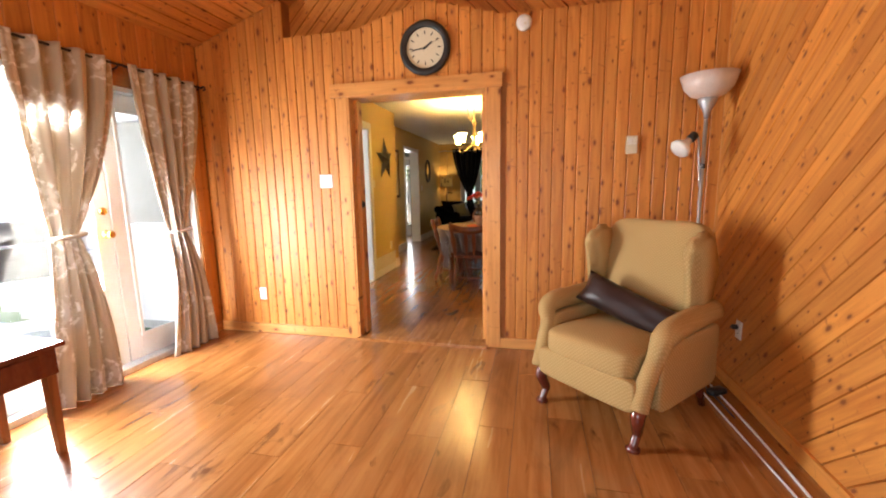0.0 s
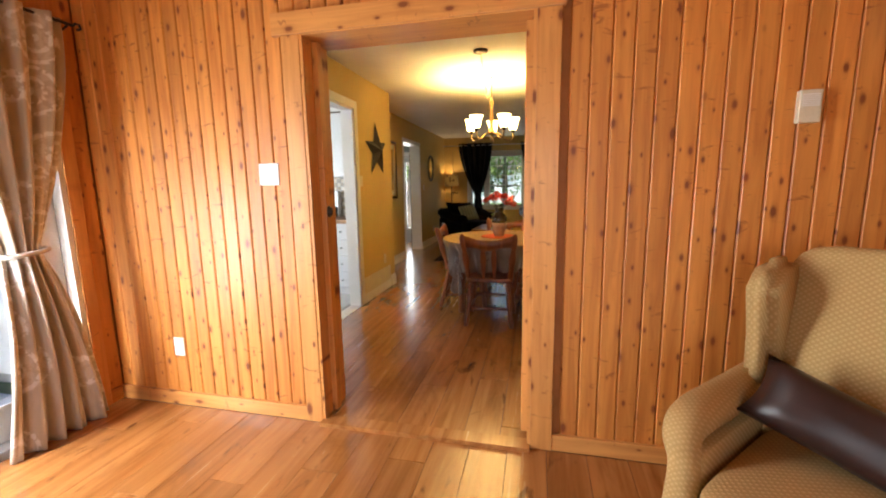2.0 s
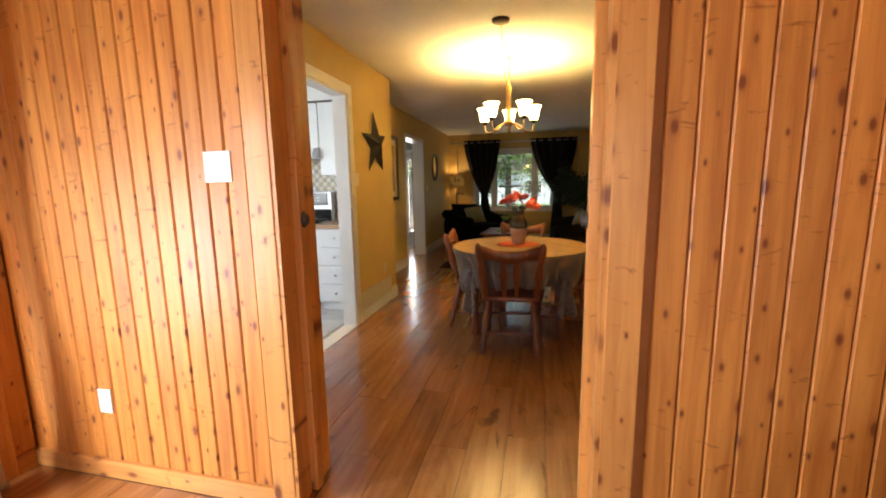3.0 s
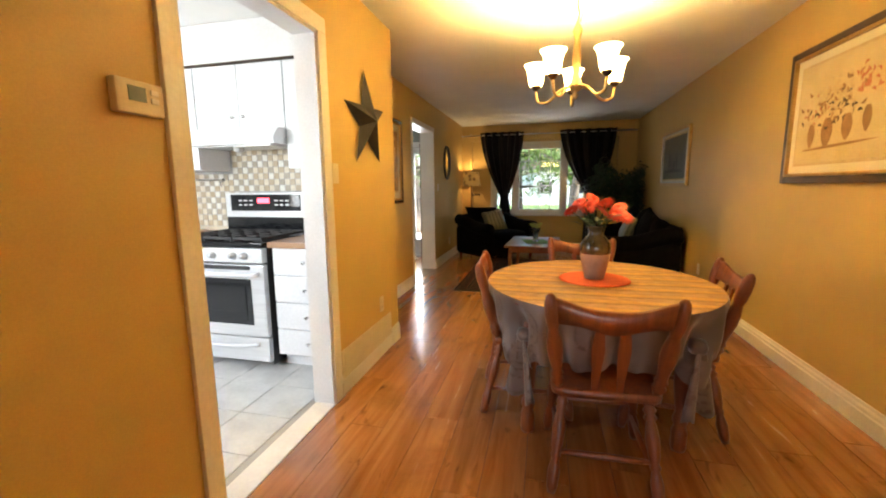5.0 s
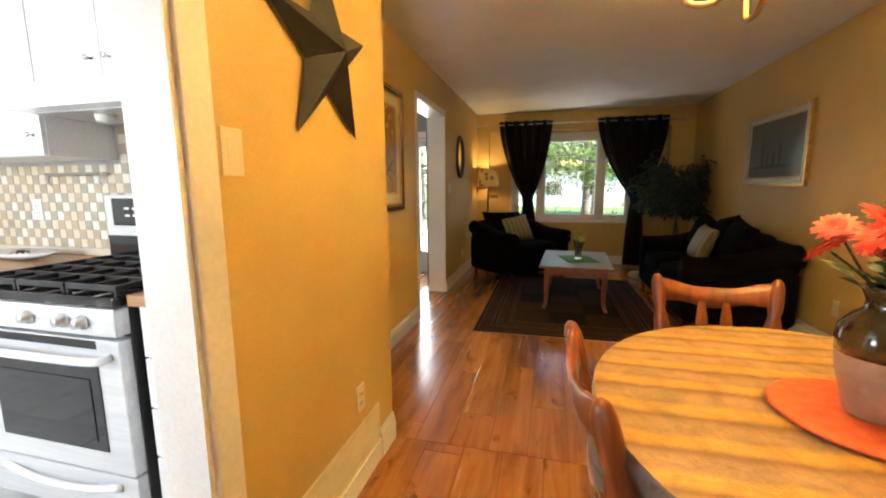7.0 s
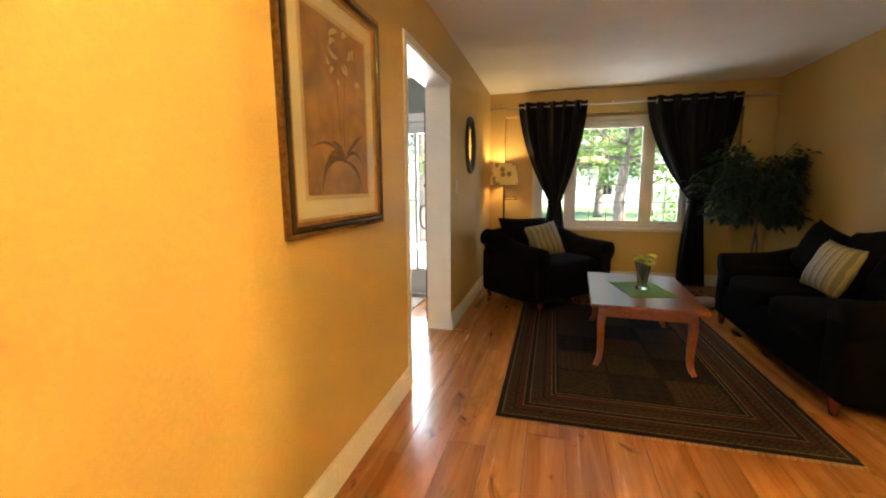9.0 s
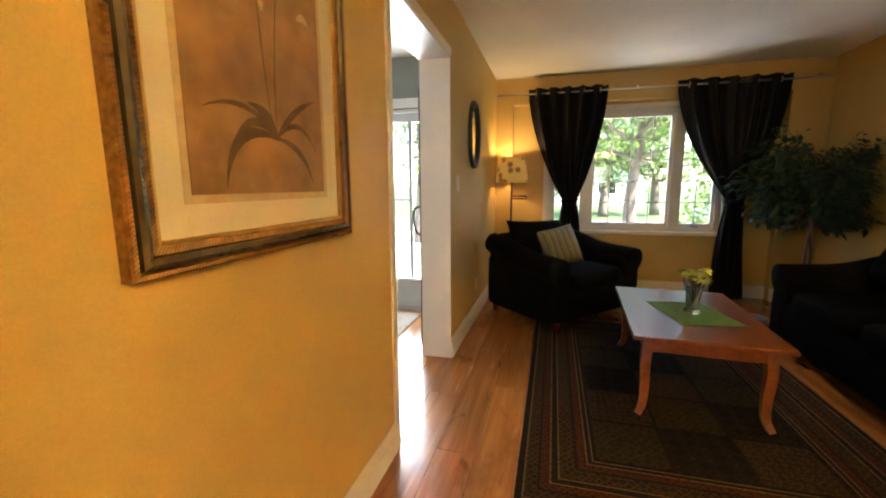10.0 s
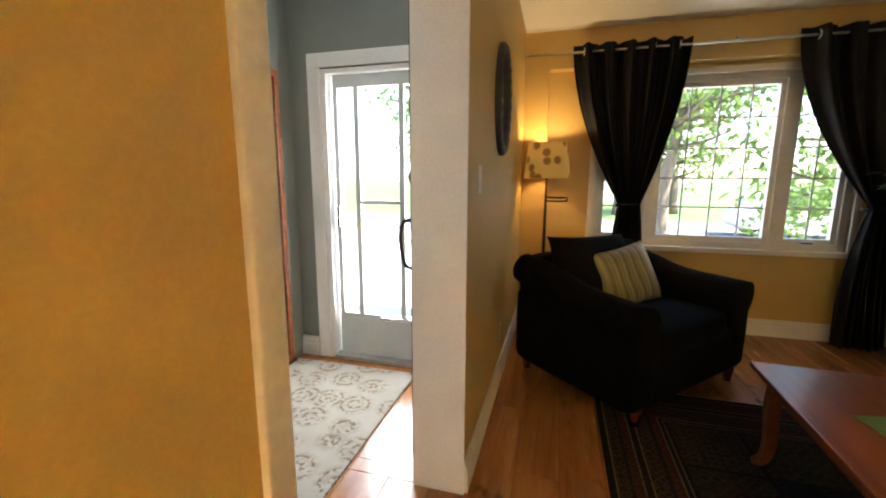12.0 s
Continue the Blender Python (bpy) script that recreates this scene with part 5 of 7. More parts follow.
# ---- dining table with cloth
dt = thing("dining_table", "oval wooden dining table on turned legs", "table", rot(0.78, 2.53, 0))
ov = lathe([(0, 0), (1, 0), (1.0, 0.03), (0, 0.03)], 48)
ov.transform(Matrix.Translation((0, 0, 0.71)) @ Matrix.Diagonal((0.6, 0.655, 1, 1)))
part("tabletop", ov, CHAIR_WOOD, dt)
part("apron", B(-0.36, -0.4, 0.63, 0.36, 0.4, 0.71, 0.004), CHAIR_WOOD, dt)
TURNED = [(0.03, 0.0), (0.036, 0.02), (0.036, 0.1), (0.026, 0.13), (0.034, 0.15), (0.034, 0.17), (0.024, 0.2), (0.038, 0.32), (0.04, 0.4), (0.028, 0.46), (0.036, 0.49), (0.028, 0.52), (0.036, 0.54), (0.036, 0.63)]
for x, y in ((-0.36, -0.38), (0.36, -0.38), (-0.36, 0.38), (0.36, 0.38)):
    part("leg", lathe(TURNED, 16), CHAIR_WOOD, dt, "", True, rot(x, y, 0))


def cloth_point(th, s):
    """s 0..1 over the top, 1..2 down the skirt."""
    rx, ry = 0.62, 0.675
    c, sn = math.cos(th), math.sin(th)
    if s <= 1:
        q = s * (1 - 0.012 * (s > 0.96))
        return Vector((rx * q * c, ry * q * sn, 0.742 + 0.0015 * noise.noise(Vector((5 * q * c, 5 * q * sn, 0)))))
    t = s - 1
    knot = max(0.0, math.cos(2 * (th - 0.78))) ** 30 + max(0.0, math.cos(2 * (th + 0.85))) ** 30
    drop = 0.24 + 0.03 * math.sin(3 * th + 1) + 0.16 * knot
    fold = 0.034 * math.sin(14 * th + math.sin(3 * th)) + 0.016 * math.sin(31 * th + 2)
    out = 1 + (0.01 + fold * 2.2) * t - 0.1 * t * t - 0.12 * knot * math.sin(math.pi * min(1, t * 1.3))
    return Vector((rx * out * c, ry * out * sn, 0.742 - 0.012 * min(1, t * 8) - drop * t + 0.012 * math.sin(9 * th + 4 * t) * t))


tc = thing("tablecloth", "gold and mauve striped tablecloth with knotted corners", "tablecloth", rot(0.78, 2.53, 0))
part("top_cloth", sheet(120, 14, lambda u, v: cloth_point(2 * math.pi * u, v)), CLOTH, tc, "", True)
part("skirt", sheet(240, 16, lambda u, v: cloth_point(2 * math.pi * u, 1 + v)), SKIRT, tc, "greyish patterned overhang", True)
for th_ in (0.78, math.pi - 0.85, math.pi + 0.78, -0.85):
    q = cloth_point(th_, 1.45)
    tl_ = bmesh.new()
    fan = sheet(16, 10, lambda u, v: (0.025 * math.sin(9 * u) * (0.4 + v) + 0.02, (u - 0.5) * (0.05 + 0.17 * v), -0.33 * v + 0.015 * math.sin(14 * u) * v), 0.003)
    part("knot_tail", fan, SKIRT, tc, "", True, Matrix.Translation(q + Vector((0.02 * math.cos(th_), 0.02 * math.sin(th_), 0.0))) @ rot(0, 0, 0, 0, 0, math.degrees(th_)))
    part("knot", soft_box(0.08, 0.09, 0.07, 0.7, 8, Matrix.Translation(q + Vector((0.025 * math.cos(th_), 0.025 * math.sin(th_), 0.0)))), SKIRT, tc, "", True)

pm = thing("placemat", "round orange woven placemat under the vase", "placemat", rot(0.765, 2.54, 0.748))
rings_ = [(0.0, 0.0)] + [(0.02 * k / 2 + 0.0, 0.003 + (0.003 if k % 2 else 0)) for k in range(1, 20)] + [(0.195, 0.0)]
part("mat", lathe(rings_, 48), ORANGE_MAT, pm, "", True)
vs = thing("flower_vase", "brown glazed pottery vase of red silk flowers", "vase", rot(0.765, 2.54, 0.757))
vs.scale = (0.92, 0.92, 0.96)
GLAZE = mottled("brown_glaze", (0.028, 0.018, 0.007), (0.09, 0.058, 0.022), 0.12, 14, bump_strength=0.03, coat=0.6)
CLAYM = mottled("bare_clay", (0.32, 0.18, 0.11), (0.42, 0.26, 0.17), 0.7, 14, bump_scale=70, bump_strength=0.2)
part("lower_body", lathe([(0.055, 0.0), (0.06, 0.01), (0.082, 0.1), (0.089, 0.15)], 28), CLAYM, vs, "unglazed clay", True)
part("upper_body", lathe([(0.089, 0.15), (0.092, 0.18), (0.088, 0.21), (0.065, 0.24), (0.047, 0.255), (0.043, 0.275), (0.052, 0.3), (0.058, 0.31), (0.05, 0.312), (0.04, 0.29), (0.0, 0.28)], 28), GLAZE, vs, "shiny brown glaze", True)


def daisy(r, seed, col, n=16):
    rnd = random.Random(seed)
    bm = bmesh.new()
    for ring, (rr, lift) in enumerate(((r, 0.1), (r * 0.75, 0.35), (r * 0.45, 0.7))):
        for k in range(n - 3 * ring):
            a = 2 * math.pi * (k + rnd.random() * 0.4) / (n - 3 * ring)
            w = rr * 0.17
            pts = []
            for t, ww in ((0.12, 0.5), (0.55, 1.0), (1.0, 0.35)):
                z = lift * rr * t + 0.1 * rr * math.sin(3 * t) - 0.12 * rr * t * t
                for sgn in (-1, 1):
                    pts.append(bm.verts.new((rr * t * math.cos(a) - sgn * w * ww * math.sin(a), rr * t * math.sin(a) + sgn * w * ww * math.cos(a), z)))
            bm.faces.new((pts[0], pts[1], pts[3], pts[2]))
            bm.faces.new((pts[2], pts[3], pts[5], pts[4]))
    return bm


def leaf_mesh(bm, p, d, n, length, width):
    d, n = d.normalized(), n.normalized()
    s = d.cross(n).normalized()
    v = [bm.verts.new(p), bm.verts.new(p + d * length * 0.45 + s * width / 2), bm.verts.new(p + d * length * 0.45 - s * width / 2), bm.verts.new(p + d * length - n * length * 0.15), bm.verts.new(p + d * length * 0.5 + n * width * 0.12)]
    bm.faces.new((v[0], v[1], v[4]))
    bm.faces.new((v[0], v[4], v[2]))
    bm.faces.new((v[1], v[3], v[4]))
    bm.faces.new((v[4], v[3], v[2]))


rnd = random.Random(4)
heads = [(-0.15, -0.02, 0.40, 0.055), (-0.08, -0.07, 0.43, 0.06), (-0.02, 0.03, 0.46, 0.06), (-0.05, -0.02, 0.42, 0.055), (0.05, 0.02, 0.44, 0.055), (0.11, -0.03, 0.38, 0.06), (0.16, 0.0, 0.36, 0.055), (0.13, 0.05, 0.41, 0.055), (0.02, -0.08, 0.4, 0.055), (-0.1, 0.05, 0.44, 0.05)]
for i, (x, y, z, r) in enumerate(heads):
    tilt = rot(x, y, z, 35 * (-1 if y < 0.02 else 1) * 0.9, 30 * (1 if x > 0 else -1), 40 * i)
    part("flower", daisy(r, i, RED_PETAL), RED_PETAL, vs, "red silk daisy", False, tilt)
    part("stem", tube(curve([(x * 0.1, y * 0.1, 0.28), (x * 0.5, y * 0.5, 0.34), (x * 0.95, y * 0.95, z - 0.01)], 4), 0.003, 5), LEAF, vs)
lv = bmesh.new()
for k in range(26):
    a = rnd.random() * 6.28
    q = rnd.random() * 0.1
    leaf_mesh(lv, Vector((q * math.cos(a), q * math.sin(a), 0.31 + rnd.random() * 0.06)), Vector((math.cos(a), math.sin(a), 0.5)), Vector((-math.cos(a) * 0.4, -math.sin(a) * 0.4, 1)), 0.08, 0.035)
part("foliage", lv, LEAF, vs, "dark green leaves")


# ---- dining chairs
def dining_chair(at):
    """Faces +y; the back stands at the -y side."""
    c = thing("dining_chair", "honey maple dining chair with arrow slats", "chair", at, "dining chairs")
    seat = soft_box(0.44, 0.43, 0.045, 0.22, 20, rot(0, 0, 0.435))
    for v in seat.verts:
        if v.co.z > 0.44:
            v.co.z -= 0.014 * (1 - (v.co.x / 0.22) ** 2) * (1 - ((v.co.y + 0.03) / 0.22) ** 2)
    part("seat", seat, CHAIR_WOOD, c, "", True)
    leg = [(0.016, 0.0), (0.023, 0.03), (0.026, 0.09), (0.018, 0.13), (0.015, 0.14), (0.022, 0.155), (0.016, 0.17), (0.024, 0.2), (0.029, 0.27), (0.021, 0.325), (0.016, 0.335), (0.027, 0.35), (0.017, 0.365), (0.027, 0.38), (0.018, 0.395), (0.022, 0.43)]
    for x, y, ax, ay in ((-0.165, -0.16, -6, 13), (0.165, -0.16, 6, 13), (-0.17, 0.16, -6, -8), (0.17, 0.16, 6, -8)):
        m = Matrix.Translation((x, y, 0.43)) @ Euler((radians(-ay), radians(-ax), 0)).to_matrix().to_4x4() @ Matrix.Translation((0, 0, -0.438))
        part("leg", lathe(leg, 14), CHAIR_WOOD, c, "", True, m)
    for y, z in ((-0.215, 0.17), (0.195, 0.2)):
        part("stretcher", tube([(-0.19, y, z), (-0.1, y, z), (0, y, z), (0.1, y, z), (0.19, y, z)], [0.009, 0.013, 0.015, 0.013, 0.009], 10), CHAIR_WOOD, c, "", True)
    for x in (-0.185, 0.185):
        part("stretcher", tube([(x, -0.22, 0.14), (x, 0, 0.14), (x, 0.2, 0.14)], [0.009, 0.014, 0.009], 10), CHAIR_WOOD, c, "", True)
    post = [(0.016, 0.0), (0.021, 0.025), (0.029, 0.045), (0.02, 0.06), (0.028, 0.075), (0.02, 0.09), (0.024, 0.12), (0.033, 0.19), (0.031, 0.24), (0.021, 0.29), (0.027, 0.315), (0.029, 0.36), (0.026, 0.41), (0.019, 0.435), (0.008, 0.447)]
    lean = Euler((radians(14), 0, 0)).to_matrix().to_4x4()
    for x, s in ((-0.19, -1), (0.19, 1)):
        part("back_post", lathe(post, 14), CHAIR_WOOD, c, "", True, Matrix.Translation((x, -0.18, 0.44)) @ lean @ Euler((0, radians(6 * s), 0)).to_matrix().to_4x4())
    top, bot, n = [], [], 24
    rail = bmesh.new()
    g = []
    for i in range(n + 1):
        u = 2 * i / n - 1
        zt = 0.408 - 0.016 * math.cos(math.pi * u) + 0.004 * math.cos(2 * math.pi * u)
        zb = 0.318 - 0.01 * math.cos(math.pi * u) - 0.006 * math.cos(2 * math.pi * u)
        yy = -0.035 * (1 - u * u)
        g.append([rail.verts.new((0.225 * u, yy + dy, z)) for dy, z in ((-0.011, zb), (0.011, zb), (0.013, (zt + zb) / 2), (0.009, zt), (-0.009, zt), (-0.013, (zt + zb) / 2))])
    for a, b in zip(g, g[1:]):
        for k in range(6):
            rail.faces.new((a[k], a[(k + 1) % 6], b[(k + 1) % 6], b[k]))
    rail.faces.new(g[0])
    rail.faces.new(g[-1][::-1])
    bmesh.ops.recalc_face_normals(rail, faces=rail.faces[:])
    back = Matrix.Translation((0, -0.18, 0.44)) @ lean
    part("crest_rail", rail, CHAIR_WOOD, c, "", True, back)
    for x in (-0.048, 0.048):
        sl = outline([(x - 0.012, 0.0), (x + 0.012, 0.0), (x + 0.016, 0.08), (x + 0.026, 0.21), (x + 0.022, 0.26), (x + 0.012, 0.33), (x - 0.012, 0.33), (x - 0.022, 0.26), (x - 0.026, 0.21), (x - 0.016, 0.08)], 0.012, 0.003)
        part("arrow_slat", sl, CHAIR_WOOD, c, "", False, back @ Matrix.Translation((0, -0.02, 0.0)))
    return c


ch0 = dining_chair(rot(0.74, 1.975, 0, 0, 0, 1))
copy_thing(ch0, rot(0.41, 2.5, 0, 0, 0, -86))
copy_thing(ch0, rot(0.75, 3.22, 0, 0, 0, 176))
copy_thing(ch0, rot(1.15, 2.49, 0, 0, 0, 84))

# ---- chandelier
CX, CY = 0.645, 2.85
cd = thing("chandelier", "five-light brass chandelier with glowing tulip shades", "chandelier", rot(CX, CY, 0))
part("column", lathe([(0.0, 1.8), (0.012, 1.81), (0.02, 1.83), (0.008, 1.845), (0.03, 1.86), (0.045, 1.885), (0.03, 1.91), (0.02, 1.95), (0.026, 2.05), (0.018, 2.15), (0.03, 2.2), (0.012, 2.24), (0.006, 2.26)], 18), AGED_BRASS, cd, "", True)
part("chain", tube([(0, 0, 2.25), (0.006, 0, 2.3), (-0.006, 0, 2.35), (0.006, 0, 2.4), (0, 0, 2.48)], 0.006, 6), AGED_BRASS, cd)
part("ceiling_hook", lathe([(0.02, 2.47), (0.02, 2.48)], 12), AGED_BRASS, cd)
LAMP_SPOTS = []
for k in range(5):
    a = radians(72 * k + 20)
    ca, sa = math.cos(a), math.sin(a)
    arm = curve([(0.03 * ca, 0.03 * sa, 1.885), (0.1 * ca, 0.1 * sa, 1.86), (0.17 * ca, 0.17 * sa, 1.805), (0.235 * ca, 0.235 * sa, 1.815), (0.25 * ca, 0.25 * sa, 1.88)], 6)
    part("arm", tube(arm, 0.009, 8), AGED_BRASS, cd, "", True)
    at = rot(0.25 * ca, 0.25 * sa, 1.88)
    part("cup", lathe([(0.008, 0), (0.02, 0.01), (0.034, 0.03), (0.034, 0.034)], 16), BRONZE, cd, "", True, at)
    part("glass_shade", lathe([(0.036, 0.03), (0.045, 0.06), (0.05, 0.1), (0.06, 0.14), (0.075, 0.16), (0.072, 0.16), (0.056, 0.14), (0.046, 0.1), (0.04, 0.06), (0.03, 0.034)], 24, None, False), SHADE_GLOW, cd, "glowing frosted tulip shade", True, at)
    LAMP_SPOTS.append((CX + 0.25 * ca, CY + 0.25 * sa, 2.0))
cp = thing("ceiling_canopy", "dark bronze ceiling canopy with a swagged cord", "canopy", rot(0.648, 1.93, 0))
part("canopy", lathe([(0.0, 2.455), (0.02, 2.456), (0.06, 2.46), (0.065, 2.47), (0.065, 2.481)], 24), BRONZE, cp, "", True)
part("cord", tube(curve([(0, 0, 2.46), (0.002, 0.2, 2.33), (0.0, 0.5, 2.2), (0.0, 0.78, 2.2), (0.0, 0.9, 2.3)], 6), 0.004, 6), AGED_BRASS, cp, "", True)

# ---- living room
rug = thing("area_rug", "dark patterned oriental rug with geometric borders", "rug", rot(0.25, 6.14, 0.002))
RUG_BASE = mottled("rug_border", (0.0072, 0.0054, 0.0042), (0.0156, 0.0108, 0.0072), 0.95, 30, bump_scale=300, bump_strength=0.5, spec=0.1)


def rug_mat(name, a, b, c, scale):
    m, nt, bs = mat_base(name)
    v = coords(nt)
    vo = nt.nodes.new("ShaderNodeTexVoronoi")
    vo.distance = "MANHATTAN"
    vo.inputs["Scale"].default_value = scale
    vo.inputs["Randomness"].default_value = 0.25
    link(nt, v, vo.inputs["Vector"])
    col = ramp(nt, vo.outputs["Distance"], [(0.1, c), (0.3, a), (0.5, b), (0.75, a)])
    col = mix(nt, 0.5, col, ramp(nt, noise_tex(nt, v, 60, 3), [(0.3, (0.35, 0.35, 0.35)), (0.7, (1.1, 1.1, 1.1))]), "MULTIPLY")
    link(nt, col, bs.inputs["Base Color"])
    bs.inputs["Roughness"].default_value, bs.inputs["Specular IOR Level"].default_value = 0.95, 0.1
    bump(nt, bs, noise_tex(nt, v, 300, 2), 0.5, 0.003)
    return m


RUG_LINE = rug_mat("rug_line_tan", (0.1, 0.06, 0.026), (0.14, 0.09, 0.04), (0.03, 0.018, 0.01), 30)
RUG_A = rug_mat("rug_band_brown", (0.022, 0.012, 0.006), (0.055, 0.03, 0.013), (0.007, 0.005, 0.004), 26)
RUG_B = rug_mat("rug_band_red", (0.04, 0.01, 0.005), (0.058, 0.024, 0.011), (0.007, 0.005, 0.004), 30)
RUG_C = rug_mat("rug_field_green", (0.018, 0.014, 0.005), (0.04, 0.024, 0.01), (0.008, 0.006, 0.004), 20)
RUG_D = rug_mat("rug_field_dark", (0.006, 0.0048, 0.0036), (0.0168, 0.0102, 0.006), (0.027, 0.0162, 0.0084), 12)
hw, hl = 0.84, 1.2
part("border", B(-hw, -hl, 0, hw, hl, 0.006, 0.002), RUG_BASE, rug)
for i, (ins, mat) in enumerate(((0.03, RUG_LINE), (0.038, RUG_A), (0.09, RUG_BASE), (0.1, RUG_B), (0.14, RUG_LINE), (0.147, RUG_BASE), (0.175, RUG_LINE), (0.182, RUG_A), (0.25, RUG_BASE), (0.262, RUG_B), (0.3, RUG_LINE), (0.307, RUG_BASE), (0.325, RUG_LINE), (0.332, RUG_D))):
    part("band", B(-hw + ins, -hl + ins, 0.0062 + 0.0003 * i, hw - ins, hl - ins, 0.0065 + 0.0003 * i), mat, rug)
for i in range(3):
    for j in range(5):
        part("panel", B(-0.49 + 0.33 * i, -0.85 + 0.345 * j, 0.0106, -0.49 + 0.33 * i + 0.31, -0.85 + 0.345 * j + 0.325, 0.0111), (RUG_C, RUG_D, RUG_A)[(i + j * 2) % 3], rug)
for s in (-1, 1):
    fr = bmesh.new()
    for k in range(160):
        x = -hw + 2 * hw * (k + 0.5) / 160
        y = s * hl
        dx = 0.006 * math.sin(k * 2.1)
        v = [fr.verts.new(p) for p in ((x - 0.004, y, 0.003), (x + 0.004, y, 0.003), (x + 0.003 + dx, y + s * 0.026, 0.001), (x - 0.003 + dx, y + s * 0.026, 0.001))]
        fr.faces.new(v if s < 0 else v[::-1])
    part("fringe", fr, ART_TAN, rug, "tan fringe")

ct = thing("coffee_table", "cherry wood coffee table with curved legs", "table", rot(0.345, 6.24, 0.012, 0, 0, -3))
top = B(-0.36, -0.56, 0.435, 0.36, 0.56, 0.46, 0.006)
part("tabletop", top, CHERRY, ct)
part("apron", B(-0.3, -0.5, 0.36, 0.3, 0.5, 0.435, 0.004), CHERRY, ct)
for x in (-1, 1):
    for y in (-1, 1):
        lg = curve([(x * 0.275, y * 0.475, 0.43), (x * 0.285, y * 0.485, 0.3), (x * 0.28, y * 0.48, 0.16), (x * 0.285, y * 0.485, 0.06), (x * 0.31, y * 0.51, 0.0)], 5)
        part("leg", tube(lg, [0.038 - 0.016 * k / 20 for k in range(len(lg))], 4), CHERRY, ct)
gm = B(-0.17, -0.24, 0, 0.17, 0.24, 0.003)
whole("table_runner", gm, GREEN_CLOTH, "green cloth placemat on the coffee table", "placemat", at=rot(0.37, 6.2, 0.4735, 0, 0, 12))
cv = thing("crystal_vase", "cut crystal vase with lime green flowers", "vase", rot(0.37, 6.2, 0.4775))
facet = lathe([(0.045, 0), (0.048, 0.008), (0.034, 0.03), (0.04, 0.1), (0.055, 0.17), (0.068, 0.21), (0.063, 0.21), (0.048, 0.165), (0.033, 0.1), (0.02, 0.04), (0.0, 0.035)], 14)
for i, v in enumerate(facet.verts):
    k = 1 + 0.06 * math.cos(7 * math.atan2(v.co.y, v.co.x) + 40 * v.co.z)
    v.co.x *= k
    v.co.y *= k
part("vase_body", facet, CRYSTAL, cv, "cut crystal")
for i in range(11):
    a = i * 2.4
    q = 0.02 + 0.055 * (i / 11)
    part("flower", daisy(0.045, i + 20, LIME_PETAL, 11), LIME_PETAL, cv, "lime green flower", False, rot(q * math.cos(a), q * math.sin(a), 0.235 + 0.018 * math.sin(i * 1.7), 30 * math.sin(a), -30 * math.cos(a), 50 * i))
    part("stem", tube([(0, 0, 0.05), (q * 0.6 * math.cos(a), q * 0.6 * math.sin(a), 0.17), (q * math.cos(a), q * math.sin(a), 0.235)], 0.003, 5), LEAF, cv)


def upholstered(name, label, at, w, d, cat):
    """A low rolled-arm seat; faces -y."""
    s = thing(name, label, cat, at)
    part("base", soft_box(w - 0.08, d - 0.06, 0.3, 0.14, 24, rot(0, 0, 0.24)), BLACK_FABRIC, s, "", True)
    n = 1 if w < 1.3 else 2
    inner = w - 0.44
    for k in range(n):
        x = -inner / 2 + inner * (k + 0.5) / n
        part("seat_cushion", soft_box(inner / n - 0.01, d - 0.24, 0.17, 0.3, 20, rot(x, -0.1, 0.41), 0.02), BLACK_FABRIC, s, "", True)
        part("back_cushion", soft_box(inner / n, 0.2, 0.46, 0.35, 20, rot(x, d / 2 - 0.23, 0.63, -12, 0, 0)), BLACK_FABRIC, s, "", True)
    part("back", soft_box(w - 0.1, 0.2, 0.66, 0.3, 24, rot(0, d / 2 - 0.11, 0.46, -6, 0, 0)), BLACK_FABRIC, s, "", True)
    for sx in (-1, 1):
        part("arm", soft_box(0.19, d - 0.04, 0.5, 0.2, 20, rot(sx * (w / 2 - 0.12), 0, 0.33)), BLACK_FABRIC, s, "", True)
        roll = curve([(sx * (w / 2 - 0.1), d / 2 - 0.02, 0.69), (sx * (w / 2 - 0.1), d / 4, 0.655), (sx * (w / 2 - 0.1), -0.05, 0.575), (sx * (w / 2 - 0.085), -d / 2 + 0.03, 0.545)], 8)
        part("arm_roll", tube(roll, [0.098 + 0.014 * k / (len(roll) - 1) for k in range(len(roll))], 20), BLACK_FABRIC, s, "", True)
        for y in (-d / 2 + 0.07, d / 2 - 0.07):
            part("foot", lathe([(0.022, 0), (0.03, 0.06), (0.034, 0.11)], 12), MAHOGANY, s, "dark wooden foot", True, rot(sx * (w / 2 - 0.11), y, 0))
    return s


upholstered("armchair", "wide black upholstered armchair with rolled arms", rot(-0.375, 7.57, 0, 0, 0, 47), 1.2, 0.95, "armchair")
upholstered("loveseat", "black upholstered loveseat with rolled arms", rot(1.62, 6.22, 0, 0, 0, -90), 1.82, 0.92, "sofa")
CHM = rot(-0.375, 7.57, 0, 0, 0, 47)
whole("throw_pillow", pillow(0.74, 0.44, 0.18, 1), BLACK_FABRIC, "black throw pillow propped in the armchair", "pillow", "black pillows", smooth=True, at=CHM @ rot(-0.14, 0.17, 0.71, -24, 2, 0))
whole("throw_pillow", pillow(0.46, 0.4, 0.15, 2), SOFA_STRIPE, "gold striped throw pillow in the black armchair", "pillow", "striped pillows", smooth=True, at=CHM @ rot(-0.02, 0.02, 0.66, -24, -8, -6))
SFM = rot(1.62, 6.22, 0, 0, 0, -90)
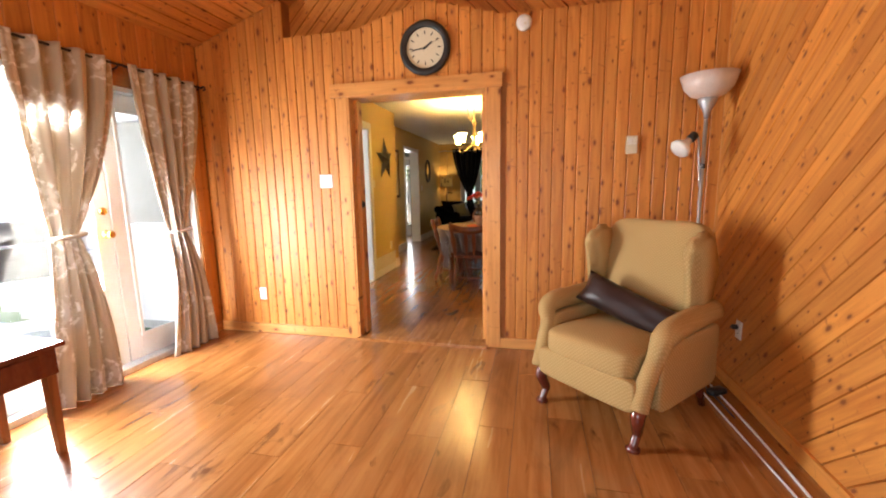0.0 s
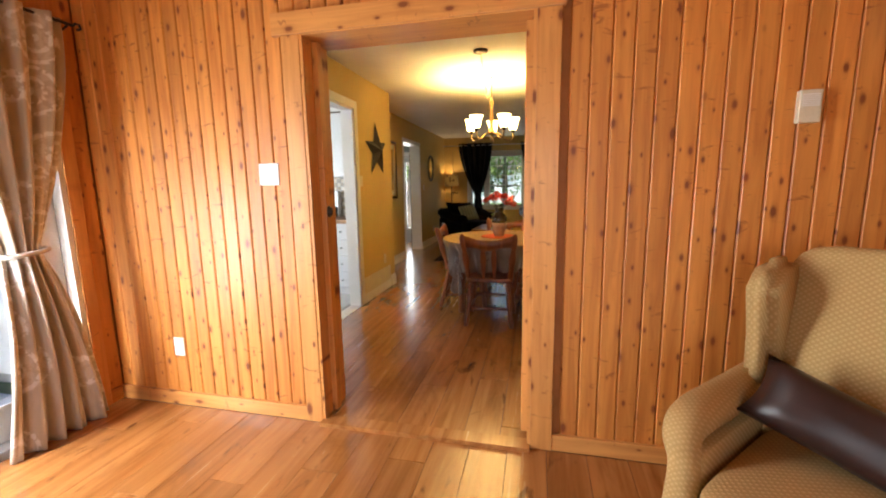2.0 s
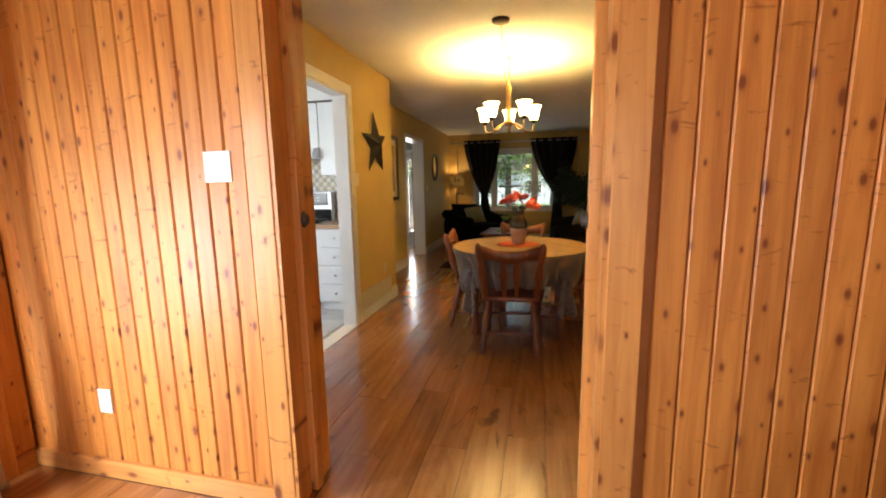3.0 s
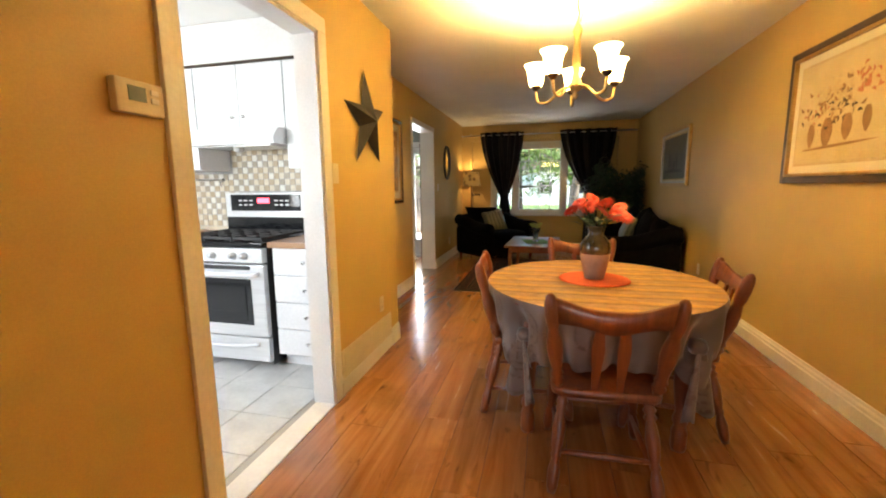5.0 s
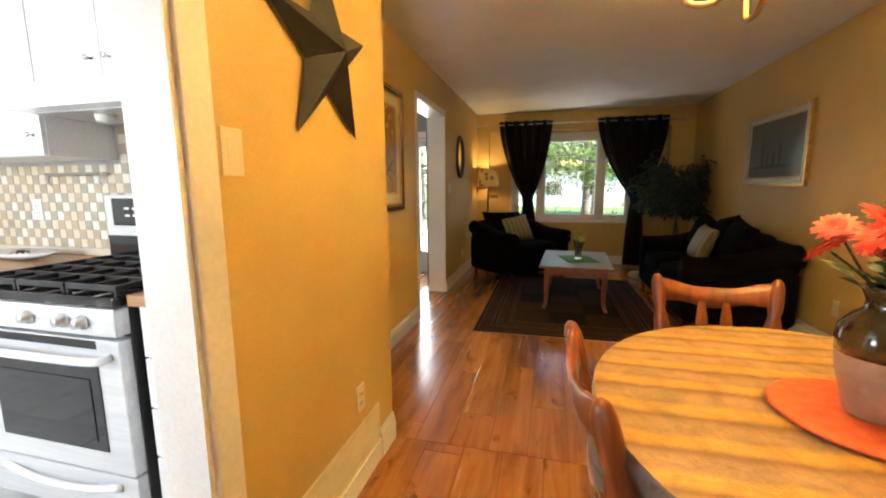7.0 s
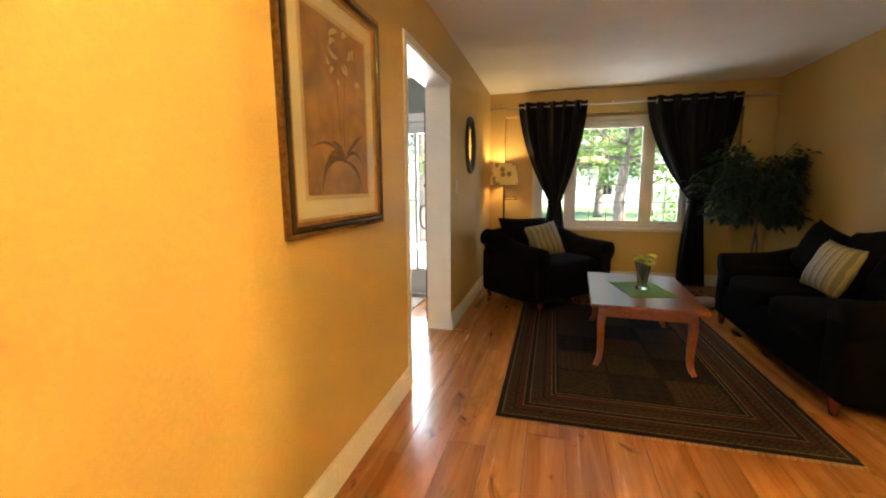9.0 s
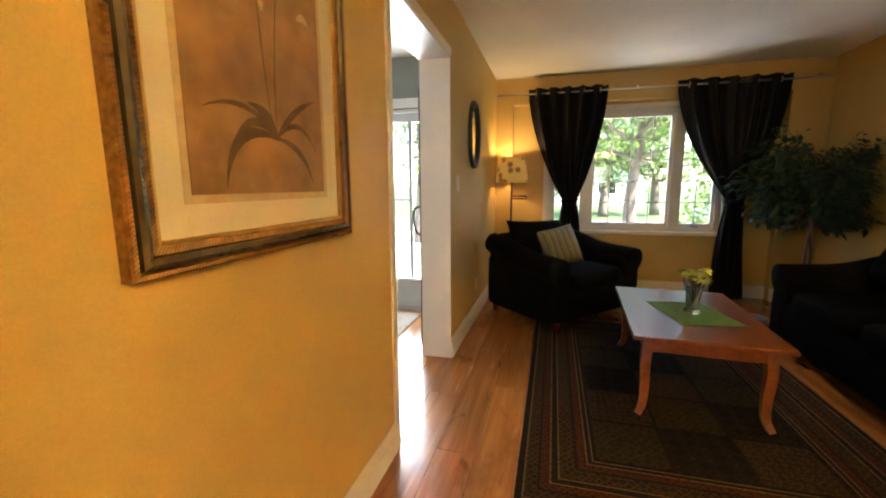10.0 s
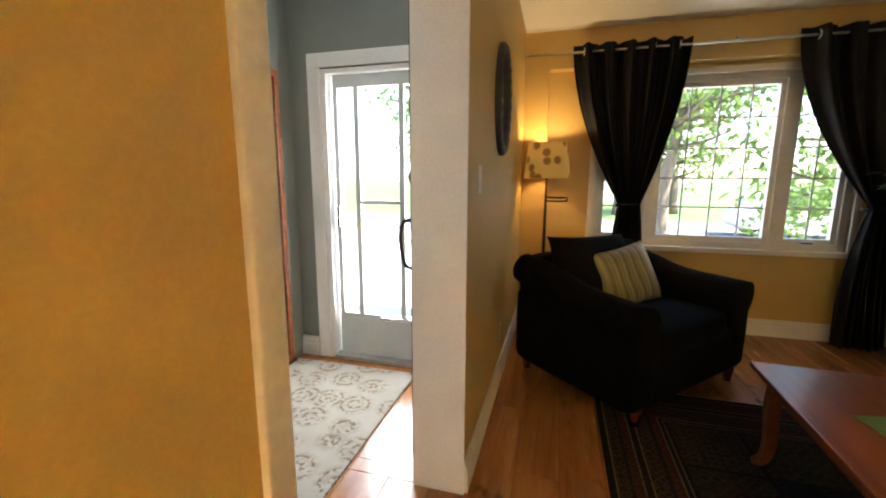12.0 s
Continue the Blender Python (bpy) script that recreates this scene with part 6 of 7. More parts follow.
for x, y, z, ry, w in ((-0.5, 0.14, 0.74, 14, 0.46), (-0.05, 0.18, 0.76, -10, 0.46), (0.35, 0.16, 0.74, 12, 0.44)):
    whole("throw_pillow", pillow(w, 0.42, 0.16, x), BLACK_FABRIC, "black throw pillow on the loveseat", "pillow", "black pillows", smooth=True, at=SFM @ rot(x, y, z, -18, ry, 0))
whole("throw_pillow", pillow(0.42, 0.38, 0.14, 5), SOFA_STRIPE, "gold striped throw pillow on the loveseat", "pillow", "striped pillows", smooth=True, at=SFM @ rot(-0.12, 0.02, 0.67, -22, 4, 0))
whole("crumpled_blanket", soft_box(0.24, 0.2, 0.09, 0.6, 14, rot(1.29, 7.6, 0.045, 0, 0, 20)), mottled("grey_blanket", (0.2, 0.2, 0.2), (0.32, 0.32, 0.31), 0.9, 9, bump_scale=30, bump_strength=0.8), "small grey folded blanket on the floor", "blanket", smooth=True)

# floor lamp by the window
fl = thing("floor_lamp", "bronze swing arm floor lamp with leaf-print shade", "lamp", rot(-0.95, 8.3, 0))
part("base", lathe([(0.14, 0), (0.14, 0.02), (0.03, 0.035), (0.015, 0.05)], 24), BRONZE, fl, "", True)
part("pole", tube([(0, 0, 0.03), (0, 0, 1.32)], 0.012, 10), BRONZE, fl, "", True)
sw = part("swing_arm", tube([(0, 0, 1.13), (0.1, -0.06, 1.13), (0.17, 0.0, 1.13)], 0.009, 8), BRONZE, fl, "", True)
part("swing_arm", tube([(0, 0, 1.1), (0.1, -0.06, 1.1), (0.17, 0.0, 1.1), (0.17, 0.0, 1.13)], 0.007, 8), BRONZE, fl, "", True)


def shade_mat():
    m, nt, b = mat_base("leaf_shade")
    v = coords(nt)
    vo = nt.nodes.new("ShaderNodeTexVoronoi")
    vo.inputs["Scale"].default_value = 12.0
    link(nt, v, vo.inputs["Vector"])
    col = ramp(nt, vo.outputs["Distance"], [(0.34, (0.15, 0.06, 0.01)), (0.44, (0.36, 0.19, 0.04))])
    link(nt, col, b.inputs["Base Color"])
    link(nt, col, b.inputs["Emission Color"])
    b.inputs["Emission Strength"].default_value = 0.1
    b.inputs["Roughness"].default_value = 0.8
    return m


part("shade", lathe([(0.185, 1.285), (0.155, 1.565), (0.152, 1.565), (0.182, 1.285), (0.185, 1.285)], 36, None, False), shade_mat(), fl, "lit drum shade with leaf pattern", True)
part("bulb", lathe([(0.0, 1.36), (0.02, 1.37), (0.03, 1.42), (0.02, 1.46), (0.0, 1.465)], 12), glow("warm_bulb", (1.0, 0.7, 0.35), 4.0), fl, "lit bulb", True)

# ficus
fc = thing("ficus_tree", "artificial ficus tree with dark green leaves", "plant", rot(1.8, 7.93, 0))
part("pot", lathe([(0.11, 0), (0.14, 0.24), (0.15, 0.25), (0.14, 0.26), (0.13, 0.24), (0.0, 0.23)], 24), BRONZE, fc, "", True)
rnd = random.Random(11)
for k in range(3):
    part("trunk", tube(curve([(0.02 * k - 0.02, 0.01 * k, 0.22), (0.03 * math.sin(k * 2), 0.03 * math.cos(k * 2), 0.6), (-0.02 * math.sin(k * 2), -0.03 * math.cos(k * 2), 0.95), (0.05 * math.sin(k * 2), 0.05 * math.cos(k * 2), 1.25)], 5), 0.012, 7), BARK, fc, "", True)
lv = bmesh.new()
br = bmesh.new()
for k in range(84):
    a, up = rnd.random() * 6.28, rnd.random()
    r = (0.28 + 0.22 * rnd.random()) * (0.55 + 0.75 * math.sin(math.pi * (0.25 + 0.6 * up)))
    p0 = Vector((0, 0, 0.85 + 0.45 * up))
    p1 = p0 + Vector((r * 1.15 * math.cos(a), r * 0.8 * math.sin(a), 0.1 + 0.42 * up * rnd.random()))
    p1.x, p1.y = min(p1.x, 0.29), min(p1.y, 0.42)
    tube([p0, p0.lerp(p1, 0.5) + Vector((0, 0, 0.04)), p1], [0.006, 0.004, 0.002], 4, br)
    for q in range(38):
        t = 0.3 + 0.65 * rnd.random()
        p = p0.lerp(p1, t) + Vector((rnd.uniform(-0.06, 0.06), rnd.uniform(-0.06, 0.06), rnd.uniform(-0.07, 0.05)))
        p.x = min(p.x, 0.3)
        d = Vector((math.cos(a) + rnd.uniform(-1, 1), math.sin(a) + rnd.uniform(-1, 1), rnd.uniform(-0.9, 0.2)))
        leaf_mesh(lv, p, d, Vector((rnd.uniform(-0.5, 0.5), rnd.uniform(-0.5, 0.5), 1)), rnd.uniform(0.07, 0.115), rnd.uniform(0.034, 0.052))
part("branch", br, BARK, fc)
part("crown", lv, LEAF, fc, "glossy dark green leaves")

# ---- entry
STORM = mottled("storm_door_paint", (0.56, 0.6, 0.6), (0.64, 0.68, 0.68), 0.4, 6, bump_strength=0.02)
fd = structure("door_1", slab("y", FDY + 0.04, FDY + 0.075, -2.32, -1.5, 0.03, 1.94, [(-2.285, -1.58, 0.33, 1.86)]), STORM, "pale grey aluminium storm door with glass", "door")
for x in (-2.153, -1.837):
    part("mullion", B(x - 0.018, FDY + 0.04, 0.33, x + 0.018, FDY + 0.07, 1.86, 0.002), STORM, fd)
part("mid_rail", B(-2.135, FDY + 0.042, 1.105, -1.855, FDY + 0.068, 1.13, 0.002), STORM, fd)
part("kick_panel", B(-2.22, FDY + 0.035, 0.1, -1.6, FDY + 0.042, 0.3, 0.003), STORM, fd)
p = part("pane", B(-2.285, FDY + 0.052, 0.33, -1.58, FDY + 0.058, 1.86), PANE, fd)
p.visible_shadow = False
part("closer", B(-2.0, FDY + 0.02, 0.3, -1.6, FDY + 0.036, 0.325, 0.004), CHROME, fd, "pneumatic door closer")
lt = part("latch", B(-2.305, FDY + 0.01, 0.95, -2.28, FDY + 0.04, 1.09, 0.005), CHROME, fd, "storm door latch")
part("lever", tube([(-2.29, FDY + 0.01, 1.02), (-2.28, FDY - 0.03, 1.02), (-2.24, FDY - 0.035, 1.015)], 0.007, 8), CHROME, lt)
for a, b in ((-2.47, -2.38), (-1.47, -1.38)):
    casing("trim_front_door", B(a, FDY - 0.016, 0, b, FDY + 0.001, 1.98, 0.004), WHITE, "white front door casing")
casing("trim_front_door_head", B(-2.47, FDY - 0.016, 1.98, -1.38, FDY + 0.001, 2.07, 0.004), WHITE, "white front door casing")
for a, b in ((-2.38, -2.34), (-1.51, -1.47)):
    casing("jamb_front_door", B(a, FDY - 0.01, 0, b, FDY + 0.15, 1.97), WHITE, "white front door jamb")
casing("jamb_front_door_head", B(-2.34, FDY - 0.01, 1.94, -1.51, FDY + 0.15, 1.97), WHITE, "white front door jamb")
casing("sill_front_door", B(-2.34, FDY - 0.03, 0, -1.51, FDY + 0.15, 0.03, 0.004), SILVER_PAINT, "metal door sill", "threshold")
dl = thing("front_door", "dark front door standing open against the wall", "door", rot(-1.44, FDY - 0.03, 0))
part("leaf", B(0.0, -0.86, 0.012, 0.045, 0.0, 1.95, 0.003), BROWN_FRAME, dl)
hd = part("handle", tube(curve([(-0.012, -0.79, 1.1), (-0.06, -0.795, 1.08), (-0.07, -0.795, 1.0), (-0.05, -0.795, 0.9), (-0.012, -0.79, 0.88)], 5), 0.009, 8), BLACK_IRON, dl, "black handle set", True)
part("thumb_latch", B(-0.014, -0.815, 0.86, 0.0, -0.765, 1.15, 0.004), BLACK_IRON, hd)
part("deadbolt", lathe([(0.028, 0), (0.028, 0.02), (0.015, 0.03)], 16, rot(0, -0.79, 1.28, 0, -90, 0)), BLACK_IRON, dl, "", True)
cm = thing("closet_mirror_door", "sliding mirrored closet door in a wooden frame", "closet door", rot(-2.6, 6.05, 0))
part("mirror_panel", B(-0.012, -1.2, 0.06, 0.0, 1.05, 1.9), MIRROR, cm, "mirror glass")
for y in (1.05, -1.2):
    part("stile", B(-0.016, y - 0.02, 0.03, 0.012, y + 0.02, 1.94, 0.003), CHERRY, cm)
part("top_rail", B(-0.016, -1.18, 1.9, 0.012, 1.03, 1.94, 0.003), CHERRY, cm)
part("bottom_rail", B(-0.016, -1.18, 0.03, 0.012, 1.03, 0.06, 0.003), CHERRY, cm)
casing("track_closet", B(-2.63, 4.8, 0, -2.57, 7.12, 0.03), BRONZE, "dark metal closet track", "trim")
casing("wall_closet_head", B(-3.0, 4.3, 1.94, -2.61, FDY, CEIL - 0.04), GREY_PAINT, "grey wall above the closet", "wall")
casing("wall_closet_end", B(-3.0, 7.12, 0, -2.61, FDY, 1.94), GREY_PAINT, "grey wall beside the closet", "wall")
FOYER_RUG = motif_cloth("entry_rug_cloth", (0.26, 0.23, 0.19), (0.33, 0.3, 0.25), (0.13, 0.085, 0.05), 5.0, 0.95, reach=0.58)
rg = thing("entry_rug", "cream and brown medallion entry rug", "rug", rot(-2.12, 6.3, 0.001))
part("rug_top", B(-0.5, -1.0, 0, 0.42, 0.86, 0.01, 0.003), FOYER_RUG, rg)

# ---- kitchen
BACK = 3.15
SPL = structure("backsplash", B(-4.25, BACK - 0.008, 0.92, DX - 0.122, BACK, 1.62), GROUT, "beige and brown mosaic tile backsplash", "backsplash")


def knob(parent, x, y, z):
    part("knob", lathe([(0.006, 0), (0.005, 0.014), (0.013, 0.02), (0.012, 0.028), (0.0, 0.03)], 12, rot(x, y, z, 90, 0, 0)), CHROME, parent, "chrome knob", True)


def base_cabinet(x0, x1, fronts, label):
    c = thing("base_cabinet", label, "cabinet", group="base cabinets")
    part("body", B(x0, 2.55, 0.1, x1, BACK - 0.008, 0.88), CABINET_WHITE, c)
    part("toe_kick", B(x0, 2.62, 0.0, x1, BACK - 0.01, 0.1), CABINET_WHITE, c)
    for a, b, z0, z1 in fronts:
        f = part("drawer" if z1 - z0 < 0.25 else "door", B(a, 2.53, z0, b, 2.55, z1, 0.003), CABINET_WHITE, c)
        knob(f, (a + b) / 2 if z1 - z0 < 0.25 else b - 0.05, 2.53, (z0 + z1) / 2 if z1 - z0 < 0.25 else z1 - 0.07)


base_cabinet(-1.345, DX - 0.13, [(-1.34, DX - 0.135, 0.11 + 0.193 * k, 0.295 + 0.193 * k) for k in range(4)], "white kitchen drawer unit with chrome knobs")
base_cabinet(-3.0, -2.17, [(-2.99, -2.59, 0.11, 0.68), (-2.58, -2.18, 0.11, 0.68), (-2.99, -2.59, 0.69, 0.87), (-2.58, -2.18, 0.69, 0.87)], "white kitchen base cabinet with chrome knobs")
base_cabinet(-4.2, -3.01, [(-4.19, -3.61, 0.11, 0.87), (-3.6, -3.02, 0.11, 0.87)], "white kitchen base cabinet with chrome knobs")
whole("countertop", B(-1.36, 2.505, 0.88, DX - 0.123, BACK - 0.01, 0.92, 0.004), BUTCHER, "wood-look laminate countertop beside the range", "countertop", "countertops")
whole("countertop", B(-4.25, 2.505, 0.88, -2.165, BACK - 0.01, 0.92, 0.004), BUTCHER, "long wood-look laminate countertop", "countertop", "countertops")


def upper(x0, x1, z0, z1, doors, label):
    c = thing("wall_cabinet", label, "cabinet", group="wall cabinets")
    part("body", B(x0, 2.84, z0, x1, BACK - 0.001, z1), CABINET_WHITE, c)
    for k in range(doors):
        a, b = x0 + (x1 - x0) * k / doors, x0 + (x1 - x0) * (k + 1) / doors
        d = part("door", B(a + 0.003, 2.82, z0 + 0.003, b - 0.003, 2.84, z1 - 0.003, 0.003), CABINET_WHITE, c)
        knob(d, (b - 0.05) if k % 2 == 0 and doors > 1 else a + 0.05 if doors > 1 else b - 0.05, 2.82, z0 + 0.09)


upper(-2.14, -1.37, 1.72, 2.19, 2, "white wall cabinet above the range hood")
upper(-1.365, DX - 0.125, 1.43, 2.19, 1, "white wall cabinet beside the hood")
upper(-2.62, -2.145, 1.43, 2.19, 1, "white wall cabinet with chrome knobs")
upper(-3.55, -2.625, 1.43, 2.19, 2, "white double wall cabinet with chrome knobs")
upper(-4.28, -3.555, 0.925, 2.19, 2, "tall white cabinet standing on the counter")
casing("soffit_kitchen", B(-4.3, 2.8, 2.2, DX - 0.122, BACK, CEIL - 0.004), WHITE, "white kitchen soffit", "soffit")
casing("trim_soffit", B(-4.3, 2.795, 2.19, DX - 0.122, 2.83, 2.2), BRONZE, "dark line under the soffit")
hd = thing("range_hood", "white under-cabinet range hood", "range hood", rot(-1.755, 0, 0))
hoodbm = outline([(2.68, 1.6), (BACK - 0.01, 1.6), (BACK - 0.01, 1.715), (2.74, 1.715), (2.68, 1.65)], 0.76)
hoodbm.transform(Matrix(((0, -1, 0, 0.38), (1, 0, 0, 0), (0, 0, 1, 0), (0, 0, 0, 1))))
bmesh.ops.recalc_face_normals(hoodbm, faces=hoodbm.faces[:])
part("hood_body", hoodbm, STOVE_WHITE, hd)
part("hood_filter", B(-0.3, 2.75, 1.592, 0.3, 3.05, 1.599), STEEL, hd, "metal filter")
part("hood_lamp", lathe([(0.04, 0), (0.035, -0.03), (0.0, -0.04)], 16, rot(-0.05, 2.85, 1.595)), PLASTIC_WHITE, hd, "hood lamp", True)
uc = thing("under_cabinet_rail", "steel utensil rail under the cabinets", "rail")
part("bar", tube([(-2.6, BACK - 0.05, 1.36), (-2.2, BACK - 0.05, 1.36)], 0.008, 8), STEEL, uc)
for x in (-2.58, -2.22):
    part("bracket", tube([(x, BACK - 0.05, 1.36), (x, BACK - 0.008, 1.36)], 0.01, 8), STEEL, uc)
    part("hook", tube(curve([(x, BACK - 0.05, 1.352), (x, BACK - 0.06, 1.32), (x, BACK - 0.045, 1.3)], 4), 0.005, 6), STEEL, uc)
plate("wall_outlet", rot(-2.76, BACK - 0.013, 1.17), 0.072, 0.115, PLASTIC_WHITE, "white outlet on the tiled backsplash")

sv = thing("gas_range", "stainless and white gas range with oven", "stove", rot(-1.755, 2.48, 0))
part("side_panel", B(-0.38, 0.04, 0.03, -0.372, 0.64, 0.9), PLASTIC_BLACK, sv, "black side")
part("side_panel", B(0.372, 0.04, 0.03, 0.38, 0.64, 0.9), PLASTIC_BLACK, sv, "black side")
part("body", B(-0.371, 0.05, 0.08, 0.371, 0.63, 0.9), PLASTIC_BLACK, sv)
drw = part("drawer", B(-0.375, 0.0, 0.06, 0.375, 0.05, 0.235, 0.006), STOVE_STEEL, sv)
part("drawer_handle", tube(curve([(-0.3, -0.005, 0.19), (-0.15, -0.02, 0.175), (0, -0.024, 0.17), (0.15, -0.02, 0.175), (0.3, -0.005, 0.19)], 5), 0.014, 8), STOVE_WHITE, drw, "", True)
ov = part("oven_door", B(-0.375, -0.005, 0.245, 0.375, 0.05, 0.76, 0.006), STOVE_STEEL, sv)
part("window_frame", B(-0.27, -0.009, 0.33, 0.27, -0.003, 0.66, 0.004), BLACK_GLASS, ov)
part("oven_window", B(-0.225, -0.0125, 0.365, 0.225, -0.008, 0.61, 0.002), BLACK_GLASS, ov, "dark reflective oven glass")
part("oven_handle", tube(curve([(-0.33, -0.005, 0.7), (-0.3, -0.05, 0.7), (0, -0.06, 0.7), (0.3, -0.05, 0.7), (0.33, -0.005, 0.7)], 6), 0.016, 10), STOVE_WHITE, ov, "", True)
part("vent_strip", B(-0.27, -0.007, 0.725, 0.27, -0.002, 0.755), PLASTIC_BLACK, ov)
cp_ = part("control_panel", B(-0.378, -0.012, 0.775, 0.378, 0.06, 0.875, 0.008), STOVE_STEEL, sv)
for x in (-0.29, -0.21, -0.02, 0.15, 0.24):
    part("burner_knob", lathe([(0.026, 0), (0.026, 0.01), (0.019, 0.016), (0.017, 0.034), (0.0, 0.036)], 18, rot(x, -0.012, 0.825, 90, 0, 0)), STEEL, cp_, "steel knob", True)
part("cooktop", B(-0.38, -0.01, 0.88, 0.38, 0.58, 0.915, 0.006), BLACK_GLASS, sv, "black enamel cooktop")
for i in range(3):
    g = bmesh.new()
    x0 = -0.365 + 0.245 * i
    for a, b in ((x0, x0 + 0.01), (x0 + 0.225, x0 + 0.235)):
        box(g, a, 0.02, 0.93, b, 0.56, 0.95, 0.002)
    for y in (0.02, 0.15, 0.285, 0.42, 0.55):
        box(g, x0 + 0.01, y, 0.93, x0 + 0.225, y + 0.012, 0.95, 0.002)
    box(g, x0 + 0.112, 0.032, 0.93, x0 + 0.123, 0.55, 0.948)
    for x in (x0 + 0.002, x0 + 0.225):
        for y in (0.02, 0.54):
            box(g, x, y, 0.914, x + 0.01, y + 0.012, 0.93)
    part("grate", g, BLACK_IRON, sv, "cast iron grate")
for x in (-0.24, 0.0, 0.24):
    for y in (0.15, 0.43):
        part("burner_cap", lathe([(0.045, 0.914), (0.045, 0.922), (0.03, 0.93), (0.0, 0.931)], 18, rot(x, y, 0)), BLACK_IRON, sv, "", True)
bg = part("backguard", B(-0.38, 0.56, 0.915, 0.38, 0.64, 1.25, 0.006), STOVE_STEEL, sv)
part("control_face", B(-0.32, 0.548, 1.1, 0.33, 0.561, 1.235, 0.003), BLACK_GLASS, bg, "black glass control face")
part("backguard_gloss", B(-0.37, 0.552, 0.93, 0.37, 0.561, 1.05, 0.002), BLACK_GLASS, bg)
part("clock_display", B(-0.06, 0.5455, 1.165, 0.05, 0.5475, 1.205), RED_LED, bg, "red clock display")
for i in range(6):
    for j in range(2):
        x = (-0.24 + 0.05 * i) if i < 3 else (0.1 + 0.05 * (i - 3))
        part("touch_button", B(x, 0.5462, 1.145 + 0.035 * j, x + 0.03, 0.5478, 1.155 + 0.035 * j), PLASTIC_WHITE, bg)

dish = lathe([(0.0, 0.0), (0.05, 0.0), (0.12, 0.02), (0.17, 0.04), (0.165, 0.043), (0.1, 0.022), (0.0, 0.01)], 28)
dish.transform(Matrix.Diagonal((1.4, 0.6, 1, 1)))
dd = thing("serving_dish", "white boat-shaped dish with a red ornament", "dish", rot(-2.62, 2.95, 0.921))
part("dish", dish, STOVE_WHITE, dd, "", True)
part("ornament", daisy(0.06, 3, MAHOGANY, 12), MAHOGANY, dd, "dark red starry ornament", False, rot(0.0, 0, 0.035))
ju = thing("pottery_jug", "brown two-handled pottery jug on the counter", "jug", rot(-3.35, 2.92, 0.921))
part("jug_body", lathe([(0.06, 0), (0.09, 0.03), (0.1, 0.09), (0.075, 0.14), (0.06, 0.17), (0.08, 0.22), (0.075, 0.225), (0.05, 0.17), (0.0, 0.16)], 24), CLAYM, ju, "", True)
for s in (-1, 1):
    part("jug_handle", tube(curve([(s * 0.075, 0, 0.21), (s * 0.11, 0, 0.19), (s * 0.095, 0, 0.12)], 5), 0.008, 8), CLAYM, ju, "", True)

# backsplash mosaic
MOSAIC = [as_mesh("tile", B(-0.0235, -0.004, -0.0235, 0.0235, 0.0, 0.0235, 0.0015), mottled("mosaic_" + nm, a, b, 0.3, 20, bump_strength=0.05)) for nm, a, b in
          (("cream", (0.6, 0.53, 0.4), (0.68, 0.61, 0.48)), ("tan", (0.4, 0.31, 0.2), (0.48, 0.38, 0.26)), ("white", (0.66, 0.64, 0.58), (0.74, 0.72, 0.66)), ("taupe", (0.34, 0.29, 0.22), (0.42, 0.36, 0.28)))]
rnd = random.Random(8)
rest = bmesh.new()
for i in range(56):
    for j in range(13):
        x, z = -1.0 - 0.05 * i, 0.985 + 0.05 * j
        if z > 1.43 and not -2.14 < x < -1.37:
            continue
        if z < 1.25 and -2.1 < x < -1.4:
            continue
        t = new("tile", MOSAIC[(0 if rnd.random() < 0.6 else 2) if (i + j) % 2 else (1 if rnd.random() < 0.6 else 3)])
        t.parent, t.location = SPL, (x, BACK - 0.008, z)
part("border_tile", B(-4.2, BACK - 0.013, 0.921, -1.0, BACK - 0.0085, 0.957), MOSAIC[0].materials[0], SPL)
# ---- outdoors
GRASS = mottled("lawn", (0.05, 0.1, 0.02), (0.09, 0.15, 0.04), 0.9, 3, bump_scale=90, bump_strength=0.6)
structure("ground", B(-400, -400, -0.75, 400, 400, -0.6), GRASS, "green lawn reaching to the horizon", "ground")
CONCRETE = mottled("concrete", (0.54, 0.53, 0.5), (0.64, 0.63, 0.6), 0.85, 2, bump_scale=70, bump_strength=0.2)
structure("road", B(-60, 19, -0.6, 60, 26, -0.585), mottled("asphalt", (0.09, 0.09, 0.09), (0.14, 0.14, 0.14), 0.9, 2), "grey asphalt street", "road")
structure("pavement", B(-11, 9.6, -0.6, 9, 19, -0.56), CONCRETE, "pale sunlit concrete driveway", "pavement")
structure("pavement_path", B(-2.8, 8.6, -0.6, -1.0, 9.6, -0.56), CONCRETE, "concrete front path", "pavement")
structure("pavement_step", B(-2.9, FDY + 0.15, -0.6, -0.9, 8.7, -0.06, 0.02), CONCRETE, "concrete front step", "pavement")
DECK = mottled("deck_stain", (0.3, 0.33, 0.37), (0.4, 0.43, 0.47), 0.7, 4, stretch=(1, 0.1, 1), bump_scale=60)
structure("deck_frame", B(-5.6, -5.5, -0.6, SX0 - 0.2, 0.1, -0.16), DECK, "grey deck framing", "deck")
deck = thing("deck", "grey weathered deck boards outside the french doors", "deck", kind="structure")
dm = as_mesh("deck_board", B(-0.066, -2.78, -0.028, 0.066, 2.78, 0.0, 0.004), DECK)
for i in range(28):
    b = new("deck_board", dm)
    b.parent, b.location = deck, (-1.72 - 0.138 * i, -2.7, -0.13)
bq = thing("barbecue", "dark gas barbecue with closed lid on the deck", "barbecue", rot(-3.3, -0.35, -0.13, 0, 0, 60))
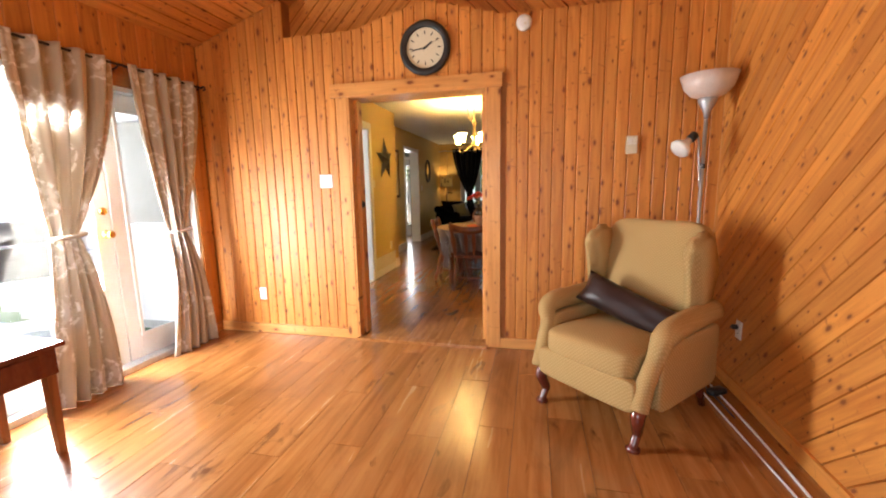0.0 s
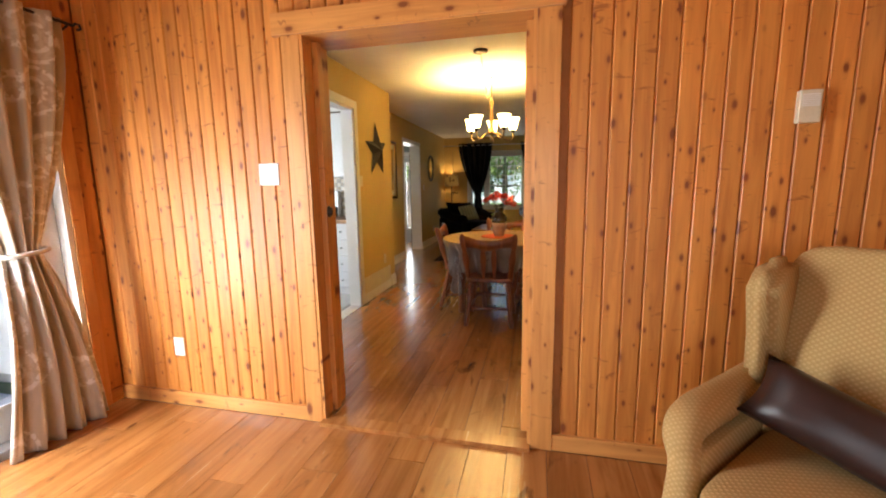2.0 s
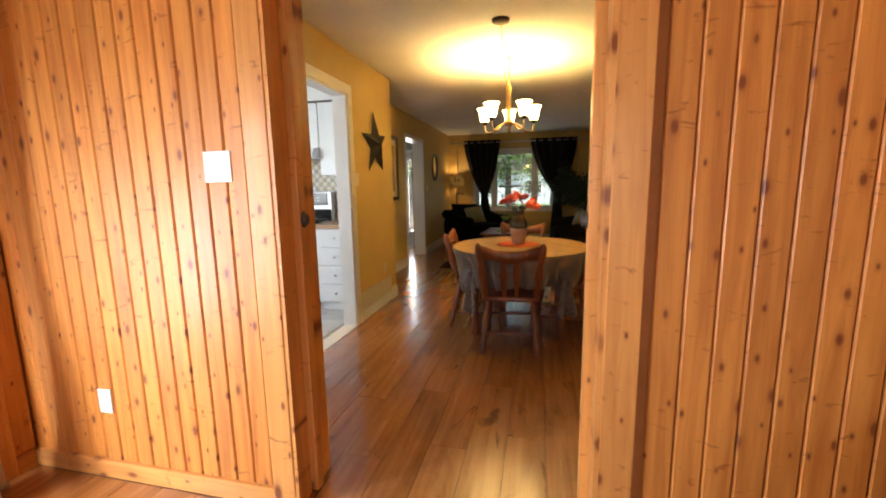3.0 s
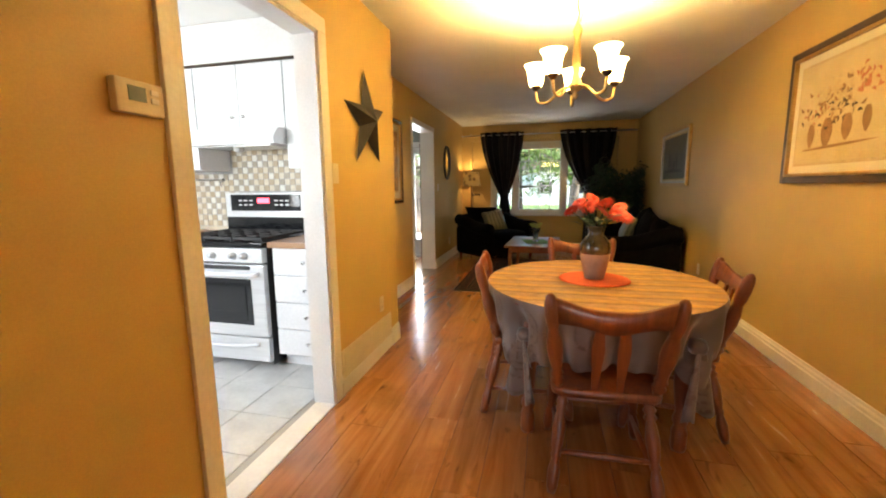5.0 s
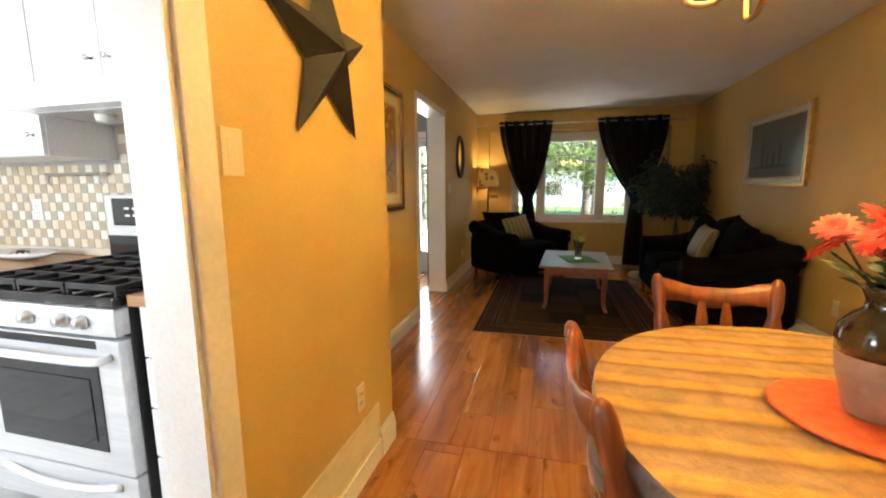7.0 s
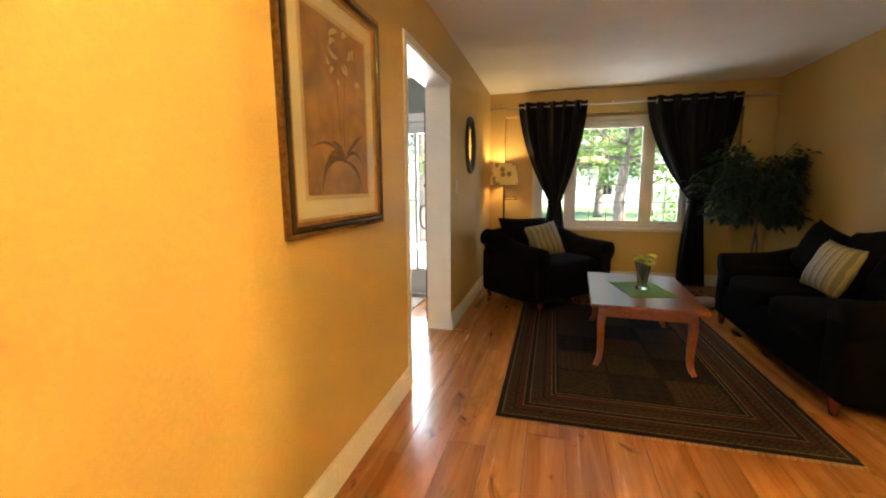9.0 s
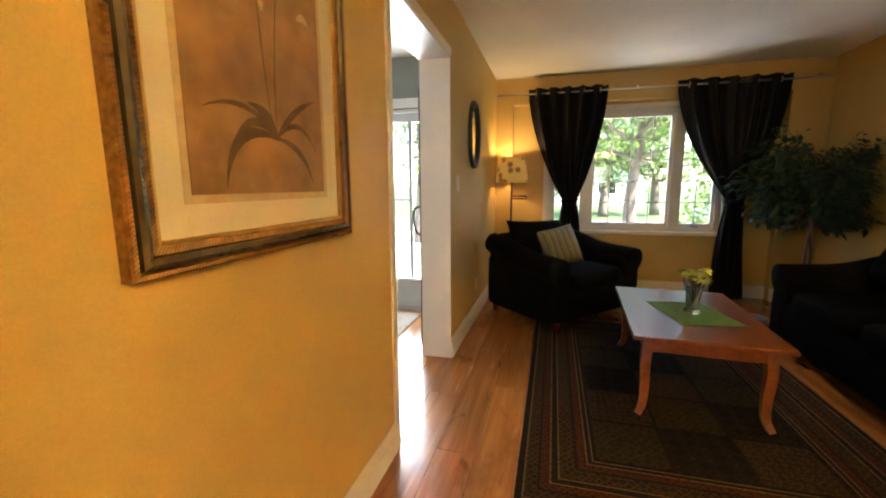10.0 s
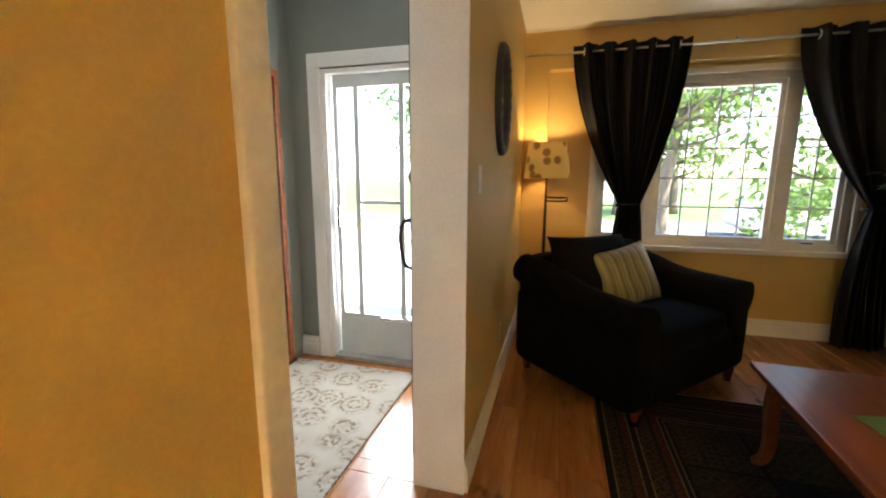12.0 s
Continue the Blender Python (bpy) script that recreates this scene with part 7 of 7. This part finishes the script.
lid = lathe([(0.26, -0.35), (0.27, -0.3), (0.27, 0.3), (0.26, 0.35)], 24, rot(0, 0, 0.92, 0, 90, 0))
part("lid", lid, BLACK_IRON, bq, "", True)
part("firebox", B(-0.36, -0.26, 0.66, 0.36, 0.26, 0.9, 0.02), BLACK_IRON, bq)
for s in (-1, 1):
    part("side_shelf", B(s * 0.37, -0.22, 0.84, s * 0.66, 0.22, 0.87, 0.006), SILVER_PAINT, bq)
    part("leg_frame", B(s * 0.33 - 0.02, -0.22, 0.08, s * 0.33 + 0.02, -0.18, 0.66), SILVER_PAINT, bq)
    part("leg_frame", B(s * 0.33 - 0.02, 0.18, 0.08, s * 0.33 + 0.02, 0.22, 0.66), SILVER_PAINT, bq)
    part("wheel", lathe([(0.09, -0.02), (0.1, 0.0), (0.09, 0.02)], 18, rot(s * 0.36, 0.2, 0.1, 0, 90, 0)), PLASTIC_BLACK, bq, "", True)
part("lid_handle", tube([(-0.25, -0.31, 0.98), (0.25, -0.31, 0.98)], 0.014, 8), STEEL, bq)
part("bottom_shelf", B(-0.35, -0.22, 0.16, 0.35, 0.22, 0.18), SILVER_PAINT, bq)
pc = thing("patio_chair", "blue grey metal patio chair on the deck", "chair", rot(-2.75, -0.2, -0.13, 0, 0, -40))
part("seat", B(-0.24, -0.24, 0.4, 0.24, 0.24, 0.43, 0.01), SILVER_PAINT, pc)
for i in range(6):
    part("back_slat", B(-0.22 + 0.08 * i, 0.22, 0.45, -0.18 + 0.08 * i, 0.24, 0.9, 0.004), SILVER_PAINT, pc)
for x in (-0.22, 0.22):
    for y in (-0.22, 0.22):
        part("leg", tube([(x, y, 0.41), (x * 1.08, y * 1.08, 0)], 0.013, 8), SILVER_PAINT, pc)
    part("armrest", B(x - 0.025, -0.22, 0.62, x + 0.025, 0.24, 0.645, 0.006), SILVER_PAINT, pc)
SIDING = mottled("pale_siding", (0.66, 0.67, 0.68), (0.74, 0.75, 0.76), 0.6, 2)
nb = thing("neighbour_house", "pale sided neighbouring house with grey roof", "house", rot(-11.5, -2.0, -0.6))
part("wall", B(-3.0, -7.0, 0, 0, 7.0, 3.6), SIDING, nb)
for k in range(18):
    part("siding_board", B(0.0, -7.0, 0.1 + 0.19 * k, 0.014, 7.0, 0.27 + 0.19 * k), SIDING, nb)
rf = outline([(-3.4, 3.6), (0.4, 3.6), (-1.5, 5.0)], 14.6)
rf.transform(Matrix.Translation((0, -7.3, 0)))
part("roof", rf, mottled("grey_shingle", (0.13, 0.13, 0.14), (0.2, 0.2, 0.21), 0.9, 6), nb)
for y in (-3.0, 2.0):
    w_ = part("window", B(0.014, y - 0.6, 1.2, 0.05, y + 0.6, 2.5), WHITE, nb)
    part("pane", B(0.05, y - 0.52, 1.28, 0.056, y + 0.52, 2.42), BLACK_GLASS, w_)
fs = thing("fence", "grey board fence beyond the deck", "fence", rot(-7.4, 0, -0.6))
for i in range(60):
    part("fence_board", B(-0.012, -7 + 0.16 * i, 0.05, 0.012, -7 + 0.16 * i + 0.15, 1.55), DECK, fs)
for i in range(6):
    part("post", B(-0.1, -7 + 1.9 * i, 0, -0.012, -6.9 + 1.9 * i, 1.65), DECK, fs)


def tree(x, y, h, r, seed, low=0.25, count=1500, size=0.2):
    rnd = random.Random(seed)
    t = thing("tree", "leafy green garden tree with dense crown", "tree", rot(x, y, -0.6), "front garden trees")
    trunk = tube(curve([(0, 0, 0), (0.1 * rnd.uniform(-1, 1), 0.1, h * 0.25), (0.15 * rnd.uniform(-1, 1), -0.1, h * 0.55), (0, 0, h * 0.85)], 5), [0.035 * h * (1 - 0.05 * k) for k in range(16)], 10)
    tips = []
    for k in range(22):
        a, z = rnd.random() * 6.28, h * rnd.uniform(low, 0.8)
        q = r * rnd.uniform(0.5, 1.0) * math.sin(math.pi * min(0.95, 0.25 + 0.7 * z / h)) ** 0.6
        p1 = Vector((q * math.cos(a), q * math.sin(a), z + q * rnd.uniform(0.0, 0.5)))
        tube([(0, 0, z), (0.5 * p1.x, 0.5 * p1.y, z + 0.3 * (p1.z - z)), p1], [0.012 * h, 0.007 * h, 0.002 * h], 5, trunk)
        tips.append((Vector((0, 0, z)), p1))
    part("trunk", trunk, BARK, t, "", True)
    lv = bmesh.new()
    for k in range(count):
        a, b = tips[rnd.randrange(len(tips))]
        p = a.lerp(b, rnd.uniform(0.35, 1.1)) + Vector((rnd.gauss(0, 0.16 * r), rnd.gauss(0, 0.16 * r), rnd.gauss(0, 0.13 * r)))
        leaf_mesh(lv, p, Vector((rnd.uniform(-1, 1), rnd.uniform(-1, 1), rnd.uniform(-1, 0.3))), Vector((rnd.uniform(-0.6, 0.6), rnd.uniform(-0.6, 0.6), 1)), size * rnd.uniform(0.7, 1.3), size * 0.55)
    part("crown", lv, OUT_LEAF, t, "sunlit green leaves")


tree(1.6, 15.5, 6.0, 2.5, 1, 0.42)
tree(4.0, 13.6, 5.0, 2.0, 2, 0.15)
tree(-1.2, 29.5, 8.0, 3.4, 3, 0.2, 2600, 0.32)
tree(5.5, 31.0, 9.0, 3.8, 4, 0.2, 2600, 0.32)
tree(-4.6, 16.0, 6.5, 2.4, 5, 0.35)
tree(2.3, 29.0, 8.0, 3.2, 6, 0.2, 2400, 0.32)


def parked_car(at):
    """A white estate car, length along x, wheels on z = 0."""
    c = thing("parked_car", "white car parked on the sunlit driveway", "car", at)
    paint = mottled("car_white", (0.72, 0.73, 0.74), (0.8, 0.81, 0.82), 0.22, 3, bump_strength=0, coat=0.6)
    side = [(-2.15, 0.32), (2.1, 0.3), (2.2, 0.5), (2.15, 0.74), (1.25, 0.92), (-2.1, 0.95), (-2.22, 0.6)]
    body = outline(side, 1.7, 0.06)
    body.transform(Matrix.Translation((0, -0.85, 0)))
    part("body", body, paint, c, "", True)
    cabin = outline([(-2.0, 0.95), (1.2, 0.92), (0.45, 1.42), (-1.6, 1.46)], 1.46, 0.08)
    cabin.transform(Matrix.Translation((0, -0.73, 0)))
    part("cabin", cabin, paint, c, "", True)
    for s_ in (-1, 1):
        for x0, x1, x2, x3 in ((-1.75, -0.75, -0.75, -1.5), (-0.68, 0.85, 0.38, -0.68)):
            pane = outline([(x0, 0.99), (x1, 0.98), (x2, 1.36), (x3, 1.38)], 0.02)
            pane.transform(Matrix.Translation((0, s_ * 0.735 - 0.01, 0)))
            part("side_window", pane, BLACK_GLASS, c)
        for x in (-1.35, 1.35):
            w = part("tyre", lathe([(0.2, -0.1), (0.31, -0.1), (0.33, -0.06), (0.33, 0.06), (0.31, 0.1), (0.2, 0.1)], 28, rot(x, s_ * 0.79, 0.33, 90, 0, 0)), PLASTIC_BLACK, c, "", True)
            part("rim", lathe([(0.0, -0.07), (0.21, -0.09), (0.21, 0.09), (0.0, 0.07)], 20, rot(x, s_ * 0.79, 0.33, 90, 0, 0)), SILVER_PAINT, w, "silver wheel rim", True)
    for y in (-0.6, 0.6):
        part("headlight", soft_box(0.1, 0.3, 0.13, 0.5, 10, rot(2.14, y, 0.64)), STOVE_STEEL, c, "clear headlight", True)
    return c


parked_car(rot(7.05, 20.8, -0.585))
hs = thing("shrub", "low round green shrub beneath the window", "shrub", rot(2.3, 10.6, -0.6))
lv = bmesh.new()
rnd = random.Random(21)
for k in range(1500):
    u, w_ = rnd.random() * 6.28, math.acos(rnd.uniform(-0.2, 1))
    q = rnd.uniform(0.75, 1.05) * (1 + 0.15 * math.sin(5 * u) * math.sin(4 * w_))
    p = Vector((1.1 * q * math.sin(w_) * math.cos(u), 0.7 * q * math.sin(w_) * math.sin(u), 0.2 + 1.8 * q * math.cos(w_)))
    leaf_mesh(lv, p, Vector((rnd.uniform(-1, 1), rnd.uniform(-1, 1), rnd.uniform(-0.6, 0.8))), Vector((math.cos(u), math.sin(u), 0.7)), 0.12, 0.06)
part("foliage", lv, OUT_LEAF, hs)
part("stem", tube([(0, 0, 0), (0.05, 0, 0.6), (0, 0.05, 1.2)], [0.05, 0.04, 0.02], 8), BARK, hs)
far = thing("far_house", "pale far house across the street", "house", rot(0, 42, -0.6))
part("wall", B(-7, 0, 0, 7, 7, 3.4), SIDING, far)
rf = outline([(-7.5, 3.4), (7.5, 3.4), (5, 5.6), (-5, 5.6)], 7.6)
rf.transform(Matrix.Translation((0, -0.3, 0)))
part("roof", rf, mottled("brown_shingle", (0.12, 0.1, 0.09), (0.18, 0.15, 0.13), 0.9, 6), far)
for x in (-4, 0.5, 4):
    w_ = part("window", B(x - 0.8, -0.06, 1.0, x + 0.8, 0.0, 2.4), WHITE, far)
    part("pane", B(x - 0.7, -0.07, 1.1, x + 0.7, -0.06, 2.3), BLACK_GLASS, w_)
# ---- boards, planks and tiles
def board_mesh(w, h, d, lip=0.006):
    """A board with eased long edges: width x, height z, face at y = 0, back at y = d."""
    bm = bmesh.new()
    prof = [(-w / 2, d), (-w / 2, lip), (-w / 2 + lip, 0), (w / 2 - lip, 0), (w / 2, lip), (w / 2, d)]
    lo = [bm.verts.new((x, y, 0)) for x, y in prof]
    hi = [bm.verts.new((x, y, h)) for x, y in prof]
    for k in range(5):
        bm.faces.new((lo[k], lo[k + 1], hi[k + 1], hi[k]))
    bm.faces.new(lo[::-1])
    bm.faces.new(hi)
    bmesh.ops.recalc_face_normals(bm, faces=bm.faces[:])
    return bm


BOARDS = {}


def board(parent, w, h, mat, at, name="board", d=0.011, lip=0.006):
    key = (round(w, 3), round(h, 3), mat.name, d, lip)
    if key not in BOARDS:
        BOARDS[key] = as_mesh("board", board_mesh(w, h, d, lip), mat)
    ob = new(name, BOARDS[key])
    ob.parent = parent
    ob.matrix_basis = at
    return ob


pine_wall = bpy.data.objects["wall_pine"]
BW = 0.0876


def pine_top(x):
    """Height of the board wall at x: under the vault at the west end, then a low gable over the doorway."""
    if x < -0.58:
        return EAVE + (x - SX0) * (RIDGE[1] - EAVE) / (RIDGE[0] - SX0) - 0.004
    peak = 0.16 * max(0.0, 1 - abs(x - 0.67) / 0.6)
    return 2.56 + peak


n = int((SX1 - SX0) / BW)
for i in range(n):
    x = SX0 + (i + 0.5) * (SX1 - SX0) / n
    top = pine_top(x)
    if -0.1 < x < 1.25:
        z0 = 2.15
    else:
        z0 = SF + 0.08
    board(pine_wall, (SX1 - SX0) / n - 0.002, top - z0, PINE, rot(x, PW, z0))
west = bpy.data.objects["wall_sunroom_west"]
n = int((PW + 4.6) / 0.135)
for i in range(n):
    y = -4.6 + (i + 0.5) * (PW + 4.6) / n
    z0 = 2.1 if -1.75 < y < -0.06 else SF
    board(west, (PW + 4.6) / n - 0.002, EAVE - z0 - 0.002, PINE, rot(SX0, y, z0, 0, 0, 90))


def clip(poly, inside, cross):
    out = []
    for a, b in zip(poly, poly[1:] + poly[:1]):
        ia, ib = inside(a), inside(b)
        if ia:
            out.append(a)
        if ia != ib:
            out.append(cross(a, b))
    return out


def clip_rect(poly, u0, u1, v0, v1):
    def at_u(c):
        return lambda a, b: (c, a[1] + (b[1] - a[1]) * (c - a[0]) / (b[0] - a[0]))

    def at_v(c):
        return lambda a, b: (a[0] + (b[0] - a[0]) * (c - a[1]) / (b[1] - a[1]), c)
    poly = clip(poly, lambda p: p[0] >= u0, at_u(u0))
    poly = clip(poly, lambda p: p[0] <= u1, at_u(u1)) if poly else poly
    poly = clip(poly, lambda p: p[1] >= v0, at_v(v0)) if poly else poly
    return clip(poly, lambda p: p[1] <= v1, at_v(v1)) if poly else poly


def diagonal_boards(parent, u0, u1, v0, v1, w, frame_at, slope, mat):
    """Boards at 45 degrees over a rectangle of the local xz plane, each in its own grain frame."""
    c, length = math.sqrt(0.5), (u1 - u0) + (v1 - v0)
    count = int(length * c / w) + 2
    for i in range(count):
        s = i * w
        # board centre line: points where (u - u0) + slope*(v - ...) is constant
        if slope > 0:
            base = (u0 + (s - w / 2) / c - (v1 - v0), v0)
            d, nrm = (c, c), (c, -c)
        else:
            base = (u1 - (s - w / 2) / c + (v1 - v0), v0)
            d, nrm = (-c, c), (-c, -c)
        q = []
        for a, b in ((0, 0.001), (6, 0.001), (6, w - 0.001), (0, w - 0.001)):
            q.append((base[0] + d[0] * a + nrm[0] * b, base[1] + d[1] * a + nrm[1] * b))
        if slope < 0:
            q = q[::-1]
        q = clip_rect(q, u0, u1, v0, v1)
        if len(q) < 3:
            continue
        m0 = Matrix.Translation((base[0], 0, base[1])) @ Matrix.Rotation(radians(45 if slope > 0 else -45), 4, "Y")
        inv = m0.inverted()
        bm = bmesh.new()
        f = bm.faces.new([bm.verts.new(inv @ Vector((u, 0.011, v))) for u, v in q])
        ex = bmesh.ops.extrude_face_region(bm, geom=[f])
        top = [g for g in ex["geom"] if isinstance(g, bmesh.types.BMVert)]
        mid = sum((v.co.x for v in top)) / len(top)
        for v in top:
            v.co.y -= 0.011
            v.co.x += 0.0035 if v.co.x < mid else -0.0035
        bmesh.ops.recalc_face_normals(bm, faces=bm.faces[:])
        ob = new("board", as_mesh("board", bm, mat))
        ob.parent = parent
        ob.matrix_basis = frame_at @ m0


diagonal_boards(bpy.data.objects["wall_sunroom_east"], -PW, 4.6, SF + 0.08, 2.56, 0.105, rot(SX1, 0, 0, 0, 0, -90), 1, PINE)
rec = bpy.data.objects["wall_pine_recess"]
diagonal_boards(rec, -0.58, 0.67, 2.5, 3.3, 0.09, rot(0, PW2 - 0.042, 0), 1, PINE)
diagonal_boards(rec, 0.67, 2.78, 2.5, 3.3, 0.09, rot(0, PW2 - 0.042, 0), -1, PINE)


# laminate planks, laid along y with staggered ends
PLANKS = {}


def planks(parent, x0, x1, y0, y1, z, w=0.19, length=1.22, gap=0.0012):
    i, x = 0, x0
    while x < x1 - 0.01:
        xe = min(x + w, x1)
        y = y0 - ((i * 0.437) % 1.0) * length
        while y < y1:
            a, b = max(y, y0), min(y + length, y1)
            if b - a > 0.02:
                key = (round(xe - x, 3), round(b - a, 3))
                if key not in PLANKS:
                    bm = bmesh.new()
                    hw, hl = key[0] / 2 - gap, key[1] / 2 - gap
                    v = [bm.verts.new(p) for p in ((-hw, -hl, -0.008), (hw, -hl, -0.008), (hw, hl, -0.008), (-hw, hl, -0.008), (-hw, -hl, -0.0005), (hw, -hl, -0.0005), (hw, hl, -0.0005), (-hw, hl, -0.0005),
                                                   (-hw + 0.001, -hl + 0.001, 0), (hw - 0.001, -hl + 0.001, 0), (hw - 0.001, hl - 0.001, 0), (-hw + 0.001, hl - 0.001, 0))]
                    for lo in (0, 4):
                        for k in range(4):
                            bm.faces.new((v[lo + k], v[lo + (k + 1) % 4], v[lo + 4 + (k + 1) % 4], v[lo + 4 + k]))
                    bm.faces.new(v[8:12])
                    PLANKS[key] = as_mesh("plank", bm, LAMINATE)
                ob = new("plank", PLANKS[key])
                ob.parent = parent
                ob.location = ((x + xe) / 2, (a + b) / 2, z)
            y += length
        x, i = xe, i + 1


planks(bpy.data.objects["floor_sunroom"], SX0, SX1, -4.6, PW - 0.02, SF)
planks(bpy.data.objects["floor"], DX, RX, PW + 0.03, 3.29, 0)
planks(bpy.data.objects["floor"], LX, RX, 3.29, FY, 0)
planks(bpy.data.objects["floor_foyer"], -3.4, LX, 5.18, 6.24, 0)
planks(bpy.data.objects["floor_foyer"], -3.4, LX - 0.2, 4.3, 5.18, 0)
planks(bpy.data.objects["floor_foyer"], -3.4, LX - 0.2, 6.24, FDY, 0)

# kitchen floor tiles
tile_mesh = as_mesh("tile", B(-0.1635, -0.1635, -0.006, 0.1635, 0.1635, 0.0, 0.002), TILE)
kf = bpy.data.objects["floor_kitchen"]
for i in range(10):
    for j in range(9):
        x, y = DX - 0.16 - 0.333 * (i + 0.5), 0.3 + 0.333 * (j + 0.5)
        if x > -4.1 and y < 3.1:
            t = new("tile", tile_mesh)
            t.parent, t.location = kf, (x, y, 0.001)
casing("threshold_kitchen", B(DX - 0.115, 1.29, -0.004, DX + 0.012, 2.17, 0.006, 0.002), TRIM_WHITE, "pale threshold strip at the kitchen doorway", "threshold")
